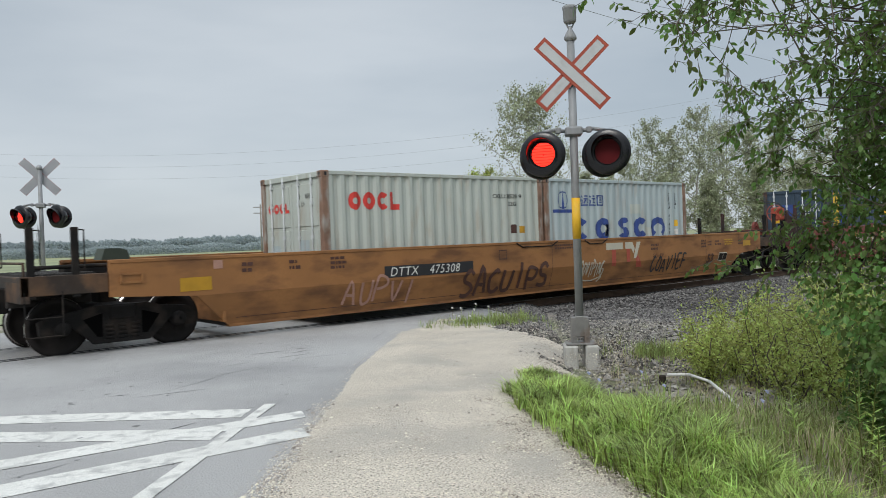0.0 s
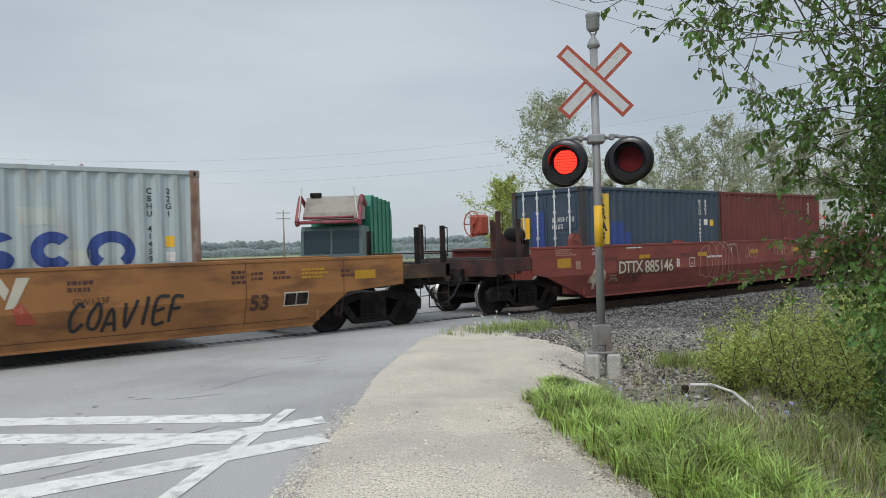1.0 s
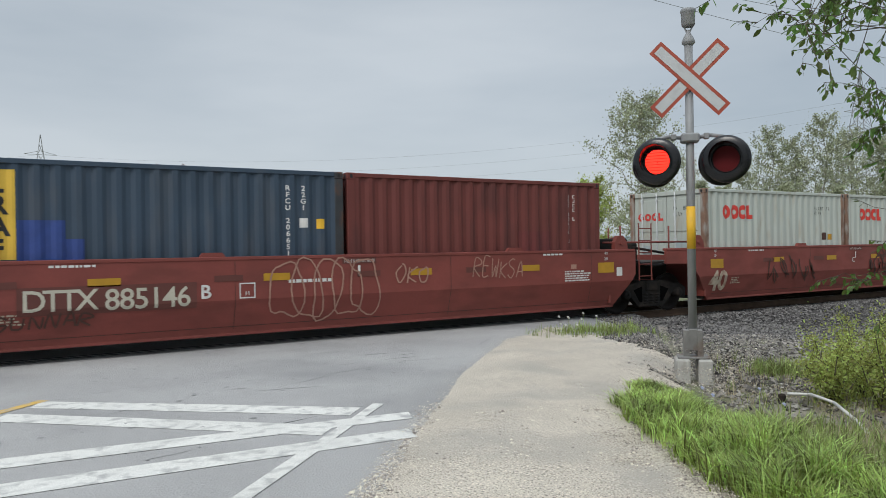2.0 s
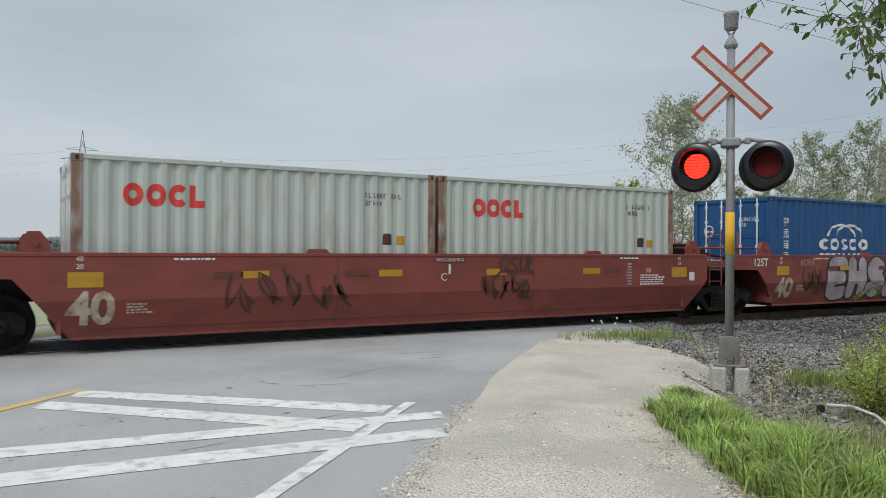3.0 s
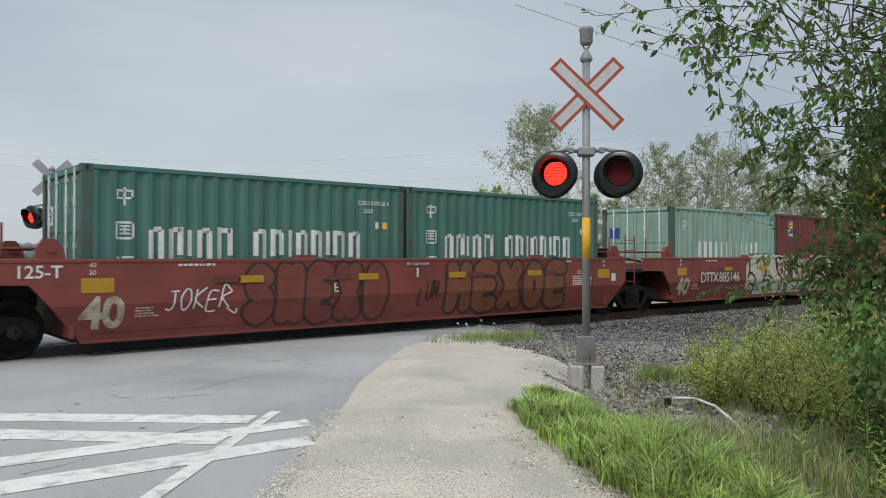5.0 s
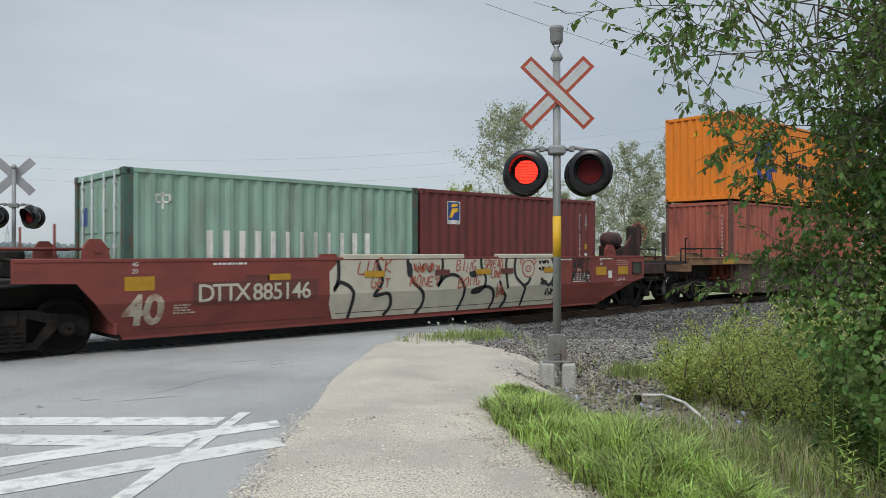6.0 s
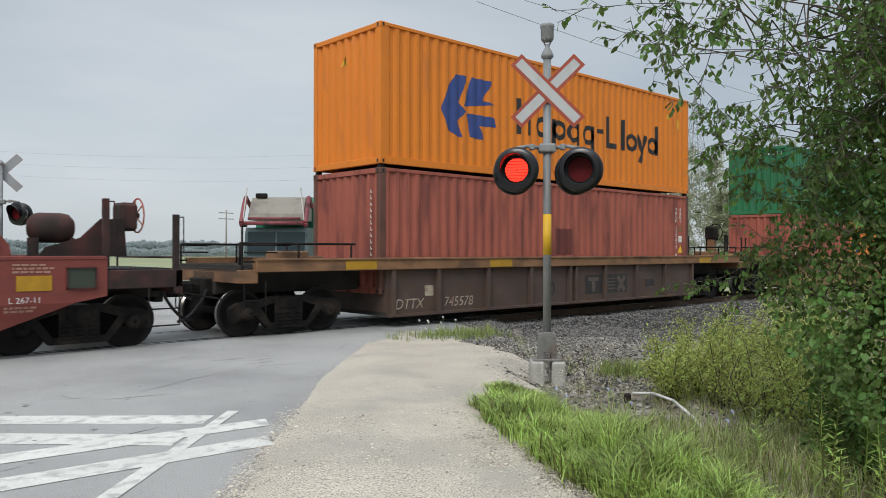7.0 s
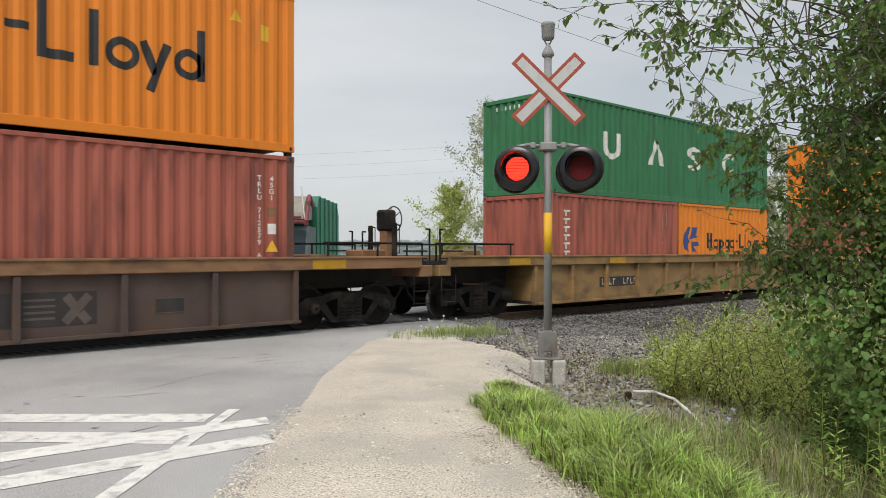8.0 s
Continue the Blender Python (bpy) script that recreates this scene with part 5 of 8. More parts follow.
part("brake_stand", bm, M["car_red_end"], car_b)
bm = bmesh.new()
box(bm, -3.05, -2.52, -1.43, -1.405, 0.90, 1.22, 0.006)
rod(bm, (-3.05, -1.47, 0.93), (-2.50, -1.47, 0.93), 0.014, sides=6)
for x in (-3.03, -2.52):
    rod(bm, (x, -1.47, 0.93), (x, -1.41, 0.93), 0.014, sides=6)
part("step_plate", bm, M["car_red_end"], car_b, "dark steel step plate")
air_tank(car_b, -1.50, -0.4, 1.76, M["bogie"], 0.58, 0.19)
joint_platform(car_b, 13.93, M["car_red"])
car_c = articulated_unit(XC, M["car_red"], "joint", "joint", B_LABEL)
joint_platform(car_c, 13.90, M["car_red"])
car_d = articulated_unit(XD, M["car_red"], "joint", "joint", B_LABEL)
joint_platform(car_d, 13.90, M["car_red"])
car_e = articulated_unit(XE, M["car_red"], "joint", "joint", B_LABEL)
joint_platform(car_e, 13.83, M["car_red"])
car_f = articulated_unit(XF, M["car_red"], "joint", "end", "rust red steel well car half covered in pale sprayed panels")
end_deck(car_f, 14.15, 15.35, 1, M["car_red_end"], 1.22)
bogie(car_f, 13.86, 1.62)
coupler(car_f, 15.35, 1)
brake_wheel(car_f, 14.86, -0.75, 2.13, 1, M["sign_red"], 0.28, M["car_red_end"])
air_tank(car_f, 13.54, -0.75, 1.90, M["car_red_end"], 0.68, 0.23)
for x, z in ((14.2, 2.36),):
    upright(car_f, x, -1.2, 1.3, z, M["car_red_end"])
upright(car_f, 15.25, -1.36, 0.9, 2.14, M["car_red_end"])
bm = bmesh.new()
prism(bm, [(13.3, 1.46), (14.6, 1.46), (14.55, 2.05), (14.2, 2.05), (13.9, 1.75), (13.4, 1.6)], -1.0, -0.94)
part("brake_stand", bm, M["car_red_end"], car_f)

for car, num in ((car_b, "40"), (car_d, "40"), (car_e, "40"), (car_c, "40"), (car_f, "40")):
    lettering(num, 0.66, (-0.06, 0.44), M["paint_worn"], car, bold=0.022, spacing=0.95)
for car, mark_text in ((car_d, "125T"), (car_e, "125-T")):
    lettering(mark_text, 0.26, (-0.93, 1.20), M["paint_white"], car, bold=0.004)
panel(car_b, 1.0, 0.69, 2.45, 0.40, M["paint_patch"], "number_panel")
lettering("DTTX", 0.43, (1.05, 0.75), M["paint_cream"], car_b, spacing=0.76, bold=0.004)
lettering("885146", 0.44, (2.12, 0.73), M["paint_cream"], car_b, spacing=0.93, bold=0.004)
lettering("B", 0.30, (3.50, 0.83), M["paint_white"], car_b, bold=0.006)
lettering("C", 0.2, (6.05, 0.98), M["paint_white"], car_c)
lettering("E", 0.24, (4.28, 0.86), M["paint_white"], car_e)
coat("stencil_frame", bar(4.12, 0.80, 0.26, 0.02) + bar(4.12, 1.03, 0.26, 0.02) + bar(4.12, 0.82, 0.02, 0.21) + bar(4.36, 0.82, 0.02, 0.21), M["paint_white"], car_b, side_depth)
lettering("H", 0.10, (4.21, 0.85), M["paint_white"], car_b)
code_lines(car_b, 4.95, 1.02, 1.0, 1, M["paint_white"], 41, 0.055)
graffiti(car_b, "spray_tag", [bend(l) for l in hand_written("GUNNAR", 0.70, 0.50, 1.3, 0.20)], 0.03, M["paint_dark"], label="dark sprayed tag")
graffiti(car_b, "spray_tag", [blob(4.92 + 0.36 * k, 0.90, 0.27, 0.48, 60 + k) + [blob(4.92 + 0.36 * k, 0.90, 0.27, 0.48, 60 + k)[0]] for k in range(5)] + [bend(l) for l in hand_written("OKO", 6.95, 0.95, 0.75, 0.3)], 0.028, M["paint_ghost"], label="faded pale sprayed outline")
graffiti(car_b, "spray_tag", [bend(l) for l in hand_written("REWKSA", 8.65, 0.98, 1.25, 0.34)], 0.022, M["paint_ghost"], label="pale sprayed tag")
graffiti(car_c, "spray_tag", scribble(2.2, 0.5, 2.2, 0.75, 10, 5) + [bend(l) for l in hand_written("OSUL", 7.35, 1.14, 0.9, 0.28)] + scribble(6.95, 0.60, 1.1, 0.5, 11, 5) + [bend([(7.2, 1.0), (7.5, 1.18), (7.75, 0.9), (8.0, 0.95), (7.8, 0.65), (8.1, 0.62)])], 0.045, M["paint_dark"], label="dark sprayed tags")
coat("emblem", [p for k in range(8) for p in bar(10.59 + 0.03 * abs(k - 3.5) / 3.5, 0.83 + 0.06 * k, 0.15 - 0.04 * abs(k - 3.5) / 3.5, 0.035)], M["paint_grey"], car_c, side_depth, (), (0.78,))


def throw_up(car, word, x, z, w, h, fat, edge, fill_mat, line_mat, label):
    """Sprayed swollen lettering: each letter an outlined, filled shape that overlaps the one before."""
    step = w / len(word)
    for k, ch in enumerate(word):
        lines = [bend([(x + step * k + fat + u / 0.62 * (step * 1.12 - 2 * fat), z + fat + v * (h - 2 * fat)) for u, v in l], 3) for l in HAND[ch]]
        coat("spray_outline", swollen(lines, fat, 0.035), line_mat, car, side_depth, (), (0.78,), label, 0.008 + 0.003 * k)
        coat("spray_fill", swollen(lines, fat - edge, 0.035), fill_mat, car, side_depth, (), (0.78,), label, 0.0095 + 0.003 * k)


throw_up(car_d, "EHSA", 1.95, 0.28, 3.36, 1.18, 0.215, 0.045, M["paint_grey"], M["paint_black"], "grey pink sprayed bubble lettering")
coat("spray_outline", fan(blob(5.57, 0.99, 0.28, 0.34, 211, rough=0.05)), M["paint_black"], car_d, side_depth, (), (0.78,), "round grey sprayed patch with a dark rim", 0.024)
coat("spray_fill", fan(blob(5.57, 0.99, 0.24, 0.30, 211, rough=0.05)), M["paint_grey"], car_d, side_depth, (), (0.78,), "", 0.026)
for line in ([(5.47, 0.83), (5.50, 1.17)], bend([(5.60, 0.84), (5.56, 1.05), (5.64, 1.17), (5.71, 1.0), (5.60, 0.84)])):
    coat("spray_tag", stroke(line, 0.03), M["paint_black"], car_d, side_depth, (), (0.78,), "black sprayed number", 0.029)
# the reflectors were masked while the lettering was sprayed
for car in (car_d, car_e):
    for x in (2.42, 4.82, 7.05, 9.4):
        panel(car, x, 1.07, 0.45, 0.12, M["reflect_yellow"], "reflector", 0.030)
    for x in (1.99, 4.2, 7.6, 9.96):
        panel(car, x, 1.08, 0.46, 0.10, M["paint_patch"], "patch", 0.030)
throw_up(car_d, "FESE", 7.58, 0.47, 1.72, 0.92, 0.145, 0.028, M["paint_mint"], M["paint_black"], "mint green sprayed bubble lettering")
graffiti(car_d, "spray_tag", scribble(1.0, 0.40, 0.9, 0.8, 13, 4) + [bend(l) for l in hand_written("NOR", 6.12, 0.95, 0.45, 0.28) + hand_written("IS", 6.92, 0.82, 0.28, 0.5)] + [bend([(6.1, 0.85), (6.4, 0.7), (6.5, 0.45), (6.62, 0.78), (6.3, 0.72)])], 0.04, M["paint_dark"], label="dark sprayed tags")
graffiti(car_d, "spray_tag", [bend(l) for l in hand_written("WSYNK", 0.85, 1.20, 0.6, 0.15)], 0.022, M["paint_ghost"], label="faded pink sprayed tag")
graffiti(car_d, "spray_tag", [blob(9.55 + 0.45 * k, 0.85, 0.30, 0.5, 320 + k) + [blob(9.55 + 0.45 * k, 0.85, 0.30, 0.5, 320 + k)[0]] for k in range(2)] + [bend(l) for l in hand_written("OKRE", 10.45, 0.98, 0.7, 0.28)], 0.025, M["paint_ghost"], label="thin pale sprayed outline")
graffiti(car_e, "spray_tag", [bend(l) for l in hand_written("JOKER", 1.20, 0.66, 1.12, 0.32)] + [bend([(2.22, 0.66), (2.38, 0.56), (2.40, 0.64)])], 0.027, M["paint_white"], label="white sprayed word")
throw_up(car_e, "SHEXO", 2.48, 0.28, 3.0, 1.16, 0.20, 0.05, M["paint_shade"], M["paint_line"], "dark red sprayed lettering with outlines")
throw_up(car_e, "HEXOE", 6.95, 0.28, 3.75, 1.18, 0.21, 0.06, M["paint_rust"], M["paint_line"], "rust orange sprayed lettering with dark outlines")
graffiti(car_e, "spray_tag", [bend(l) for l in hand_written("LUM", 6.28, 0.60, 0.5, 0.4)], 0.035, M["paint_line"], label="dark sprayed tag")
# the last red well: pale painted stretch with heavy black lines
coat("spray_fill", [[(3.85, 0.30), (10.25, 0.30), (10.42, 0.36), (10.53, 0.48), (10.56, 0.62), (10.52, 0.76), (10.42, 0.88), (10.30, 0.97), (10.30, 1.10), (10.36, 1.25), (10.34, 1.44), (8.5, 1.44), (3.95, 1.44), (3.70, 1.2), (3.72, 0.6)]], M["paint_cream"], car_f, side_depth, [2.5 + 0.5 * k for k in range(16)], (0.78,), "cream sprayed panel", 0.008)
F_LINES = [bend(l) for l in (
    [(5.59, 1.44), (5.61, 1.30), (5.69, 1.09), (5.75, 0.95), (5.95, 0.80), (6.06, 0.64), (6.03, 0.44), (5.90, 0.30)],
    [(6.54, 1.44), (6.56, 1.30), (6.52, 1.02), (6.41, 0.85), (6.61, 1.04), (6.85, 1.09), (7.07, 1.01), (7.20, 0.81), (7.20, 0.59), (7.09, 0.30)],
    [(7.71, 1.44), (7.73, 1.22), (7.85, 1.02), (7.83, 0.83), (7.67, 0.70), (7.44, 0.69), (7.55, 0.76), (7.91, 0.80), (8.11, 0.70), (8.17, 0.49), (8.08, 0.29)],
    [(8.55, 1.44), (8.52, 1.28), (8.55, 0.96), (8.59, 0.73)],
    [(8.31, 0.92), (8.40, 0.72), (8.57, 0.55), (8.52, 0.39), (8.44, 0.31)],
    [(8.85, 1.44), (8.81, 1.24), (8.87, 0.99), (9.12, 0.79), (9.19, 0.69), (9.12, 0.31)],
    [(9.14, 0.79), (9.28, 0.85), (9.37, 0.97)],
    [(10.15, 1.44), (10.25, 1.16), (10.17, 0.89), (10.01, 0.78), (9.74, 0.94)],
    [(10.10, 0.82), (10.32, 0.71), (10.38, 0.57), (10.36, 0.32)],
    [(3.90, 1.42), (3.90, 1.05), (3.80, 0.85), (3.95, 1.00), (4.25, 0.80), (4.20, 0.30)],
    [(4.80, 1.42), (4.95, 1.00), (4.75, 0.72), (5.10, 0.75), (5.20, 0.50), (5.05, 0.30)],
)]
graffiti(car_f, "spray_outline", F_LINES, 0.075, M["paint_black"])
for drop in (blob(5.64, 1.22, 0.07, 0.16, 901), blob(7.56, 0.72, 0.14, 0.06, 902), blob(9.84, 0.84, 0.12, 0.05, 903), blob(7.46, 1.09, 0.13, 0.06, 904)):
    coat("spray_fill", fan(drop), M["paint_black"], car_f, side_depth, (), (0.78,), "black sprayed drop", 0.022)
graffiti(car_f, "spray_tag", hand_written("BING", 6.95, 1.15, 0.62, 0.24) + hand_written("BONG", 7.00, 0.81, 0.70, 0.24), 0.030, M["sign_red"], label="red sprayed words")
graffiti(car_f, "spray_tag", [bend(l) for l in hand_written("SPREAD", 7.80, 1.20, 0.62, 0.18) + hand_written("LOVE", 8.02, 1.00, 0.34, 0.15) + hand_written("MONEY", 5.64, 0.86, 0.85, 0.20) + hand_written("LUCK", 4.35, 1.16, 0.85, 0.26) + hand_written("GET", 4.65, 0.84, 0.5, 0.22)] + scribble(5.75, 1.14, 0.70, 0.22, 21, 6) + scribble(8.2, 0.52, 0.24, 0.34, 27, 2), 0.024, M["sign_red"], label="red sprayed writing")
FACE = [[(9.29 + 0.21 * math.cos(a / 3), 1.18 + 0.20 * math.sin(a / 3)) for a in range(20)], [(9.29 + 0.10 * math.cos(a / 2), 1.18 + 0.07 * math.sin(a / 2)) for a in range(14)], [(9.26, 1.15), (9.26, 1.21)], [(9.32, 1.15), (9.32, 1.21)],
        bend([(9.14, 1.31), (9.08, 1.40), (9.00, 1.36), (9.09, 1.28)]), bend([(9.42, 1.32), (9.50, 1.40), (9.57, 1.36), (9.48, 1.28)])]
graffiti(car_f, "spray_tag", FACE, 0.024, M["sign_red"], label="red sprayed round animal face")
graffiti(car_f, "spray_tag", scribble(9.66, 1.28, 0.40, 0.11, 22, 4) + scribble(9.66, 1.13, 0.42, 0.10, 29, 4) + scribble(9.98, 0.50, 0.28, 0.2, 23, 2) + [bend(l) for l in hand_written("WART", 10.95, 1.14, 0.68, 0.28) + hand_written("MIND", 10.92, 0.82, 0.76, 0.26)], 0.035, M["paint_black"], label="black sprayed tag")
for x, w, mt in ((7.55, 0.45, "reflect_yellow"), (9.85, 0.45, "reflect_yellow"), (4.5, 0.5, "reflect_yellow"), (6.33, 0.42, "paint_patch"), (8.33, 0.42, "paint_patch")):
    panel(car_f, x, 1.08, w, 0.12, M[mt], "reflector", 0.026)
coat("side_seam", bar(3.9, 0.40, 6.5, 0.012), M["paint_dark"], car_f, side_depth, (), (), "", 0.012)
for x, w in ((4.0, 3.2), (8.25, 2.2)):
    bm = bmesh.new()
    box(bm, x, x + w, -CAR - 0.016, -CAR + 0.13, 1.42, 1.53, 0.02)
    part("capped_edge", bm, M["paint_cream"], car_f)
panel(car_f, 1.05, 0.70, 2.40, 0.38, M["paint_patch"], "number_panel", 0.007)
lettering("DTTX", 0.42, (1.12, 0.75), M["paint_cream"], car_f, spacing=0.76, bold=0.004)
lettering("885146", 0.42, (2.12, 0.74), M["paint_cream"], car_f, spacing=0.93, bold=0.004)
panel(car_f, 12.90, 0.97, 0.47, 0.22, M["reflect_yellow"], lift=0.01)
lettering("L 267-11", 0.12, (12.80, 0.80), M["paint_white"], car_f)
bm = bmesh.new()
for x0, x1, z0, z1 in ((13.57, 13.99, 0.98, 1.0), (13.57, 13.99, 1.28, 1.30), (13.57, 13.59, 0.98, 1.30), (13.97, 13.99, 0.98, 1.30)):
    box(bm, x0, x1, -CAR - 0.03, -CAR, z0, z1)
box(bm, 13.59, 13.97, -CAR - 0.012, -CAR, 1.0, 1.28, mat=1)
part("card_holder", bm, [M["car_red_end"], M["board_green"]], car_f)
code_lines(car_f, 12.1, 1.38, 0.9, 1, M["paint_white"], 31)
code_lines(car_f, 12.85, 1.33, 0.55, 3, M["paint_ghost"], 36, 0.03)
code_lines(car_f, 12.75, 0.72, 0.6, 2, M["paint_ghost"], 32, 0.03)
for car, x in ((car_b, 11.2),):
    code_lines(car, -1.2, 1.38, 0.7, 4, M["paint_ghost"], 33, 0.025)
    panel(car, -0.52, 0.92, 0.17, 0.19, M["paint_ghost"], "stencil_plate")


def sill_car(x4, paint, sill, label, ribs, well, ends, trucks, base):
    """A stack car with a heavy top sill and a ribbed dark well."""
    car = thing("stack_car", label, "rail car", "wagons of the train", (x4, TRACK_Y, 0))
    MOVERS.append((car, x4))
    a, b = ends
    for s in (-1, 1):
        bm = bmesh.new()
        y0, y1 = sorted((s * (CAR + 0.02), s * (CAR - 0.14)))
        box(bm, a + 0.3, b - 0.3, y0, y1, 1.17, 1.40, 0.012)
        sl = part("side_sill", bm, sill, car)
        bm = bmesh.new()
        y0, y1 = sorted((s * (CAR + 0.05), s * (CAR - 0.14)))
        box(bm, a + 0.3, b - 0.3, y0, y1, 1.375, 1.415, 0.006)
        part("top_flange", bm, sill, sl)
        bm = bmesh.new()
        y0, y1 = sorted((s * (CAR - 0.10), s * (CAR - 0.14)))
        box(bm, well[0], well[1], y0, y1, 0.21, 1.17)
        y0, y1 = sorted((s * (CAR - 0.01), s * (CAR - 0.14)))
        box(bm, well[0], well[1], y0, y1, 0.20, 0.26, 0.006)
        sd = part("side", bm, paint, car)
        for x in ribs:
            bm = bmesh.new()
            y0, y1 = sorted((s * CAR, s * (CAR - 0.12)))
            box(bm, x - 0.05, x + 0.05, y0, y1, 0.22, 1.17, 0.01)
            part("rib", bm, paint, sd)
    for x in (well[0], well[0] + 3, (well[0] + well[1]) / 2, well[1] - 3.3, well[1] - 0.4):
        bm = bmesh.new()
        box(bm, x, x + 0.4, -1.3, 1.3, 0.22, 0.32)
        part("floor_beam", bm, M["deck"], car)
    for x0, x1 in ((a, well[0]), (well[1], b)):
        bm = bmesh.new()
        box(bm, x0, x1, -1.28, 1.28, 1.18, 1.24)
        box(bm, x0, x1, -0.45, 0.45, 0.75, 1.185, 0.02)
        part("end_deck", bm, M["deck"], car)
    for x in (well[0] + 0.02, well[1] - 0.02):
        bm = bmesh.new()
        box(bm, x - 0.03, x + 0.03, -1.3, 1.3, 0.3, 1.35)
        part("bulkhead", bm, paint, car)
    for d, e in ((-1, a), (1, b)):
        bm = bmesh.new()
        box(bm, *sorted((e, e - d * 0.34)), -1.42, 1.42, 0.98, 1.22, 0.012)
        part("end_beam", bm, sill, car)
        for s in (-1, 1):
            bm = bmesh.new()
            for zz in (0.42, 0.68):
                rod(bm, (e - d * 0.08, s * 1.40, zz), (e - d * 0.5, s * 1.40, zz), 0.013, sides=6)
            for xx in (e - d * 0.08, e - d * 0.5):
                rod(bm, (xx, s * 1.40, 0.4), (xx, s * 1.40, 1.0), 0.013, sides=6)
            part("sill_step", bm, M["bogie"], car)
            bm = bmesh.new()
            tube(bm, [(e - d * 0.05, s * 1.38, 1.2), (e - d * 0.05, s * 1.38, 1.98), (e - d * 0.14, s * 1.38, 1.98)], 0.022)
            part("grab_post", bm, M["bogie"], car)
            for zz in (1.36, 1.52, 1.66):
                bm = bmesh.new()
                rod(bm, (e - d * 0.10, s * 1.36, zz), (e - d * 0.75, s * 1.36, zz), 0.018, sides=6)
                part("grab_iron", bm, M["bogie"], car)
        for k in range(7):
            bm = bmesh.new()
            xx = e - d * (0.1 + 0.24 * k)
            box(bm, xx - 0.03, xx + 0.03, -1.3, 1.3, 1.235, 1.30)
            part("walkway_slat", bm, M["deck"], car)
        for yy in (-1.2, 1.2):
            bm = bmesh.new()
            rod(bm, (e - d * 0.1, yy, 1.68), (e - d * 2.6, yy, 1.68), 0.022)
            for k in range(3):
                rod(bm, (e - d * (0.1 + 1.2 * k), yy, 1.24), (e - d * (0.1 + 1.2 * k), yy, 1.68), 0.022)
            part("hand_rail", bm, M["bogie"], car)
        bm = bmesh.new()
        box(bm, *sorted((e - d * 1.0, e - d * 1.6)), -1.1, -0.5, 1.24, 1.55, 0.03)
        part("equipment_box", bm, sill, car)
        bm = bmesh.new()
        box(bm, *sorted((e - d * 1.8, e - d * 2.4)), -0.4, 0.5, 1.24, 1.45, 0.03)
        part("equipment_box", bm, sill, car)
        coupler(car, e, d)
    for xc in trucks:
        bogie(car, xc, base)
    for x in (a + 2.2, b - 3.0, a + 6.2):
        coat("reflector", bar(x, 1.19, 0.75, 0.17), M["reflect_yellow"], car, lambda x, z: -(CAR + 0.02))
    return car


car_g = sill_car(XG, M["car_brown"], M["sill_brown"], "dark brown steel stack car with an ochre top sill", (0.22, 1.47, 3.0, 4.50, 6.02, 6.28, 7.55, 9.05, 10.55, 12.12), (0.1, 12.22), (-3.2, 15.45), (-2.03, 13.56), 1.72)
brake_wheel(car_g, 15.05, -0.6, 2.20, 1, M["bogie"], 0.28)
bm = bmesh.new()
box(bm, 14.75, 14.92, -0.72, -0.48, 1.24, 2.05, 0.02)
box(bm, 14.5, 14.8, -0.9, -0.3, 1.24, 1.42, 0.02)
part("brake_stand", bm, M["sill_brown"], car_g)
for x, y in ((14.55, -1.25), (15.3, -0.2), (15.35, 0.6)):
    upright(car_g, x, y, 1.2, 2.1, M["bogie"])
panel_y = lambda x, z: -(CAR - 0.10)
coat("name_panel", bar(6.72, 0.42, 0.78, 0.50) + bar(7.60, 0.42, 1.06, 0.50), M["paint_dusk"], car_g, panel_y)
coat("emblem", bar(6.86, 0.76, 0.46, 0.10) + bar(7.02, 0.48, 0.15, 0.28) + [p for k in range(4) for p in bar(7.65, 0.52 + 0.09 * k, 0.42, 0.035)] + stroke([(8.2, 0.46), (8.55, 0.86)], 0.13) + stroke([(8.22, 0.86), (8.34, 0.70)], 0.13) + stroke([(8.42, 0.60), (8.54, 0.46)], 0.13), M["paint_faint"], car_g, panel_y, (), (), "", 0.008)
coat("stencil", text_polys("40", 0.46, 5.02, 0.46, bold=0.018), M["paint_dusk"], car_g, panel_y)
coat("patch", bar(9.57, 0.52, 0.46, 0.25), M["paint_dusk"], car_g, panel_y)
coat("stencil_frame", bar(9.57, 0.52, 0.46, 0.015) + bar(9.57, 0.755, 0.46, 0.015), M["paint_faint"], car_g, panel_y, (), (), "", 0.008)
coat("patch", bar(1.12, 0.60, 0.25, 0.22), M["paint_worn"], car_g, panel_y)
coat("stencil", text_polys("DTTX", 0.30, 0.30, 0.35, shear=0.2, spacing=0.95), M["paint_worn"], car_g, panel_y)
coat("stencil", text_polys("745578", 0.30, 1.66, 0.35, shear=0.2), M["paint_worn"], car_g, panel_y)
car_h = sill_car(XH, M["car_ochre"], M["car_ochre"], "ochre steel stack car with a ribbed well", (-0.85, 0.6, 2.1, 3.6, 5.1, 6.6, 8.1, 9.6, 11.1, 13.0), (-0.9, 13.1), (-4.05, 16.2), (-2.5, 14.7), 1.72)
coat("number_panel", bar(1.85, 0.56, 1.95, 0.26), M["paint_dusk"], car_h, panel_y)
for x, n in ((1.95, 4), (2.95, 5)):
    coat("letter_bar", [p for k in range(n) for p in bar(x + 0.17 * k, 0.60, 0.04, 0.18) + bar(x + 0.17 * k + 0.04, 0.60 + 0.13 * (k % 2), 0.07, 0.045)], M["paint_worn"], car_h, panel_y, (), (), "", 0.008)
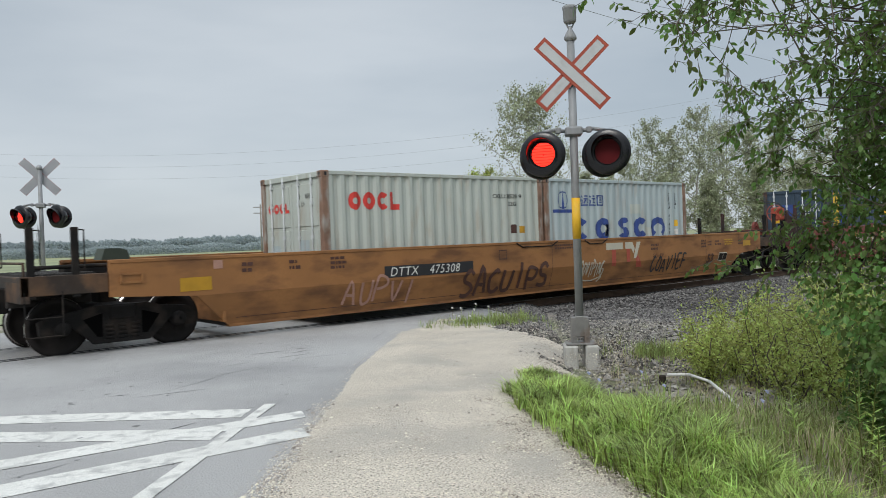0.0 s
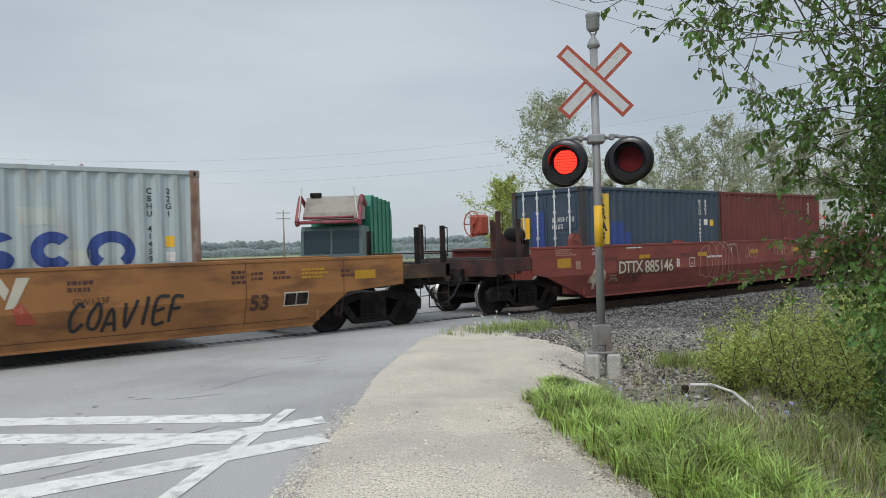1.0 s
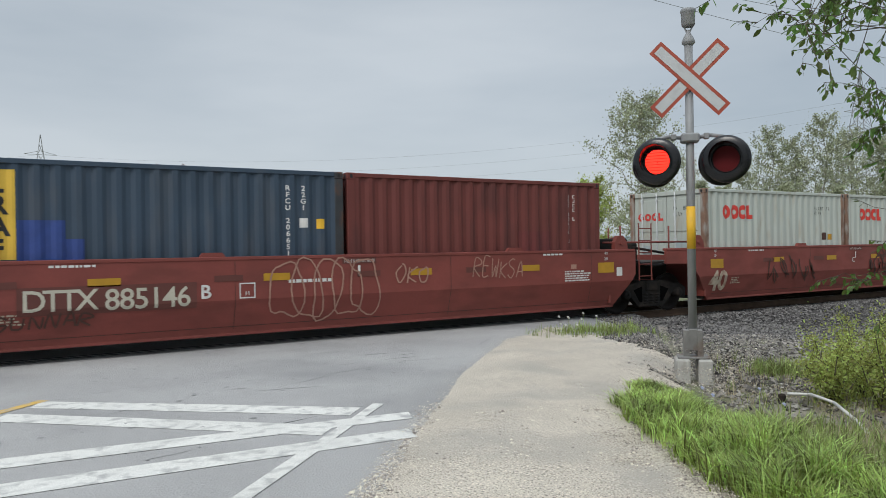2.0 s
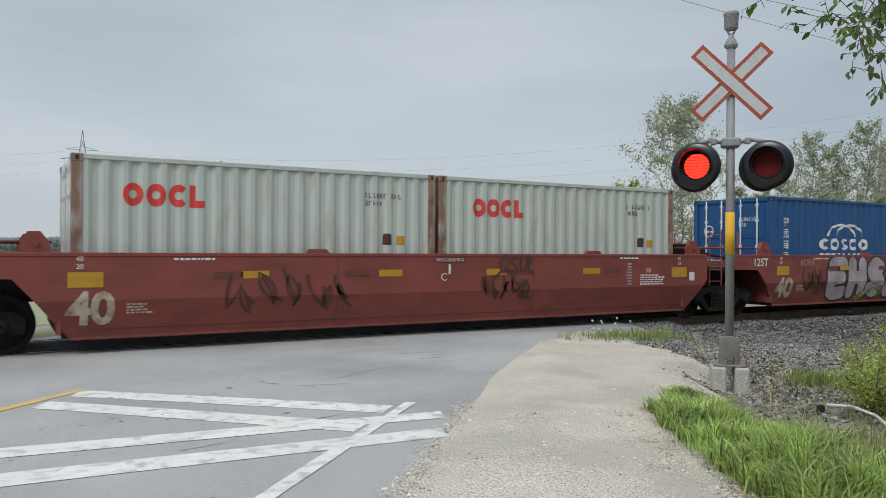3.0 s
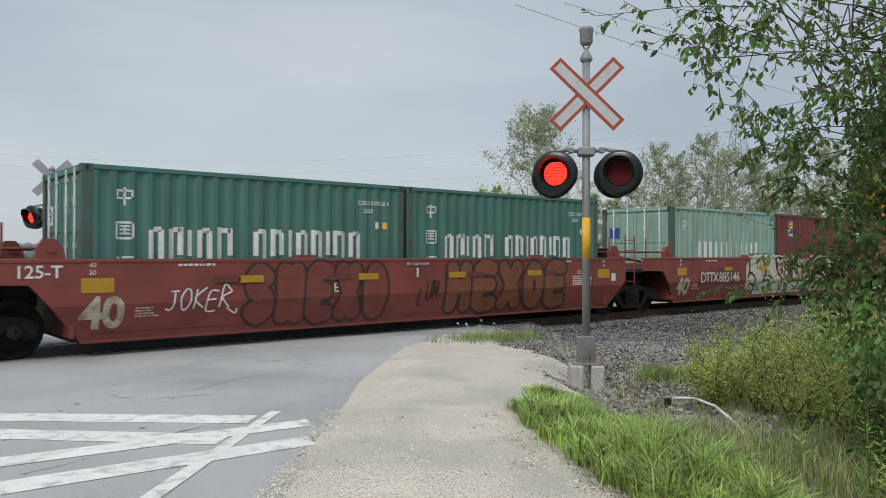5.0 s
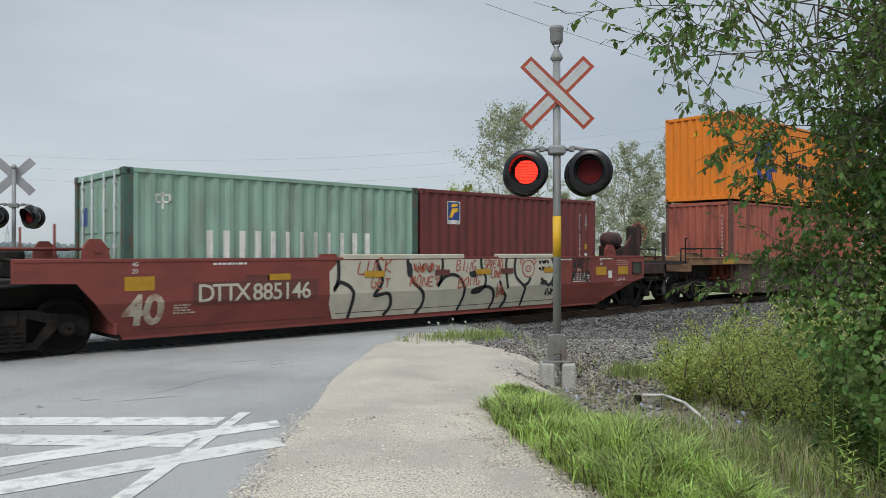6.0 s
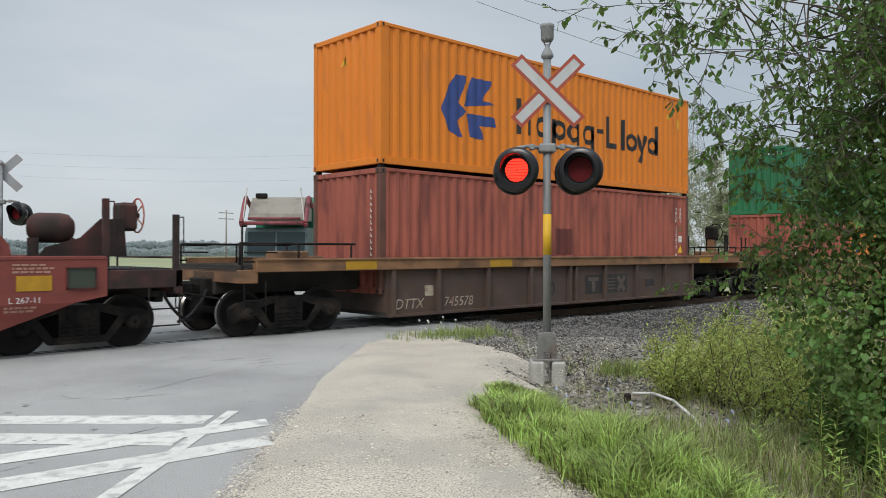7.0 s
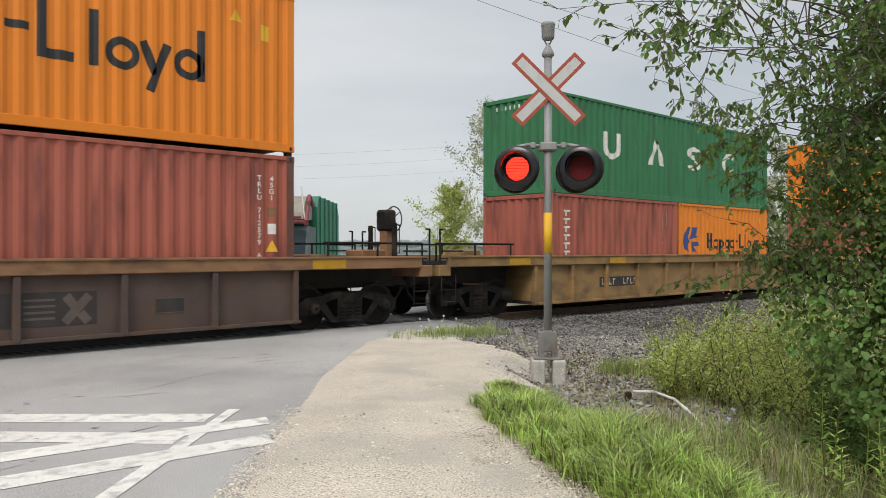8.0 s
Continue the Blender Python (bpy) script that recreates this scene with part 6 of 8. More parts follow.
car_j = sill_car(XJ, M["car_brown"], M["sill_brown"], "brown steel stack car", (0.3, 3.2, 6.1, 9.2, 12.2), (0.1, 12.5), (-3.2, 15.4), (-2.0, 13.6), 1.72)

# ---------------------------------------------------------------- the containers they carry
BASE = 0.325
GAP20 = 6.132
L20, L40 = 6.058, 12.192


def load(label, x4, dx, length, height, z, paint, trim, doors):
    c, mark, end_mark = container(label, length, height, PAINT[paint], PAINT[trim], doors, (x4 + dx, TRACK_Y, z))
    MOVERS.append((c, x4 + dx))
    if z > 2:
        for x in (0.09, length - 0.09):
            for y in (-HALF + 0.09, HALF - 0.09):
                bm = bmesh.new()
                box(bm, x - 0.06, x + 0.06, y - 0.05, y + 0.05, -0.081 if z > 3.2 else -0.012, 0.004, 0.006)
                part("twist_lock", bm, M["bogie"], c)
    return c, mark, end_mark


def oocl(x4, dx, doors=True, logo=0.75):
    c, mark, end = load("pale grey-white corrugated container with a red word mark", x4, dx, L20, 2.591, BASE, "oocl", "rust_post", doors)
    mark("word_mark", word_shapes(logo, 1.85, 0.35, "oocl", 0.11, 1.2), M["paint_red"], "red word mark")
    if x4 == XA:
        code(mark, "OOLU 285201 9", 4.45, 2.10, M["paint_black"], 0.13, False)
        code(mark, "22G1", 4.93, 1.93, M["paint_black"], 0.13, False)
    else:
        small_codes(mark, 4.66, 2.12, M["paint_black"], 2, 10, 0.075, seed=int(dx + x4))
    mark("code_plate", bar(5.0, 1.30, 0.16, 0.18) + bar(5.02, 1.48, 0.12, 0.02), M["paint_dark"])
    mark("warning_plate", bar(5.28, 1.30, 0.14, 0.16), M["reflect_yellow"])
    if doors:
        end("word_mark", word_shapes(-0.95, 1.85, 0.2, "oocl", 0.06), M["paint_red"])
        small_codes(end, 0.25, 2.1, M["paint_black"], 2, 8, 0.08, seed=3)
        end("plate", bar(-0.8, 0.9, 0.3, 0.3) + bar(0.3, 1.0, 0.35, 0.3), PAINT["cosco_white"])
    return c


oocl(XA, 0.0, logo=0.6)
oocl(XC, 0.0, logo=0.7)
oocl(XC, GAP20, doors=True, logo=0.74)

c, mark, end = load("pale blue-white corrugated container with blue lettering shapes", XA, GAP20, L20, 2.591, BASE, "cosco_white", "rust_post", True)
mark("word_mark", word_shapes(1.04, 1.06, 0.56, "c", 0.17) + word_shapes(1.93, 1.06, 0.56, "o", 0.17) + word_shapes(2.85, 1.06, 0.56, "s", 0.18, 0.5) + word_shapes(3.55, 1.06, 0.56, "c", 0.17) + ring(4.66, 1.31, 0.36, 0.31, 0.17, -52, 232), M["paint_blue"], "blue word mark")
mark("name_shapes", [p for k in range(4) for p in glyph_block(1.08 + 0.31 * k, 1.93, 0.27, (0, 2, 4, 1)[k])], M["paint_blue"])
mark("emblem", ring(0.68, 2.07, 0.20, 0.21, 0.025) + [[(0.65, 1.85), (0.71, 1.85), (0.68, 2.32)]] + bar(0.33, 1.76, 0.70, 0.08), M["paint_blue"])
code(mark, "CBHU 414598", 5.25, 2.20, M["paint_black"], 0.13)
code(mark, "22G1", 5.55, 2.20, M["paint_black"], 0.13)
mark("code_plate", bar(5.49, 1.12, 0.14, 0.15), M["paint_white"])
mark("warning_plate", bar(5.49, 1.35, 0.13, 0.18), M["tape_yellow"])
mark("repair_patch", bar(3.4, 1.72, 0.5, 0.25) + bar(2.3, 1.15, 0.22, 0.3) + bar(4.05, 1.08, 0.3, 0.26), PAINT["oocl"])

c, mark, end = load("dark navy corrugated container with a yellow label strip", XB, 0.0, L20, 2.591, BASE, "navy", "navy_post", True)
mark("label_strip", bar(0.60, 1.16, 0.42, 1.27), surface("label_yellow", (0.62, 0.40, 0.05), 0.5, vary=0.1, bump=0.02))
for k, ch in enumerate("FARL"):
    ob = mark("letter", text_polys(ch, 0.36, 0.70, 1.20 + 0.305 * k, bold=0.012), M["paint_black"])
    ob.location.y = -0.004
mark("repair_patch", bar(1.03, 1.10, 0.62, 0.62) + bar(1.65, 1.10, 0.25, 0.35), M["paint_blue"], "blue repaint patch")
code(mark, "RFCU 206651", 5.04, 2.25, M["paint_white"], 0.12)
code(mark, "22G1", 5.32, 2.25, M["paint_white"], 0.12)
mark("code_plate", bar(5.25, 1.62, 0.14, 0.16), M["paint_white"])
mark("warning_plate", bar(5.56, 1.60, 0.13, 0.17), M["tape_yellow"])
end("label_plate", bar(-0.92, 1.35, 0.32, 0.55), M["tape_yellow"])
end("door_patch", bar(-0.50, 1.0, 0.42, 1.05), M["paint_blue"])
small_codes(end, 0.2, 1.75, M["paint_white"], 2, 8, 0.10, seed=2)

c, mark, end = load("dark maroon corrugated container with plain sides", XB, GAP20, L20, 2.591, BASE, "maroon", "maroon", True)
small_codes(mark, 5.15, 2.25, M["paint_white"], 2, 11, 0.07, True, 8)
mark("repair_patch", bar(3.8, 0.9, 0.9, 0.65), PAINT["florens"])

for dx, far in ((0.0, False), (GAP20, True)):
    c, mark, end = load("deep blue corrugated container with white arcs and shapes", XD, dx, L20, 2.591, BASE, "blue", "blue", True)
    mark("name_shapes", [p for k in range(4) for p in glyph_block(0.48, 1.87 - 0.29 * k, 0.22, (0, 2, 3, 4)[k])], M["paint_white"])
    mark("word_mark", word_shapes(1.98, 1.27, 0.31, "cosco", 0.09, 2.1) + ring(2.90, 1.64, 0.61, 0.33, 0.06, 0, 180) + ring(3.27, 1.64, 0.60, 0.33, 0.06, 0, 101) + ring(3.27, 1.64, 0.60, 0.33, 0.06, 115, 180), M["paint_white"], "white arcs over a word mark")
    mark("word_mark", [p for k in range(9) for p in bar(2.0 + 0.235 * k, 0.99, 0.15, 0.2)], M["paint_white"])
    code(mark, "CSNU 212612" if far else "CSNU 195242", 5.36, 2.20, M["paint_white"], 0.12)
    code(mark, "22G1", 5.60, 2.20, M["paint_white"], 0.12)
    mark("warning_plate", bar(5.54, 1.50, 0.12, 0.16), M["tape_yellow"])
    mark("code_plate", bar(5.54, 1.20, 0.12, 0.12), M["paint_white"])
    small_codes(end, 0.25, 2.0, M["paint_white"], 2, 7, 0.08, seed=6)
    end("emblem", ring(-0.72, 1.75, 0.16, 0.16, 0.03) + bar(-0.86, 1.72, 0.3, 0.05) + bar(-0.9, 0.95, 0.32, 0.08) + bar(0.2, 0.95, 0.28, 0.08), M["paint_white"])

for dx in (0.0, GAP20):
    c, mark, end = load("sea green corrugated container with worn white lettering shapes", XE, dx, L20, 2.591, BASE, "green", "green_post", True)
    mark("name_shapes", glyph_block(0.50, 1.98, 0.28, 0) + glyph_block(0.50, 1.45, 0.28, 1) + glyph_block(0.50, 0.92, 0.28, 3), M["paint_white"])
    letters = []
    rnd = random.Random(4)
    u = 1.0
    for k, w in enumerate((0.26, 0.24, 0.10, 0.28, 0.30, 0, 0.26, 0.28, 0.10, 0.24, 0.24, 0.1, 0.28, 0.28)):
        if w == 0:
            u += 0.30
            continue
        for f in (0, 0.62):
            if w > 0.12 or f == 0:
                z0 = 1.10 + rnd.uniform(0, 0.12)
                letters += bar(u + f * w, z0, 0.085, 1.68 - z0 + rnd.uniform(-0.08, 0))
        if w > 0.12:
            letters += bar(u + 0.08, 1.58, w * 0.5, 0.08)
        u += w + 0.065
    mark("word_mark", letters, M["paint_white"], "worn white word mark")
    code(mark, "CSLU 102012 6", 4.98, 2.18, M["paint_white"], 0.11, False)
    code(mark, "22G1", 5.08, 2.03, M["paint_white"], 0.11, False)
    mark("code_plate", bar(5.36, 1.72, 0.09, 0.13), M["paint_white"])
    mark("warning_plate", bar(5.55, 1.72, 0.09, 0.13), M["tape_yellow"])
    end("emblem", bar(-0.95, 1.7, 0.36, 0.32), M["paint_white"])
    ob = end("emblem_shape", ring(-0.77, 1.86, 0.11, 0.10, 0.03) + bar(-0.9, 1.84, 0.22, 0.03), M["paint_blue"])
    ob.location.x = -0.004
    small_codes(end, 0.15, 2.05, M["paint_white"], 2, 8, 0.09, seed=5)

c, mark, end = load("pale green corrugated container with faded white shapes", XF, 0.0, L20, 2.591, BASE, "pale_green", "green_post", True)
mark("word_mark", [p for k in range(12) for p in bar(1.4 + 0.3 * k, 1.0, 0.10, 0.62)], M["paint_white"])
mark("name_shapes", glyph_block(0.5, 1.95, 0.28, 0), M["paint_white"])
end("emblem", bar(-0.95, 1.7, 0.36, 0.32), M["paint_blue"])
mark("warning_plate", bar(5.4, 0.95, 0.14, 0.2), M["reflect_yellow"])
c, mark, end = load("dark red corrugated container with a small square sign", XF, GAP20, L20, 2.591, BASE, "florens", "florens", False)
mark("sign_plate", bar(0.76, 1.86, 0.42, 0.50), M["paint_white"], "square sign with a blue field")
ob = mark("sign_field", bar(0.785, 1.95, 0.37, 0.39), M["paint_blue"])
ob.location.y = -0.004
ob = mark("sign_shape", [[(0.84, 2.0), (0.92, 2.0), (0.97, 2.11), (1.10, 2.14), (1.12, 2.22), (0.93, 2.20)], [(0.90, 2.23), (1.1, 2.26), (1.12, 2.31), (0.92, 2.30)]], M["tape_yellow"])
ob.location.y = -0.008
code(mark, "FCIU 589617", 5.40, 2.15, M["paint_white"], 0.115)
code(mark, "22G1", 5.66, 2.15, M["paint_white"], 0.115)
mark("warning_plate", bar(5.61, 1.32, 0.10, 0.14), M["reflect_yellow"])
mark("code_plate", bar(5.61, 1.12, 0.10, 0.10), M["paint_white"])

# brown-red box with an orange one on top
LOW, UP = 0.665, 3.335
c, mark, end = load("faded brown-red corrugated long container", XG, 0.0, L40, 2.591, LOW, "brown_red", "brown_post", False)
code(mark, "TRLU 712579 6", 11.48, 2.12, M["paint_white"], 0.125)
code(mark, "45G1", 11.73, 2.12, M["paint_white"], 0.125)
mark("warning_plate", [[(11.62, 0.84), (11.86, 0.84), (11.74, 1.05)]], M["tape_yellow"])
mark("repair_patch", bar(5.66, 0.80, 0.72, 0.66), PAINT["maroon"])
mark("code_plate", bar(11.66, 1.16, 0.15, 0.19), M["paint_white"])
mark("repair_patch", bar(11.66, 1.48, 0.15, 0.16), M["sill_brown"])
tagged(end("code_bars", [p for k in range(11) for p in bar(0.86, 0.78 + 0.13 * k, 0.05, 0.035) + bar(0.86, 0.78 + 0.13 * k, 0.018, 0.085)], M["paint_white"]), kind="stuff")


def arrow_emblem(mark, x, z, s, material):
    w = 1.28
    mark("emblem", [[(x + (a - x) * w, b) for a, b in p] for p in [[(x, z + 0.42 * s), (x + 0.10 * s, z + 0.10 * s), (x + 0.26 * s, z), (x + 0.36 * s, z), (x + 0.28 * s, z + 0.25 * s), (x + 0.42 * s, z + 0.42 * s), (x + 0.30 * s, z + 0.55 * s), (x + 0.44 * s, z + s), (x + 0.24 * s, z + s), (x + 0.10 * s, z + 0.75 * s)],
                    [(x + 0.50 * s, z + 0.02 * s), (x + 0.66 * s, z), (x + 0.76 * s, z), (x + 0.66 * s, z + 0.22 * s), (x + 0.98 * s, z + 0.24 * s), (x + 0.96 * s, z + 0.40 * s), (x + 0.45 * s, z + 0.40 * s)],
                    [(x + 0.38 * s, z + 0.50 * s), (x + 0.98 * s, z + 0.62 * s), (x + 0.72 * s, z + 0.66 * s), (x + 0.92 * s, z + s), (x + 0.52 * s, z + s)]]], material, "blue arrow-shaped emblem")


def orange_word(mark, x, z, h, width):
    mark("word_mark", word_shapes(x, z, h, "ngpgg-lieyq", h * 0.17, width), M["paint_black"], "black word mark")


c, mark, end = load("bright orange corrugated long container with a blue emblem", XG, 0.0, L40, 2.896, UP, "orange", "orange", False)
arrow_emblem(mark, 1.72, 0.77, 1.38, M["paint_blue"])
orange_word(mark, 4.2, 1.04, 0.86, 6.25)
mark("warning_plate", [[(10.9, 2.2), (11.15, 2.2), (11.02, 2.42)]], M["tape_yellow"])
mark("warning_plate", bar(11.5, 1.95, 0.18, 0.28), M["tape_yellow"])
end("warning_plate", [[(-0.2, 2.2), (0.05, 2.2), (-0.02, 2.4)]], M["tape_yellow"])
c, mark, end = load("brown-red corrugated container with white stencilled shapes", XH, 0.0, L20, 2.591, 0.40, "brown_red", "brown_red", False)
mark("word_mark", [p for k in range(6) for p in bar(0.46, 2.13 - 0.21 * k, 0.26, 0.05) + bar(0.55, 2.02 - 0.21 * k, 0.08, 0.11)], M["paint_white"])
small_codes(mark, 5.2, 2.2, M["paint_white"], 2, 10, 0.08, True, 3)
c, mark, end = load("orange corrugated short container with a blue emblem", XH, GAP20, L20, 2.591, 0.40, "orange", "orange", False)
arrow_emblem(mark, 0.27, 1.10, 0.76, M["paint_blue"])
orange_word(mark, 1.75, 1.2, 0.50, 3.75)
mark("warning_plate", bar(5.4, 2.1, 0.15, 0.2), M["tape_yellow"])
c, mark, end = load("leaf green corrugated long container with white letter shapes", XH, 0.0, L40, 2.591, 3.0, "uasc", "uasc", False)
mark("word_mark", ring(2.61, 1.38, 0.40, 0.34, 0.16, 180, 360) + bar(2.21, 1.38, 0.16, 0.40) + bar(2.85, 1.38, 0.16, 0.40) + word_shapes(4.42, 1.04, 0.74, "a", 0.17, 0.9) + word_shapes(6.65, 1.04, 0.74, "s", 0.17, 0.8) + word_shapes(8.9, 1.04, 0.74, "c", 0.17, 0.85), M["paint_white"], "white word mark")
tagged(end("code_bars", [p for k in range(11) for p in bar(-0.75 + 0.16 * k, 2.28, 0.05, 0.10)], M["paint_white"]), kind="stuff")
c, mark, end = load("orange corrugated long container", XJ, 0.0, L40, 2.896, UP, "orange", "orange", False)
c, mark, end = load("brown-red corrugated long container", XJ, 0.0, L40, 2.591, LOW, "brown_red", "brown_red", False)

# ---------------------------------------------------------------- crossing signals
BLADES = []


def lamp_unit(sig, x, y, z, face, closed_in, aim=0.0):
    """One flashing lamp: round black background, hood, added louvres in front of an always-lit panel. face: -1 towards
    -y, 1 towards +y.
    """
    rz = (0 if face < 0 else 180) + aim
    m = pose(x, y, z, 0, 0, rz)
    bm = bmesh.new()
    lathe(bm, [(0.175, -0.012), (0.29, -0.012), (0.302, 0.0), (0.302, 0.03), (0.27, 0.05), (0.180, 0.05)], 40, pose(0, 0, 0, 90))
    lathe(bm, [(0.180, -0.05), (0.185, -0.12), (0.14, -0.2), (0.06, -0.23), (0.01, -0.23)], 28, pose(0, 0, 0, 90))
    bmesh.ops.recalc_face_normals(bm, faces=bm.faces[:])
    lamp = part("lamp", bm, M["hood"], sig)
    lamp.matrix_basis = m
    # hood: an open visor, long above and short below
    bm = bmesh.new()
    n = 28
    a_in, b_in = [], []
    for k in range(n + 1):
        a = radians(-35 + 250 * k / n)
        u = (math.sin(a) + 0.6) / 1.6
        reach = 0.05 + 0.17 * max(0, u)
        a_in.append((0.188 * math.cos(a), -0.005, 0.188 * math.sin(a)))
        b_in.append((0.198 * math.cos(a), -0.012 - reach, 0.198 * math.sin(a)))
    for rad in (0.0, 0.006):
        va = [bm.verts.new((p[0] * (1 + rad * 5), p[1], p[2] * (1 + rad * 5))) for p in a_in]
        vb = [bm.verts.new((p[0] * (1 + rad * 5), p[1], p[2] * (1 + rad * 5))) for p in b_in]
        for k in range(n):
            bm.faces.new((va[k], va[k + 1], vb[k + 1], vb[k])).smooth = True
    part("visor", bm, M["hood"], lamp)
    bm = bmesh.new()
    lathe(bm, [(0.01, 0.0), (0.158, 0.0), (0.160, -0.02), (0.01, -0.02)], 32, pose(0, 0.03, 0, 90))
    bmesh.ops.recalc_face_normals(bm, faces=bm.faces[:])
    part("lit_panel", bm, M["lamp_lit"], lamp, "glowing red signal panel")
    bm = bmesh.new()
    lathe(bm, [(0.164, -0.02), (0.177, -0.02), (0.177, 0.035), (0.164, 0.035)], 32, pose(0, 0, 0, 90))
    bmesh.ops.recalc_face_normals(bm, faces=bm.faces[:])
    part("lens_ring", bm, M["hood"], lamp)
    # louvres are added: covering the always-lit panel makes the lamp flash
    rows = 9
    hgt = 0.34 / rows
    for k in range(rows):
        zc = -0.17 + hgt * (k + 0.5)
        half = math.sqrt(max(0.0009, 0.176 ** 2 - max(0, abs(zc) - hgt / 2) ** 2))
        bm = bmesh.new()
        box(bm, -half, half, -0.0005, 0.0005, -hgt / 2 - 0.0008, hgt / 2 + 0.0008)
        bl = part("louvre", bm, M["lamp_red"], lamp, "added louvre in the dark red of the unlit lens" if k == 0 else "")
        home = pose(0, -0.004, zc)
        bl.matrix_basis = home
        BLADES.append((bl, closed_in, home))
    return lamp


def crossbuck(sig, z, y, face):
    for a in (45, -45):
        bm = bmesh.new()
        m = pose(0, y, z, 0, a, 0)
        off = face * (0.010 if a > 0 else 0.0)
        box(bm, -0.60, 0.60, -0.004 + off, 0.004 + off, -0.105, 0.105, m=m)
        board = part("board", bm, [M["sign_red"]], sig)
        bm = bmesh.new()
        box(bm, -0.555, 0.555, *sorted((off + face * 0.004, off + face * 0.0065)), -0.062, 0.062, m=m)
        part("white_field", bm, M["sign_white"], board, "white reflective field")
        bm = bmesh.new()
        box(bm, -0.595, 0.595, *sorted((off - face * 0.004, off - face * 0.006)), -0.10, 0.10, m=m)
        part("board_back", bm, M["sign_back"], board, "bare grey metal back")
    bm = bmesh.new()
    box(bm, -0.0622, 0.0622, *sorted((face * 0.0145, face * 0.0175)), -0.0622, 0.0622, m=pose(0, y, z, 0, 45, 0))
    part("centre_field", bm, M["sign_white"], sig)


def signal(at, rz, z0, full, label, tape, cap=0.0):
    sig = thing("crossing_signal", label, "crossing signal", "crossing signals", at)
    sig.rotation_euler = (0, 0, radians(rz))
    # mast
    bm = bmesh.new()
    rod(bm, (0, 0, 0.30), (0, 0, 4.19 - cap), 0.055, 0.052, 20)
    part("mast", bm, M["galvanised"], sig)
    if tape:
        bm = bmesh.new()
        for r, a, b in ((0.0575, 1.48, 2.03),):
            rod(bm, (0, 0, a), (0, 0, b), r, sides=20)
        part("yellow_band", bm, M["tape_yellow"], sig, "yellow reflective tape")
    bm = bmesh.new()
    for s in (-1, 1):
        prism(bm, [(s * 0.05, 0.36), (s * 0.115, 0.36), (s * 0.125, 0.02), (s * 0.05, 0.02)], -0.09, 0.09)
    box(bm, -0.06, 0.06, -0.075, 0.075, 0.10, 0.38, 0.01)
    box(bm, -0.20, 0.20, -0.16, 0.16, 0.0, 0.025, 0.006)
    for x in (-0.085, 0.085):
        for z in (0.10, 0.32):
            rod(bm, (x, -0.11, z), (x, -0.08, z), 0.018, sides=6)
    part("mast_base", bm, M["galvanised_worn"], sig).matrix_basis = pose(0, 0, 0.06)
    bm = bmesh.new()
    for s in (-1, 1):
        box(bm, *sorted((s * 0.05, s * 0.225)), -0.21, 0.21, -0.62, -0.002, 0.02)
    part("footing", bm, M["concrete"], sig, "split concrete footing").matrix_basis = pose(0, 0, 0.06)
    # cap: narrow neck, two straps and a round hood
    bm = bmesh.new()
    lathe(bm, [(0.056, 4.16), (0.085, 4.19), (0.085, 4.215), (0.06, 4.27), (0.03, 4.32), (0.02, 4.36)], 20)
    for s in (-1, 1):
        tube(bm, [(s * 0.012, 0, 4.32), (s * 0.05, 0, 4.40), (s * 0.055, 0, 4.46)], 0.012)
    lathe(bm, [(0.01, 4.39), (0.07, 4.405), (0.086, 4.43), (0.09, 4.58), (0.097, 4.59), (0.097, 4.62), (0.085, 4.635), (0.01, 4.64)], 24)
    bmesh.ops.recalc_face_normals(bm, faces=bm.faces[:])
    if cap:
        bm.free()
        bm = bmesh.new()
        lathe(bm, [(0.052, 4.20), (0.075, 4.22), (0.075, 4.26), (0.05, 4.30), (0.01, 4.33)], 16)
    part("mast_cap" if cap else "bell", bm, M["galvanised"], sig).matrix_basis = pose(0, 0, -cap - 0.03)
    crossbuck(sig, 3.685, -0.075, -1)
    # junction box and cross arm
    bm = bmesh.new()
    box(bm, -0.115, 0.115, -0.10, 0.10, 2.86, 2.98, 0.02)
    part("junction_box", bm, M["galvanised"], sig)
    for s in (-1, 1):
        bm = bmesh.new()
        tube(bm, [(s * 0.11, 0, 2.93), (s * 0.26, -0.01, 2.95), (s * 0.42, -0.02, 2.92), (s * 0.43, 0.05, 2.82)], 0.026, 8)
        box(bm, *sorted((s * 0.17, s * 0.24)), -0.045, 0.035, 2.90, 2.98, 0.01)
        part("lamp_arm", bm, M["galvanised"], sig)
    for s in (-1, 1):
        closed = 1 if s * full < 0 else 0
        lamp_unit(sig, s * 0.425, -0.16, 2.615, -1, closed, -14)
        lamp_unit(sig, s * 0.425, 0.30, 2.615, 1, closed, -42 if cap else 14)
    return sig


signal((8.06, 6.63, 0.02), -45, 0, 1, "grey steel railway crossing signal with crossbuck and red lamps", True)
signal((5.02, 22.22, -0.11), 158, 0, -1, "grey steel railway crossing signal seen from behind", False, 0.30)

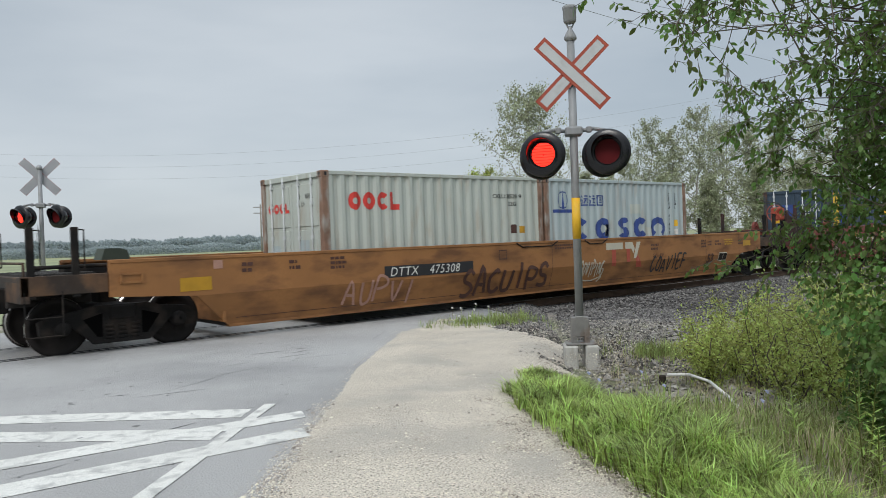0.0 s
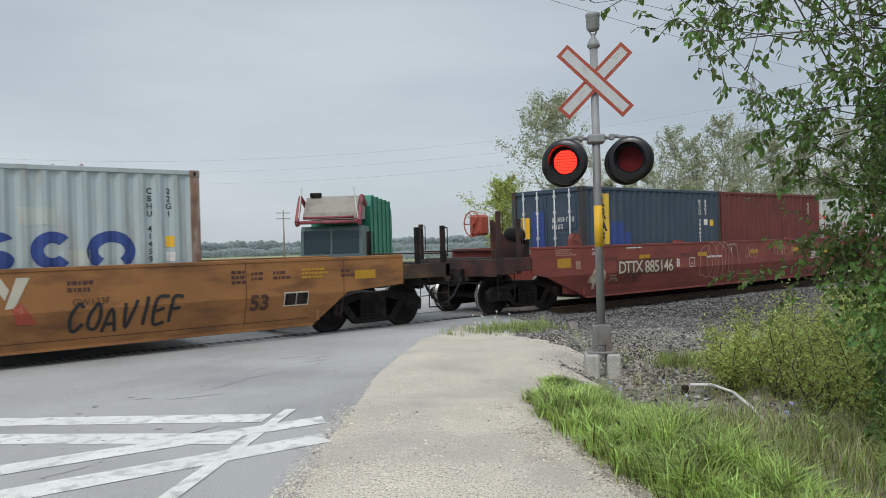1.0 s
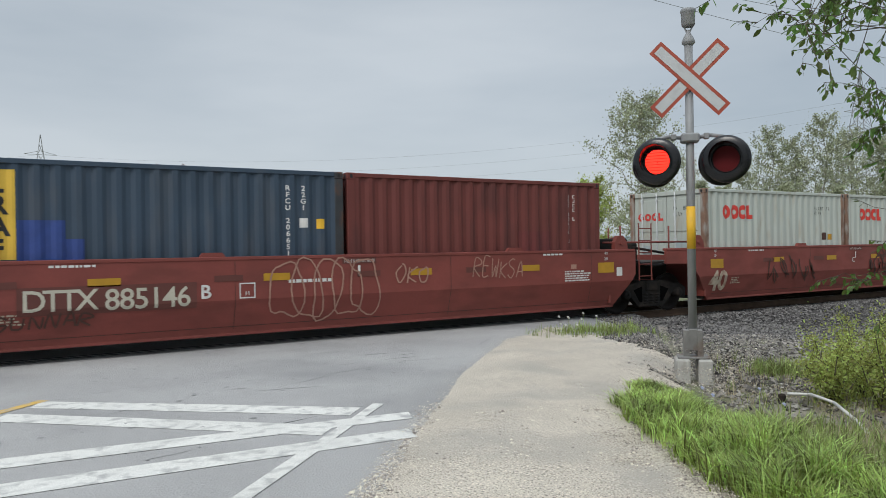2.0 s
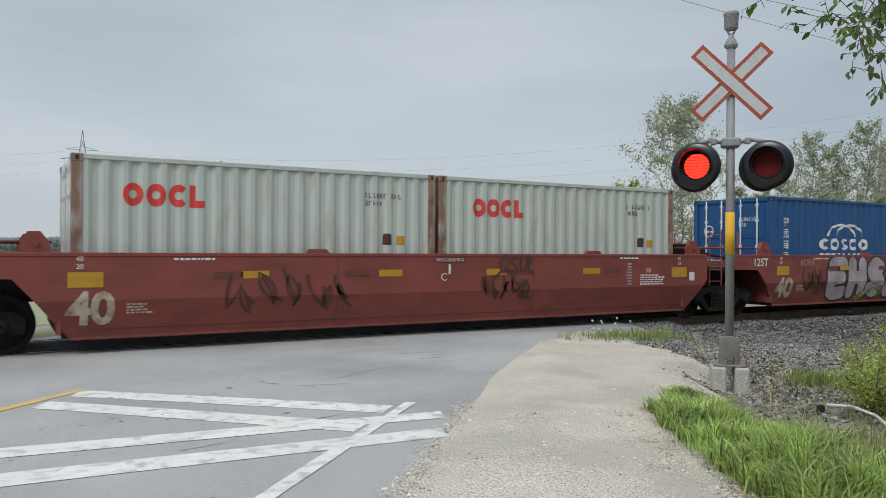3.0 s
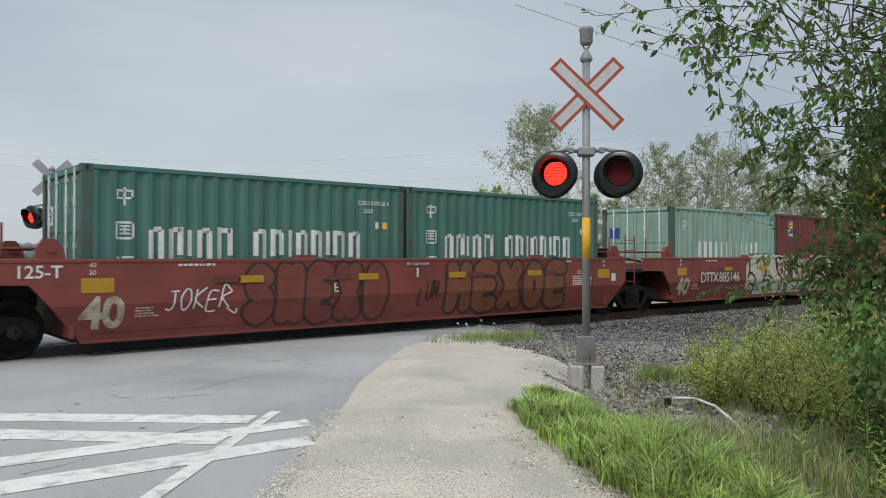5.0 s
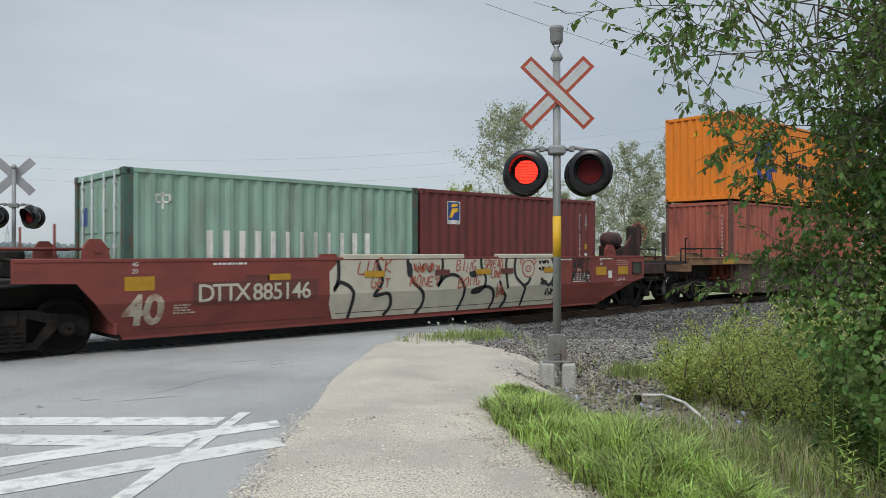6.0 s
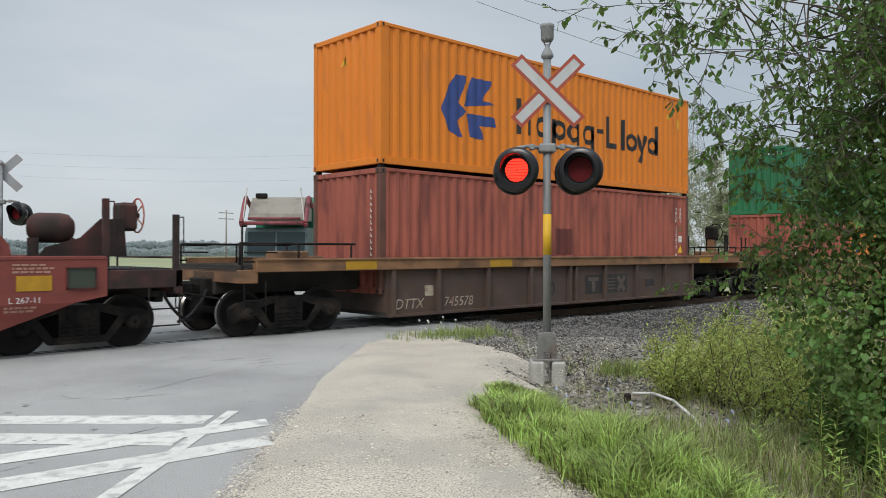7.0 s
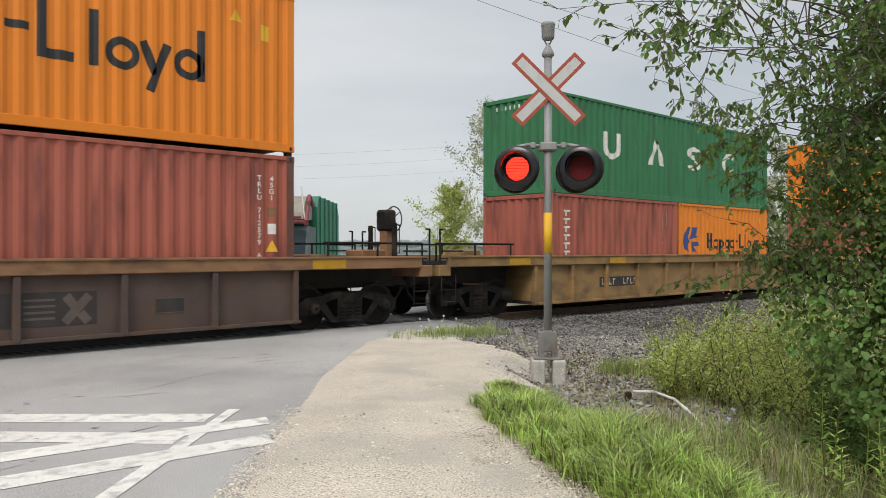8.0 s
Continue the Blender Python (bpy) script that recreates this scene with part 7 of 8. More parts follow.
# ---------------------------------------------------------------- the lorry waiting beyond the track
TR = dict(
    cab=surface("lorry_cab", (0.07, 0.11, 0.115), 0.4, vary=0.06, bump=0.02),
    arm=surface("lorry_arm", (0.22, 0.05, 0.06), 0.5, vary=0.15, stain=GRIME, stain_amount=0.3, stain_scale=(4, 4, 4)),
    hopper=surface("lorry_hopper", (0.27, 0.25, 0.21), 0.55, vary=0.12, scale=2, stain=(0.18, 0.16, 0.14), stain_amount=0.4, stain_scale=(2, 2, 2)),
    green=surface("lorry_green", (0.02, 0.17, 0.11), 0.45, vary=0.1, bump=0.02),
    glass=glass("lorry_glass", (0.03, 0.06, 0.07)),
    light=surface("lorry_light", (0.7, 0.7, 0.66), 0.2, vary=0.05, bump=0),
)


def refuse_lorry(at, rz):
    v = thing("refuse_lorry", "green refuse lorry with a raised front hopper and red arms", "lorry", at=at)
    v.rotation_euler = (0, 0, radians(rz))
    bm = bmesh.new()
    prism(bm, [(0.0, 0.55), (0.0, 1.35), (0.12, 2.25), (0.25, 2.45), (1.75, 2.45), (1.75, 0.55)], -1.22, 1.22)
    bmesh.ops.transform(bm, matrix=pose(0, 0, 0, 0, 0, 90), verts=bm.verts[:])
    cab = part("cab", bm, TR["cab"], v)
    for x0, x1 in ((-1.1, -0.04), (0.04, 1.1)):
        bm = bmesh.new()
        box(bm, x0, x1, -0.01, 0.02, 0, 0.92, 0.01, m=pose(0, -0.02, 1.38, -8, 0, 0))
        part("windscreen", bm, TR["glass"], cab)
    for x in (-0.85, 0.85):
        bm = bmesh.new()
        lathe(bm, [(0.01, 0.05), (0.10, 0.04), (0.12, 0.0), (0.12, -0.05)], 16, pose(x, -0.01, 0.98, 90))
        part("headlight", bm, TR["light"], cab)
    bm = bmesh.new()
    box(bm, -1.25, 1.25, -0.18, 0.05, 0.42, 0.78, 0.03)
    part("bumper", bm, M["bogie"], v)
    bm = bmesh.new()
    box(bm, -1.15, 1.15, 0.2, 8.0, 0.55, 0.85, 0.02)
    part("chassis", bm, M["bogie"], v)
    bm = bmesh.new()
    prism(bm, [(1.95, 0.95), (1.95, 3.3), (2.3, 3.75), (7.6, 3.75), (8.2, 3.2), (8.2, 0.95)], -1.25, 1.25)
    bmesh.ops.transform(bm, matrix=pose(0, 0, 0, 0, 0, 90), verts=bm.verts[:])
    body = part("body", bm, TR["green"], v)
    for y in (2.6, 3.8, 5.0, 6.2, 7.4):
        bm = bmesh.new()
        box(bm, -1.30, 1.30, y - 0.05, y + 0.05, 1.0, 3.78, 0.01)
        part("rib", bm, TR["green"], body)
    # hopper tipped up over the cab
    bm = bmesh.new()
    prism(bm, [(-0.15, 2.72), (-0.05, 2.98), (0.55, 3.62), (1.9, 3.75), (1.9, 2.75)], -1.05, 1.05)
    bmesh.ops.transform(bm, matrix=pose(0, 0, 0, 0, 0, 90), verts=bm.verts[:])
    hop = part("hopper", bm, TR["hopper"], v)
    bm = bmesh.new()
    box(bm, -1.05, 1.05, 0.20, 0.26, 3.18, 3.24, 0.01)
    box(bm, -0.9, -0.45, 0.45, 0.60, 3.62, 3.80, 0.03)
    part("hopper_rim", bm, M["bogie"], hop)
    for s in (-1, 1):
        bm = bmesh.new()
        for a, b in (((-0.45, 2.62), (0.0, 3.35)), ((0.0, 3.35), (0.25, 3.62)), ((0.25, 3.62), (1.0, 3.3)), ((-0.45, 2.62), (-0.35, 2.5))):
            rod(bm, (s * 1.22, a[0], a[1]), (s * 1.22, b[0], b[1]), 0.09, sides=6)
        part("lift_arm", bm, TR["arm"], v)
        bm = bmesh.new()
        rod(bm, (s * 1.18, -0.4, 2.55), (s * 1.02, -0.35, 3.95), 0.025, sides=6)
        part("fork", bm, M["paint_white"], v)
    bm = bmesh.new()
    rod(bm, (-1.2, -0.38, 2.60), (1.2, -0.38, 2.60), 0.07)
    rod(bm, (-1.0, -0.30, 2.78), (1.0, -0.30, 2.78), 0.05)
    part("cross_tube", bm, TR["arm"], v)
    for y in (0.95, 5.6, 6.9):
        for s in (-1, 1):
            bm = bmesh.new()
            lathe(bm, [(0.2, 0.0), (0.24, 0.12), (0.46, 0.15), (0.5, 0.1), (0.5, -0.1), (0.46, -0.15), (0.2, -0.1)], 24, pose(s * 1.05, y, 0.5, 0, 90 * s, 0))
            part("wheel", bm, M["black"], v)
    return v


refuse_lorry((15.25, 25.9, 0.0), -43)

# ---------------------------------------------------------------- plants
LEAF = dict(
    broad=surface("leaf_broad", (0.130, 0.215, 0.054), 0.5, vary=0.3, scale=2, spec=0.35, per_piece=0.5, bump=0.0, translucent=0.45),
    vine=surface("leaf_vine", (0.125, 0.215, 0.054), 0.5, vary=0.4, scale=1.6, spec=0.35, per_piece=0.5, bump=0.0, translucent=0.4),
    shrub=surface("leaf_shrub", (0.38, 0.44, 0.12), 0.6, vary=0.3, scale=1.5, per_piece=0.5, bump=0.0, translucent=0.4),
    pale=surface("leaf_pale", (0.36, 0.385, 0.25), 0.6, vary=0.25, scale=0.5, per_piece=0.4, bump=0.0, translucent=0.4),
    grass=surface("grass_blade", (0.36, 0.465, 0.125), 0.45, vary=0.45, scale=2.5, per_piece=0.8, bump=0.0, translucent=0.4),
    weed=surface("weed_leaf", (0.27, 0.33, 0.105), 0.6, vary=0.4, scale=1.5, per_piece=0.6, bump=0.0, translucent=0.35),
    dry=surface("grass_dry", (0.42, 0.36, 0.24), 0.8, vary=0.25, scale=1.5, per_piece=0.35, bump=0.0, translucent=0.25),
    # far leaves: the haze of distance is put into their pale blue-grey colour
    far=surface("leaf_far_hazed", (0.39, 0.44, 0.45), 0.95, vary=0.12, scale=0.05, spec=0.0, per_piece=0.05, bump=0.0, translucent=0.5),
    flower=surface("petal_blue", (0.50, 0.53, 0.72), 0.6, vary=0.1, bump=0.0, translucent=0.3),
    flower_white=surface("petal_white", (0.7, 0.7, 0.66), 0.6, vary=0.1, bump=0.0, translucent=0.3),
    bark=surface("bark", (0.10, 0.082, 0.065), 0.95, vary=0.35, scale=6, fine=30, bump=0.6),
    bark_pale=surface("bark_pale", (0.27, 0.25, 0.22), 0.9, vary=0.3, scale=3, fine=20, bump=0.3),
)


class Leaves:
    """Collects many small faces and makes one mesh of them."""

    def __init__(self):
        self.v, self.f = [], []

    def leaf(self, p, d, n, size, width=0.5, fold=0.15):
        """A pointed leaf from p along d, its face towards n, folded along the rib."""
        d = d.normalized()
        s = d.cross(n)
        if s.length < 1e-3:
            s = d.cross(Vector((0.3, 0.5, 0.8)))
        s.normalize()
        n = s.cross(d)
        k = len(self.v)
        w = size * width / 2
        self.v += [p, p + d * size * 0.38 + s * w + n * fold * w, p + d * size * 0.75 + s * w * 0.7 + n * fold * w, p + d * size, p + d * size * 0.75 - s * w * 0.7 + n * fold * w, p + d * size * 0.38 - s * w + n * fold * w]
        self.f += [(k, k + 1, k + 2, k + 3), (k, k + 3, k + 4, k + 5)]

    def blade(self, p, lean, height, width):
        k = len(self.v)
        s = Vector((-lean.y, lean.x, 0)).normalized() * width / 2
        a, b, c = p, p + Vector((0, 0, height * 0.55)) + lean * 0.35, p + Vector((0, 0, height * (0.95 - 0.3 * lean.length / max(height, 0.01)))) + lean
        self.v += [a + s, a - s, b + s * 0.8, b - s * 0.8, c]
        self.f += [(k, k + 1, k + 3, k + 2), (k + 2, k + 3, k + 4)]

    def mesh(self, name, material):
        me = bpy.data.meshes.new(name)
        me.from_pydata([tuple(v) for v in self.v], [], self.f)
        me.materials.append(material)
        return me


def rand_dir(rnd, up=0.0):
    v = Vector((rnd.gauss(0, 1), rnd.gauss(0, 1), rnd.gauss(0, 1) + up))
    return v.normalized() if v.length > 1e-3 else Vector((0, 0, 1))


def curve_pts(a, b, sag, rnd, n=8, wob=0.08):
    a, b = Vector(a), Vector(b)
    out = []
    l = (b - a).length
    for k in range(n + 1):
        u = k / n
        p = a.lerp(b, u) + Vector((0, 0, sag * 4 * u * (1 - u)))
        if 0 < k:
            p += Vector((rnd.gauss(0, 1), rnd.gauss(0, 1), rnd.gauss(0, 1))) * wob * l * 0.12
        out.append(p)
    return out


def limb(bm, pts, r0, r1, sides=7):
    n = len(pts) - 1
    for k in range(n):
        rod(bm, pts[k], pts[k + 1], r0 + (r1 - r0) * k / n, r0 + (r1 - r0) * (k + 1) / n, sides, caps=False)


def leafy_twigs(lv, bm, pts, rnd, twig_len, leaf, every=2, start=0.25, width=0.55, droop=0.4):
    """Twigs with leaves along a branch."""
    n = len(pts) - 1
    for k in range(n):
        if (k + 1) / n < start:
            continue
        for _ in range(every):
            u = rnd.random()
            p = pts[k].lerp(pts[k + 1], u)
            d = ((pts[k + 1] - pts[k]).normalized() * 0.7 + rand_dir(rnd) * 0.8 + Vector((0, 0, -0.15))).normalized()
            l = twig_len * rnd.uniform(0.5, 1.2)
            q = p + d * l
            rod(bm, p, q, 0.003, 0.0015, 3, caps=False)
            m = max(3, int(l / (leaf * 0.42)))
            for j in range(m):
                c = p.lerp(q, (j + 0.6) / m)
                out = (d * 0.6 + rand_dir(rnd) * 0.9 + Vector((0, 0, -droop))).normalized()
                lv.leaf(c, out, Vector((rnd.gauss(0, 0.5), rnd.gauss(0, 0.5), 1)), leaf * rnd.uniform(0.65, 1.2), width)


def polar(px_angle, dist, z):
    a = radians(px_angle)
    return Vector((dist * math.cos(a), dist * math.sin(a), z))


def roadside_tree():
    """The tree whose crown hangs over the verge, its trunk wrapped in vines."""
    rnd = random.Random(11)
    t = thing("roadside_tree", "leafy broadleaf tree with vines hanging over the verge", "tree", at=(0, 0, 0))
    bm = bmesh.new()
    base = Vector((6.42, 1.70, -0.5))
    trunk = [base, base + Vector((0.05, 0.05, 1.6)), base + Vector((-0.1, 0.15, 3.2)), base + Vector((0, 0.2, 5.2)), base + Vector((0.1, 0.1, 7.5))]
    limb(bm, trunk, 0.16, 0.06, 10)
    part("trunk", bm, LEAF["bark"], t)
    lv = Leaves()
    # long sprays: (from height, tip angle, tip distance, tip height)
    tips = [(3.3, 35.6, 4.6, 2.66, .1), (3.4, 35.3, 4.6, 2.78, .1), (3.4, 34.4, 4.7, 2.74, .1), (3.5, 36.2, 4.6, 2.9, .1), (3.5, 33.5, 4.8, 2.95, .15), (3.2, 31.5, 4.8, 2.78, .1), (3.6, 36.0, 4.7, 3.05, .2), (3.2, 28.5, 5.0, 2.75, .1), (3.0, 26.5, 5.2, 2.55, .1), (4.2, 29.0, 5.2, 3.4, .2), (4.0, 26.5, 5.4, 3.2, .2), (3.6, 24.8, 5.4, 2.9, .1),
            (2.4, 30.8, 6.0, 2.34, .15), (2.3, 29.5, 6.2, 2.25, .1), (2.2, 28.2, 6.1, 2.45, .2), (2.4, 27.2, 6.0, 2.1, .1), (2.0, 25.6, 6.0, 2.3, .1), (1.9, 26.6, 6.2, 1.95, .1), (2.5, 25.2, 6.0, 2.5, .15), (2.1, 24.4, 6.0, 2.05, .1), (2.7, 25.5, 5.8, 2.75, .1), (2.9, 24.0, 5.6, 2.7, .1),
            (1.2, 28.6, 6.4, 1.36, .2), (1.1, 27.0, 6.3, 1.30, .2), (1.3, 26.0, 6.3, 1.45, .2), (1.5, 25.3, 6.2, 1.62, .1), (0.9, 25.5, 6.2, 1.2, .1), (3.3, 23.8, 5.6, 2.4, .1), (3.0, 22.6, 5.5, 2.1, .1), (3.8, 22.8, 5.4, 2.8, .1), (4.4, 23.5, 5.4, 3.3, .1), (2.4, 23.2, 5.8, 1.8, .1), (2.0, 22.8, 5.8, 1.5, .1), (4.2, 25.8, 5.2, 3.0, .1), (4.5, 27.5, 5.2, 3.5, .1), (4.6, 24.5, 5.3, 3.6, .1), (2.6, 26.2, 5.9, 2.3, .1), (3.0, 21.5, 5.4, 2.6, .1), (4.0, 20.5, 5.2, 3.3, .1), (4.3, 19.0, 5.2, 3.7, .1), (3.6, 18.0, 5.3, 3.0, .1), (4.6, 21.5, 5.2, 3.9, .1), (3.2, 19.5, 5.4, 2.6, .1), (4.4, 17.5, 5.2, 3.4, .1)]
    for h, ang, dist, z, sag in tips:
        if ang > 29:
            ang -= 0.9
            z += 0.06 if z < 2.5 or ang > 31.5 else 0.20
        u = min(0.98, (h + 0.5) / 8)
        a = base.lerp(trunk[-1], u)
        pts = curve_pts(a, polar(ang, dist, z), sag, rnd, 9, 0.5)
        bm = bmesh.new()
        limb(bm, pts, 0.008, 0.0015, 6)
        leafy_twigs(lv, bm, pts, rnd, 0.15, 0.058, 4 if ang < 22 else 2 if ang < 25.6 else 4, 0.4 if ang < 25.6 else 0.75, 0.52, 0.7)
        # side branches that hang from the limb
        for j in ((3, 5, 7) if ang < 25.6 else (7, 8)):
            d = (pts[j] - pts[j - 1]).normalized()
            side = rand_dir(rnd)
            q = pts[j] + (d * 0.7 + side * 0.6 + Vector((0, 0, -0.15))).normalized() * rnd.uniform(0.25, 0.5)
            sub = curve_pts(pts[j], q, 0.03, rnd, 4, 0.5)
            limb(bm, sub, 0.003, 0.001, 4)
            leafy_twigs(lv, bm, sub, rnd, 0.11, 0.055, 1 if ang < 25.6 else 2, 0.2, 0.52, 0.8)
        part("limb", bm, LEAF["bark"], t)
    t2 = new("crown", lv.mesh("crown", LEAF["broad"]))
    t2.parent = t
    # the vine-covered column
    lv = Leaves()
    for k in range(32000):
        z = rnd.uniform(-0.2, 2.7) if k % 4 else rnd.uniform(2.5, 4.8)
        a = rnd.uniform(0, 2 * math.pi)
        bulge = 0.64 + 0.24 * math.sin(z * 2.3 + a * 2) + 0.16 * math.sin(z * 5.1 + a * 3 + 1)
        if z < 1.0:
            bulge += 0.10
        r = bulge * rnd.uniform(0.70, 1.12)
        c = base + Vector((0.05, 0.10, 0))
        p = Vector((c.x + r * math.cos(a), c.y + r * math.sin(a), z))
        o = Vector((math.cos(a), math.sin(a), 0))
        lv.leaf(p, (o * 0.4 + Vector((0, 0, -0.75)) + rand_dir(rnd) * 0.9), o + Vector((0, 0, 0.5)) + rand_dir(rnd) * 0.6, rnd.uniform(0.03, 0.068), 0.7)
    v = new("vine", lv.mesh("vine", LEAF["vine"]))
    v.parent = t
    tagged(v, "broad green vine leaves")


roadside_tree()


def open_tree(name, at, height, spread, seed, leaf_mat, bark, leaves, leaf_size, label, start=0.25, group=""):
    """A slender tree: leader, rising limbs, side branches, and a loose crown of small leaf clumps."""
    rnd = random.Random(seed)
    t = thing(name, label, "tree", group, at)
    bm = bmesh.new()
    lead = [Vector((0, 0, -0.6))]
    n = 8
    for k in range(1, n + 1):
        lead.append(Vector((rnd.gauss(0, 0.015) * height, rnd.gauss(0, 0.015) * height, height * k / n)))
    limb(bm, lead, height * 0.009, height * 0.0015, 7)
    tips = []
    for k in range(40):
        u = start + (0.97 - start) * (k / 39)
        i = min(n - 1, int(u * n))
        p = lead[i].lerp(lead[i + 1], u * n - i)
        a = k * 2.4 + rnd.uniform(-0.4, 0.4)
        l = spread * (1.05 - 0.75 * abs(u - 0.42) / 0.58) * rnd.uniform(0.7, 1.15)
        q = p + Vector((math.cos(a) * l, math.sin(a) * l, l * rnd.uniform(0.5, 1.0)))
        pts = curve_pts(p, q, -0.05 * l, rnd, 5, 0.5)
        limb(bm, pts, height * 0.0026, height * 0.0007, 5)
        tips.append(pts)
        for _ in range(3):
            j = rnd.randint(1, 4)
            p2 = pts[j]
            q2 = p2 + (rand_dir(rnd, 0.6) * l * 0.45)
            pts2 = curve_pts(p2, q2, 0, rnd, 4, 0.5)
            limb(bm, pts2, height * 0.0012, height * 0.0005, 4)
            tips.append(pts2)
    part("trunk", bm, bark, t)
    lv = Leaves()
    per = max(1, leaves // len(tips))
    for pts in tips:
        m = len(pts) - 1
        for _ in range(per):
            u = rnd.random() ** 0.8 * m
            i = min(m - 1, int(u))
            p = pts[i].lerp(pts[i + 1], u - i) + rand_dir(rnd) * abs(rnd.gauss(0, 0.10 * spread))
            lv.leaf(p, rand_dir(rnd, -0.2), rand_dir(rnd, 0.6), leaf_size * rnd.uniform(0.6, 1.3), 0.7)
    c = new("crown", lv.mesh("crown", leaf_mat))
    c.parent = t
    return t


def spot(angle, dist):
    return (dist * math.cos(radians(angle)), dist * math.sin(radians(angle)), -0.4)


TREE_LABEL = "tall slender broadleaf tree with a loose pale crown"
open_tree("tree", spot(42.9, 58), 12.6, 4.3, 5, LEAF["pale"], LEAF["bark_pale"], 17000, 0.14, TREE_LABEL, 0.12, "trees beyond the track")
open_tree("tree", spot(46.4, 62), 6.8, 3.2, 6, LEAF["shrub"], LEAF["bark"], 11000, 0.15, "low bushy tree with yellow green leaves", 0.05, "trees beyond the track")
for k, (a, d, h) in enumerate(((34.3, 82, 15.5), (32.6, 80, 14.0), (31.0, 78, 15.8), (29.4, 84, 15.0), (36.0, 90, 12.5), (27.6, 80, 13.5), (25.5, 76, 14.0), (39.0, 84, 10.0), (23.0, 74, 13.5), (33.4, 66, 7.5), (30.2, 64, 7.0), (37.4, 70, 8.0), (27.0, 62, 7.5), (24.2, 60, 7.5), (40.6, 74, 7.0), (21, 70, 12))):
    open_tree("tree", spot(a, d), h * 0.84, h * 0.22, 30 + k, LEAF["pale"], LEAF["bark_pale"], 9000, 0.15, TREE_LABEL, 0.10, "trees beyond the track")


def shrub(at, r, h, seed, mat, leaf, n, label):
    rnd = random.Random(seed)
    t = thing("shrub", label, "shrub", "shrubs on the verge", at)
    lv = Leaves()
    for k in range(14):
        bm = bmesh.new()
        a = rnd.uniform(0, 6.28)
        q = Vector((math.cos(a) * r * rnd.uniform(0.3, 1), math.sin(a) * r * rnd.uniform(0.3, 1), h * (rnd.uniform(0.35, 1.05) if k % 4 else rnd.uniform(1.0, 1.35))))
        pts = curve_pts((q.x * 0.15, q.y * 0.15, -0.1), q, 0.1, rnd, 5, 0.6)
        limb(bm, pts, 0.012, 0.003, 4)
        part("stem", bm, LEAF["bark"], t)
        for _ in range(n // 14):
            u = rnd.random() ** 0.8 * 5
            i = min(4, int(u))
            p = pts[i].lerp(pts[i + 1], u - i) + rand_dir(rnd) * abs(rnd.gauss(0, 0.13))
            lv.leaf(p, rand_dir(rnd, 0.1), rand_dir(rnd, 1.0), leaf * rnd.uniform(0.5, 1.4), 0.5)
    c = new("foliage", lv.mesh("foliage", mat))
    c.parent = t


rnd = random.Random(3)
for k, (x, y, r, h) in enumerate(((9.6, 3.6, 0.8, 1.15), (10.8, 4.4, 0.9, 1.15), (8.6, 3.0, 0.6, 0.95), (12.2, 5.0, 1.0, 1.15), (13.8, 5.8, 1.1, 1.0), (9.0, 2.2, 0.9, 1.3), (11.0, 2.8, 1.1, 1.5), (13.0, 3.4, 1.2, 1.6), (15.5, 5.6, 1.2, 1.3), (7.7, 1.9, 0.7, 0.9), (10.2, 1.6, 1.0, 1.6), (16.5, 7.0, 1.0, 0.9), (15.0, 3.0, 1.4, 1.9), (18.5, 7.4, 1.2, 1.1), (20, 6.0, 1.6, 1.7), (12.8, 6.3, 0.6, 0.55), (11.4, 5.7, 0.55, 0.55), (9.3, 5.1, 0.55, 0.80), (8.8, 4.5, 0.6, 0.85), (8.2, 3.8, 0.55, 0.80), (9.9, 5.0, 0.7, 0.95), (7.8, 3.1, 0.6, 0.80), (8.9, 3.7, 0.7, 1.0), (10.6, 5.4, 0.6, 0.8), (7.2, 2.6, 0.5, 0.75), (9.9, 5.9, 0.5, 0.65), (8.5, 5.0, 0.4, 0.55), (11.6, 4.6, 0.9, 1.15))):
    shrub((x, y, ground_height(x, y)), r, h, 100 + k, LEAF["shrub"], 0.037, 3800, "bushy roadside shrub with small yellow green leaves")


def in_grass(s, r):
    left = np.interp(r, [0, 3, 4.8, 6.1, 7.7, 8.3], [1.2, 1.05, 0.85, 0.38, 0.0, 0.2])
    rightb = np.interp(r, [0, 4, 5, 6, 7.0, 8.1, 9.0], [2.1, 1.9, 1.82, 1.70, 1.45, 1.1, 0.7])
    return left, rightb


def tufts(name, label, count, seed, mat, where, height, width, lean):
    rnd = random.Random(seed)
    lv = Leaves()
    made = 0
    while made < count:
        got = where(rnd)
        if got is None:
            continue
        x, y, k = got
        z = ground_height(x, y) - 0.02
        for _ in range(7):
            a = rnd.uniform(0, 6.28)
            p = Vector((x + rnd.gauss(0, 0.035), y + rnd.gauss(0, 0.035), z))
            hgt = height * k * rnd.uniform(0.5, 1.15)
            lv.blade(p, Vector((math.cos(a), math.sin(a), 0)) * hgt * lean * rnd.uniform(0.3, 1.1), hgt, width * rnd.uniform(0.7, 1.3))
            made += 1
    return tagged(new(name, lv.mesh(name, mat)), label, "grass", kind="stuff")


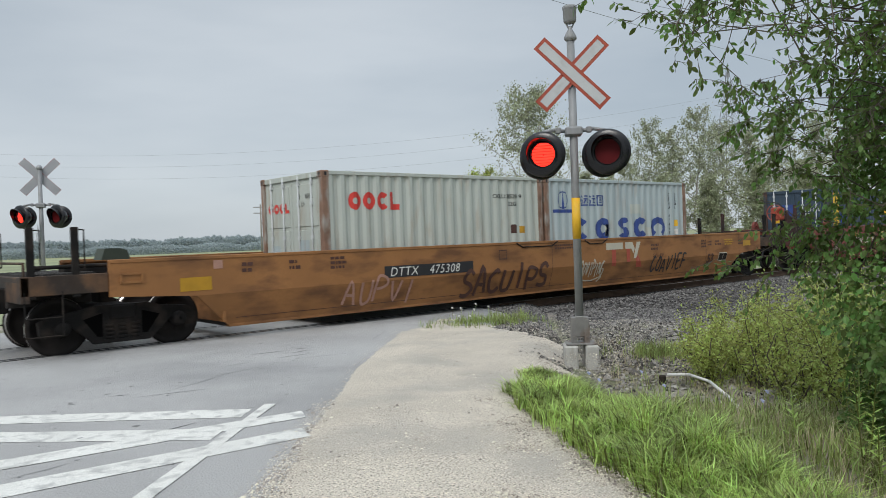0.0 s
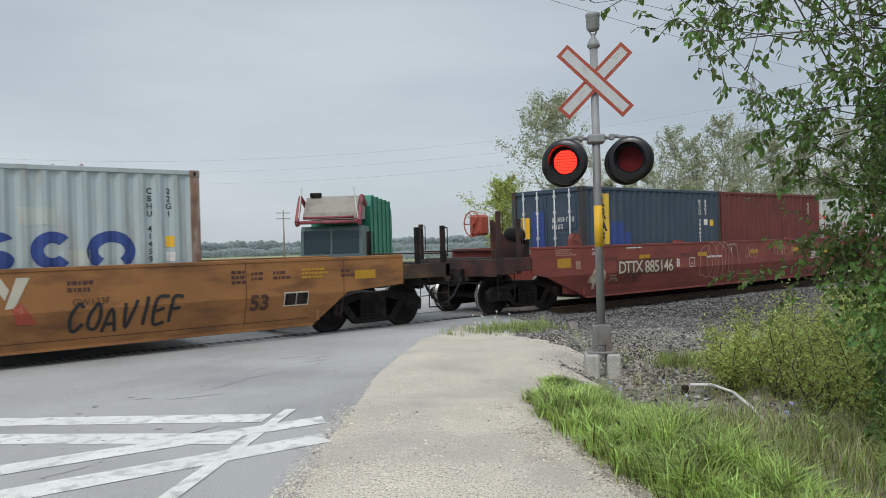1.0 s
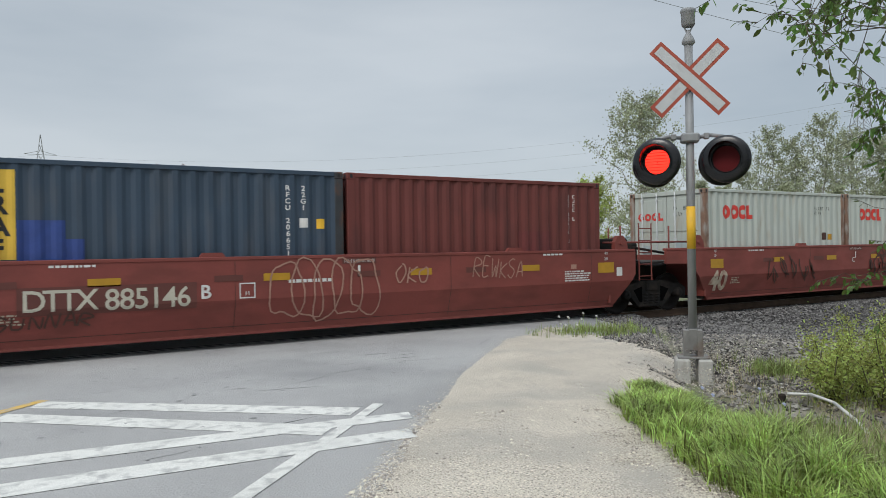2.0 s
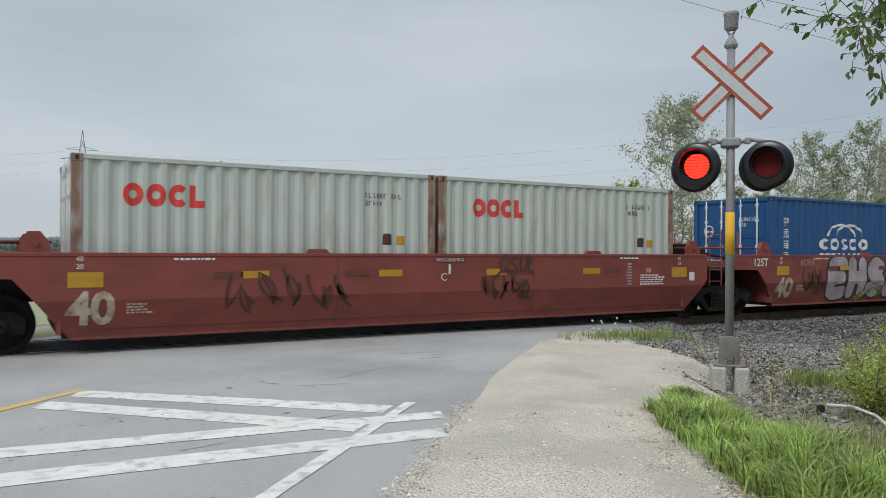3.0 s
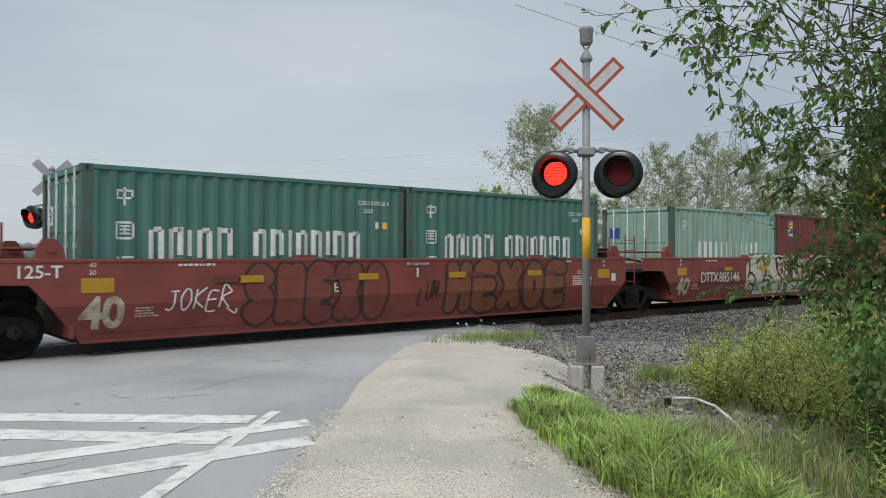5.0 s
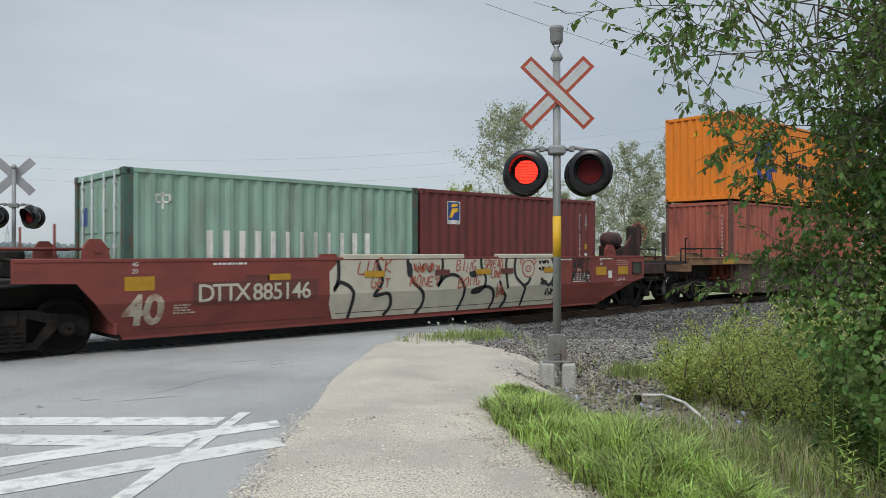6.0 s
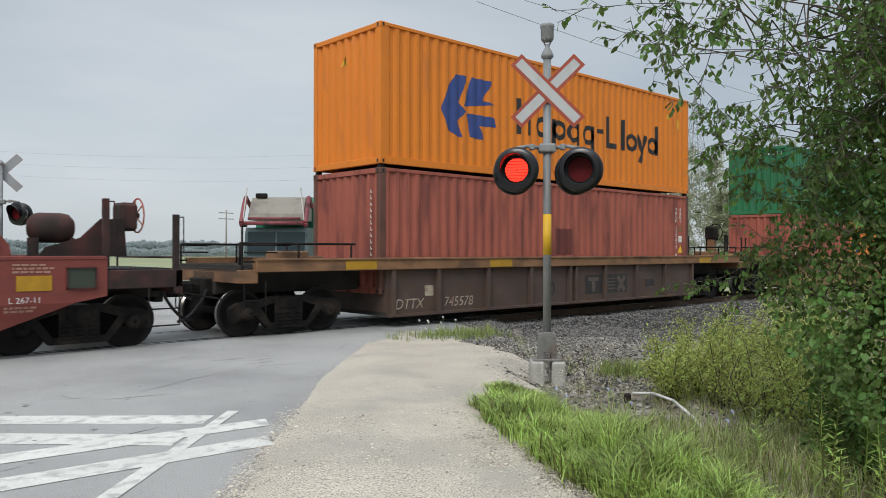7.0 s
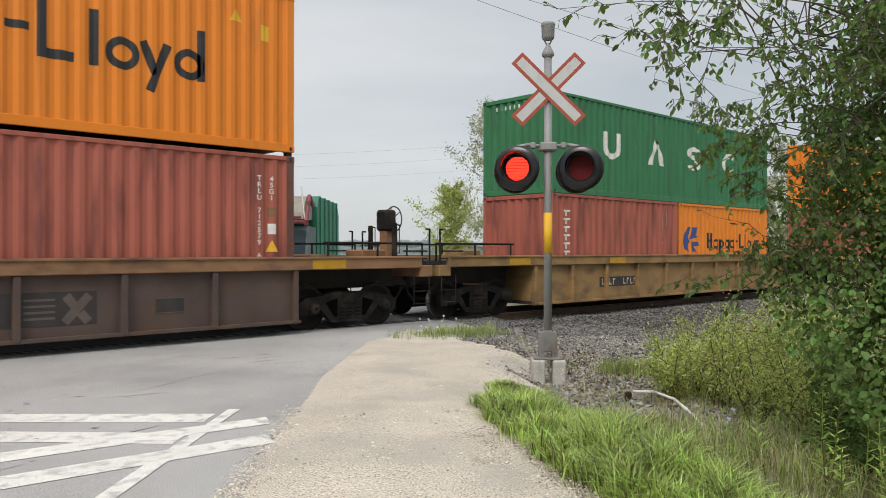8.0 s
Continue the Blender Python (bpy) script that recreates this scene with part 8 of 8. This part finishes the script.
def verge_spot(rnd):
    r = rnd.uniform(0.5, 8.9)
    a, b = in_grass(0, r)
    a += 0.10 * noise.noise((r * 2.5, 1, 0))
    s = rnd.uniform(a, b)
    if rnd.random() > min(1, (s - a) / 0.15 + 0.35):
        return None
    patch = noise.noise((s * 3.5, r * 3.5, 2))
    if patch < -0.12 and rnd.random() < 0.75:
        return None
    clump = (0.75 + 0.7 * patch) * min(1, 0.5 + (8.9 - r) * 0.22) * (0.75 if s > b - 0.3 else 1)
    return (*road_xy(s, r), clump)


def dry_spot(rnd):
    r = rnd.uniform(0.5, 13)
    s = rnd.uniform(1.3, 6.5)
    if s < in_grass(0, min(r, 9))[1] - 0.5 and r < 9:
        return None
    if r > 7.5 and rnd.random() > 0.06 + 0.16 * max(0, s - 2.6):
        return None
    x, y = road_xy(s, r)
    if y > 10.0:
        return None
    return x, y, 0.8 + 0.5 * noise.noise((x * 2, y * 2, 5))


def straw_spot(rnd):
    r, s = rnd.uniform(5.5, 13), rnd.uniform(1.1, 5.0)
    x, y = road_xy(s, r)
    if y > 9.5 or y < 3.0 or noise.noise((x * 1.3, y * 1.3, 8)) < -0.05:
        return None
    return x, y, 1


def far_spot(rnd):
    x, y = rnd.gauss(9.9, 0.55), rnd.gauss(10.3, 0.32)
    return x, y, 1


tufts("grass", "lush green grass on the verge", 40000, 1, LEAF["grass"], verge_spot, 0.40, 0.011, 1.0)
tufts("dry_grass", "dry straw and weeds on the verge", 15000, 2, LEAF["dry"], dry_spot, 0.34, 0.005, 0.7)
tufts("straw", "flattened dry straw on the bank", 9000, 6, LEAF["dry"], straw_spot, 0.11, 0.005, 2.2)
tufts("weeds", "mixed green weeds on the bank", 26000, 4, LEAF["weed"], dry_spot, 0.36, 0.009, 0.7)
tufts("grass", "small tuft of weeds at the end of the shoulder", 1300, 5, LEAF["weed"], far_spot, 0.25, 0.010, 0.6)


def bank_spot(rnd):
    return rnd.gauss(9.7, 0.28), rnd.gauss(6.5, 0.16), 1


tufts("grass", "small green tuft on the stony bank", 700, 12, LEAF["weed"], bank_spot, 0.30, 0.009, 0.6)


def tall_weed(at, h, seed):
    rnd = random.Random(seed)
    t = thing("tall_weed", "tall leafy green weed stalk", "plant", "weeds on the verge", at)
    bm = bmesh.new()
    lv = Leaves()
    top = Vector((rnd.gauss(0, 0.05), rnd.gauss(0, 0.05), h))
    rod(bm, (0, 0, -0.05), top, 0.006, 0.003, 5)
    for k in range(46):
        u = (k + 2) / 48
        p = top * u
        a = k * 2.4
        lv.leaf(p, Vector((math.cos(a), math.sin(a), 0.35)), Vector((0, 0, 1)), 0.12 * (1.15 - 0.75 * u), 0.22)
    part("stem", bm, LEAF["grass"], t)
    o = new("foliage", lv.mesh("foliage", LEAF["grass"]))
    o.parent = t


for k in range(34):
    r, s = rnd.uniform(2.6, 6.4), rnd.uniform(2.0, 4.0)
    x, y = road_xy(s, r)
    tall_weed((x, y, ground_height(x, y)), rnd.uniform(0.4, 0.75), k)


def flower(at, h, mat, label, r=0.022):
    t = thing("wild_flower", label, "flower", "wild flowers", at)
    bm = bmesh.new()
    rod(bm, (0, 0, -0.05), (0, 0, h), 0.003, 0.002, 4)
    part("stem", bm, LEAF["grass"], t)
    lv = Leaves()
    for k in range(10):
        a = k * math.pi / 5
        lv.leaf(Vector((0, 0, h)), Vector((math.cos(a), math.sin(a), 0.25)), Vector((0, 0, 1)), r, 0.5)
        lv.leaf(Vector((0, 0, h)), Vector((math.cos(a), math.sin(a) * 0.6, math.sin(a) * 0.8)), Vector((-0.7, -0.7, 0.3)), r * 0.9, 0.5)
    o = new("petals", lv.mesh("petals", mat))
    o.parent = t


for s, r, h in ((0.75, 6.9, 0.42), (0.85, 7.0, 0.36), (1.95, 5.85, 0.42), (1.35, 6.6, 0.36), (1.9, 5.8, 0.36), (1.3, 7.4, 0.4)):
    x, y = road_xy(s, r)
    flower((x, y, ground_height(x, y)), h, LEAF["flower"], "small pale blue chicory flower")
for k in range(9):
    x, y = rnd.gauss(9.8, 0.5), rnd.gauss(10.4, 0.25)
    flower((x, y, ground_height(x, y)), rnd.uniform(0.2, 0.36), LEAF["flower_white"], "small white wild flower", 0.03)


# ---------------------------------------------------------------- loose stones
def stones(name, label, count, seed, mat, where, size):
    rnd = random.Random(seed)
    v, f = [], []
    for _ in range(count):
        got = where(rnd)
        if got is None:
            continue
        x, y, z, k = got
        r = size * k * rnd.uniform(0.5, 1.4)
        b = len(v)
        a0 = rnd.uniform(0, 6.28)
        for j in range(4):
            a = a0 + j * math.pi / 2 + rnd.uniform(-0.4, 0.4)
            v.append((x + r * math.cos(a) * rnd.uniform(0.7, 1.2), y + r * math.sin(a) * rnd.uniform(0.7, 1.2), z + r * rnd.uniform(-0.2, 0.25)))
        v.append((x + r * rnd.uniform(-0.3, 0.3), y + r * rnd.uniform(-0.3, 0.3), z + r * rnd.uniform(0.45, 0.85)))
        v.append((x, y, z - r * 0.5))
        for j in range(4):
            f.append((b + j, b + (j + 1) % 4, b + 4))
            f.append((b + (j + 1) % 4, b + j, b + 5))
    me = bpy.data.meshes.new(name)
    me.from_pydata(v, [], f)
    me.materials.append(mat)
    return tagged(new(name, me), label, "stones", kind="stuff")


def shoulder_stone(rnd):
    r = rnd.uniform(2.5, 14) if rnd.random() < 0.35 else rnd.uniform(3.2, 7.5)
    s = rnd.uniform(EDGE - 0.05, 1.0 + max(0, (r - 8) * 0.3)) if rnd.random() < 0.85 else shoulder_edge(r) - 0.04 + rnd.gauss(0, 0.09)
    if s > in_grass(0, r)[0] + 0.1 and r < 8.4:
        return None
    if abs(s + 0.1) < 0.5 and rnd.random() < 0.5:
        return None
    x, y = road_xy(s, r)
    if y > 12:
        return None
    return x, y, -0.018, 1 if rnd.random() < 0.95 else rnd.choice((1.6, 1.8, 2.4))


def ballast_stone(rnd):
    x = rnd.uniform(9.0, 34)
    y = rnd.uniform(9.2, 12.6)
    if (x - y) / math.sqrt(2) < -0.6:
        return None
    return x, y, max(bed_height(x, y), ground_height(x, y)) + 0.01, 1


def rubble_stone(rnd):
    x, y = rnd.uniform(6.8, 15), rnd.uniform(3.6, 9.8)
    s = (x - y) / math.sqrt(2)
    if s < 0.2 + 0.4 * noise.noise((x, y, 1)) or s > 4.6:
        return None
    if y < 5.2 and rnd.random() < 0.6:
        return None
    return x, y, ground_height(x, y) + 0.012, 1.0 if rnd.random() < 0.9 else rnd.uniform(1.4, 2.2)


stones("gravel_stones", "loose pale gravel on the shoulder", 70000, 7, M["stone_pale"], shoulder_stone, 0.0072)
stones("ballast_stones", "grey crushed ballast stones along the track", 34000, 8, M["ballast"], ballast_stone, 0.034)
stones("rubble_stones", "dark crushed stone and rubble behind the signal", 12000, 9, M["rubble"], rubble_stone, 0.028)

def debris_spot(rnd):
    x, y = rnd.gauss(9.0, 1.2), rnd.gauss(8.0, 1.1)
    s = (x - y) / math.sqrt(2)
    if s < -0.9 or y > 10.3 or (s < 0.3 and rnd.random() < 0.6):
        return None
    return x, y, ground_height(x, y) + 0.01, 1.0


stones("debris", "dark clods and tie splinters near the signal", 1500, 10, M["debris"], debris_spot, 0.040)

# old pipe and stub lying in the ballast
bm = bmesh.new()
tube(bm, [(7.98, 5.24, -0.17), (8.06, 5.00, -0.15), (7.93, 4.66, -0.17), (7.55, 4.22, -0.22), (7.15, 3.86, -0.24), (6.85, 3.66, -0.28)], 0.017, 8)
tagged(part("pipe", bm, M["paint_white"]), "pale bent plastic pipe lying on the rubble", "pipe")
bm = bmesh.new()
box(bm, 7.89, 7.97, 5.24, 5.31, -0.42, -0.17, 0.015)
tagged(part("stub_post", bm, M["bogie"]), "dark broken stub beside the pipe", "stub")

# ---------------------------------------------------------------- distance: tree lines, pylons, poles, wires
def tree_line(name, label, a0, a1, dist, h0, h1, seed, count, size):
    rnd = random.Random(seed)
    lv = Leaves()
    for _ in range(count):
        a = radians(rnd.uniform(a0, a1))
        d = dist * rnd.uniform(0.97, 1.03)
        top = h0 + (h1 - h0) * (0.5 + 0.5 * noise.noise((math.degrees(a) * 0.55, seed, 0))) + 0.35 * h0 * noise.noise((math.degrees(a) * 3.1, seed, 4))
        z = top * rnd.random() ** 0.7
        lv.leaf(Vector((d * math.cos(a), d * math.sin(a), z - 0.8)), rand_dir(rnd, 0.5), rand_dir(rnd), size * rnd.uniform(0.6, 1.3), 0.8)
    return tagged(new(name, lv.mesh(name, LEAF["far"])), label, "trees", kind="stuff")


tree_line("far_woods", "distant line of woods with grey green haze painted into its leaves", 40, 92, 420, 4, 9, 1, 70000, 1.0)
tree_line("far_woods", "distant line of woods with grey green haze painted into its leaves", 45, 80, 300, 1.5, 4.5, 2, 36000, 0.6)
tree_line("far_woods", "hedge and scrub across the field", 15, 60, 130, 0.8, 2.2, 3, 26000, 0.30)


def pylon(at, h, label):
    t = thing("pylon", label, "pylon", "pylons", at)
    bm = bmesh.new()
    w0, w1 = h * 0.095, h * 0.026
    zs = [h * u for u in (0, 0.2, 0.36, 0.5, 0.6, 0.68, 0.76, 0.84, 0.92, 1.0)]

    def half(z):
        u = z / h
        return w0 + (w1 * 1.6 - w0) * min(1, u / 0.68) if u < 0.68 else w1 * 1.6 * max(0.05, (1 - (u - 0.68) / 0.32))

    r = 0.03 + h * 0.0007
    for a, b in zip(zs, zs[1:]):
        p, q = half(a), half(b)
        ca = [(p, p, a), (-p, p, a), (-p, -p, a), (p, -p, a)]
        cb = [(q, q, b), (-q, q, b), (-q, -q, b), (q, -q, b)]
        for k in range(4):
            rod(bm, ca[k], cb[k], r * 1.5, sides=4)
            rod(bm, ca[k], cb[(k + 1) % 4], r, sides=4)
            rod(bm, ca[(k + 1) % 4], cb[k], r, sides=4)
    part("tower", bm, M["galvanised"], t)
    for u, l in ((0.68, 0.13), (0.76, 0.16), (0.84, 0.12)):
        bm = bmesh.new()
        for s in (-1, 1):
            rod(bm, (0, 0, h * (u + 0.03)), (s * h * l, 0, h * u), r * 1.3, sides=4)
            rod(bm, (0, 0, h * u), (s * h * l, 0, h * u), r * 1.3, sides=4)
        part("cross_arm", bm, M["galvanised"], t)
    return t


pylon((227.8, 125.1, -0.6), 53, "tall steel lattice pylon behind the trees")
pylon((*spot(77.6, 1300)[:2], -0.6), 44, "far steel lattice pylon in the fields")
pylon((*spot(85.4, 330)[:2], -0.6), 48, "far steel lattice pylon in the fields")


def pole(at, h):
    t = thing("utility_pole", "wooden utility pole with a cross arm", "utility pole", "utility poles", at)
    bm = bmesh.new()
    rod(bm, (0, 0, -0.5), (0, 0, h), 0.16, 0.10, 8)
    part("pole", bm, LEAF["bark_pale"], t)
    for z in (h - 0.5, h - 1.4):
        bm = bmesh.new()
        box(bm, -1.2, 1.2, -0.06, 0.06, z, z + 0.12)
        part("cross_arm", bm, LEAF["bark_pale"], t)


for a, d, h in ((63.0, 120, 8.3), (57.0, 260, 10)):
    x, y, z = spot(a, d)
    pole((x, y, -0.6), h)


def wire(a, b, sag, r, label):
    a, b = Vector(a), Vector(b)
    bm = bmesh.new()
    pts = [a.lerp(b, k / 24) - Vector((0, 0, sag * 4 * (k / 24) * (1 - k / 24))) for k in range(25)]
    side = (b - a).cross(Vector((0, 0, 1))).normalized() * r
    rings = [[bm.verts.new(p + o) for o in (side, Vector((0, 0, r)), -side, Vector((0, 0, -r)))] for p in pts]
    for p, q in zip(rings, rings[1:]):
        for k in range(4):
            bm.faces.new((p[k], p[(k + 1) % 4], q[(k + 1) % 4], q[k]))
    tagged(part("power_line", bm, M["wire"]), label, "power line", "power lines")


def at_angle(a, d, z):
    return (d * math.cos(radians(a)), d * math.sin(radians(a)), z)


wire(at_angle(44.6, 60, 21.2), at_angle(20, 110, 19.0), 0.5, 0.022, "thin overhead power line")
wire(at_angle(41.0, 60, 21.2), at_angle(18, 105, 21.5), 0.5, 0.022, "thin overhead power line")
near_pylon, next_pylon = (227.8, 125.1), spot(85.4, 330)[:2]
for u, z0, z1 in ((0.68, 32.0, 35.4), (0.76, 35.9, 39.7), (0.84, 39.7, 43.9)):
    wire((*next_pylon, z0), (*near_pylon, z1), 9, 0.02, "far overhead power line")
    wire((*next_pylon, z0), at_angle(112, 420, z0), 6, 0.02, "far overhead power line")

# ---------------------------------------------------------------- what moves
SPEED, DRAG = 14.415, -0.029
SLIP = {0.0: 0.32, 0.1: 0.12, 0.2: -0.07, 0.5: -0.05}


def run(t):
    """How far the train has moved along x since 4 s."""
    return -SPEED * (t - 4) - DRAG * (t - 4) ** 2 + SLIP.get(round(t, 2), 0)


def motions():
    times = [0.0, 0.1, 0.2, 0.5] + [0.5 * k for k in range(2, 17)]
    for ob, x4 in MOVERS:
        y, z = ob.location.y, ob.location.z
        walk(ob, [(t, pose(x4 + run(t), y, z)) for t in times])
    # wheels roll: the train goes towards -x
    for w, x in AXLES:
        rows = []
        for k in range(241):
            t = k / 30
            turn = math.degrees((-SPEED * (t - 4) - DRAG * (t - 4) ** 2) / 0.42)
            rows.append((t, pose(x, 0, 0.42, 0, turn, 0)))
        walk(w, rows)
    # flashing lamps: added louvres cover and bare the always-lit panel once a second
    for blade, phase, home in BLADES:
        rows = [(0.0, None)]
        state = []
        for k in range(0, 9):
            state += [(k + 0.35, 1), (k + 0.65, 0)]
        rows = [(0.0, 0)]
        for t, s in state:
            if t < 8:
                rows += [(t - 0.034, 1 - s), (t + 0.034, s)]
        rows.append((8.0, 0))
        walk(blade, [(t, home @ pose(0, 0, 0, 0 if (s == phase) else 89)) for t, s in rows])


motions()
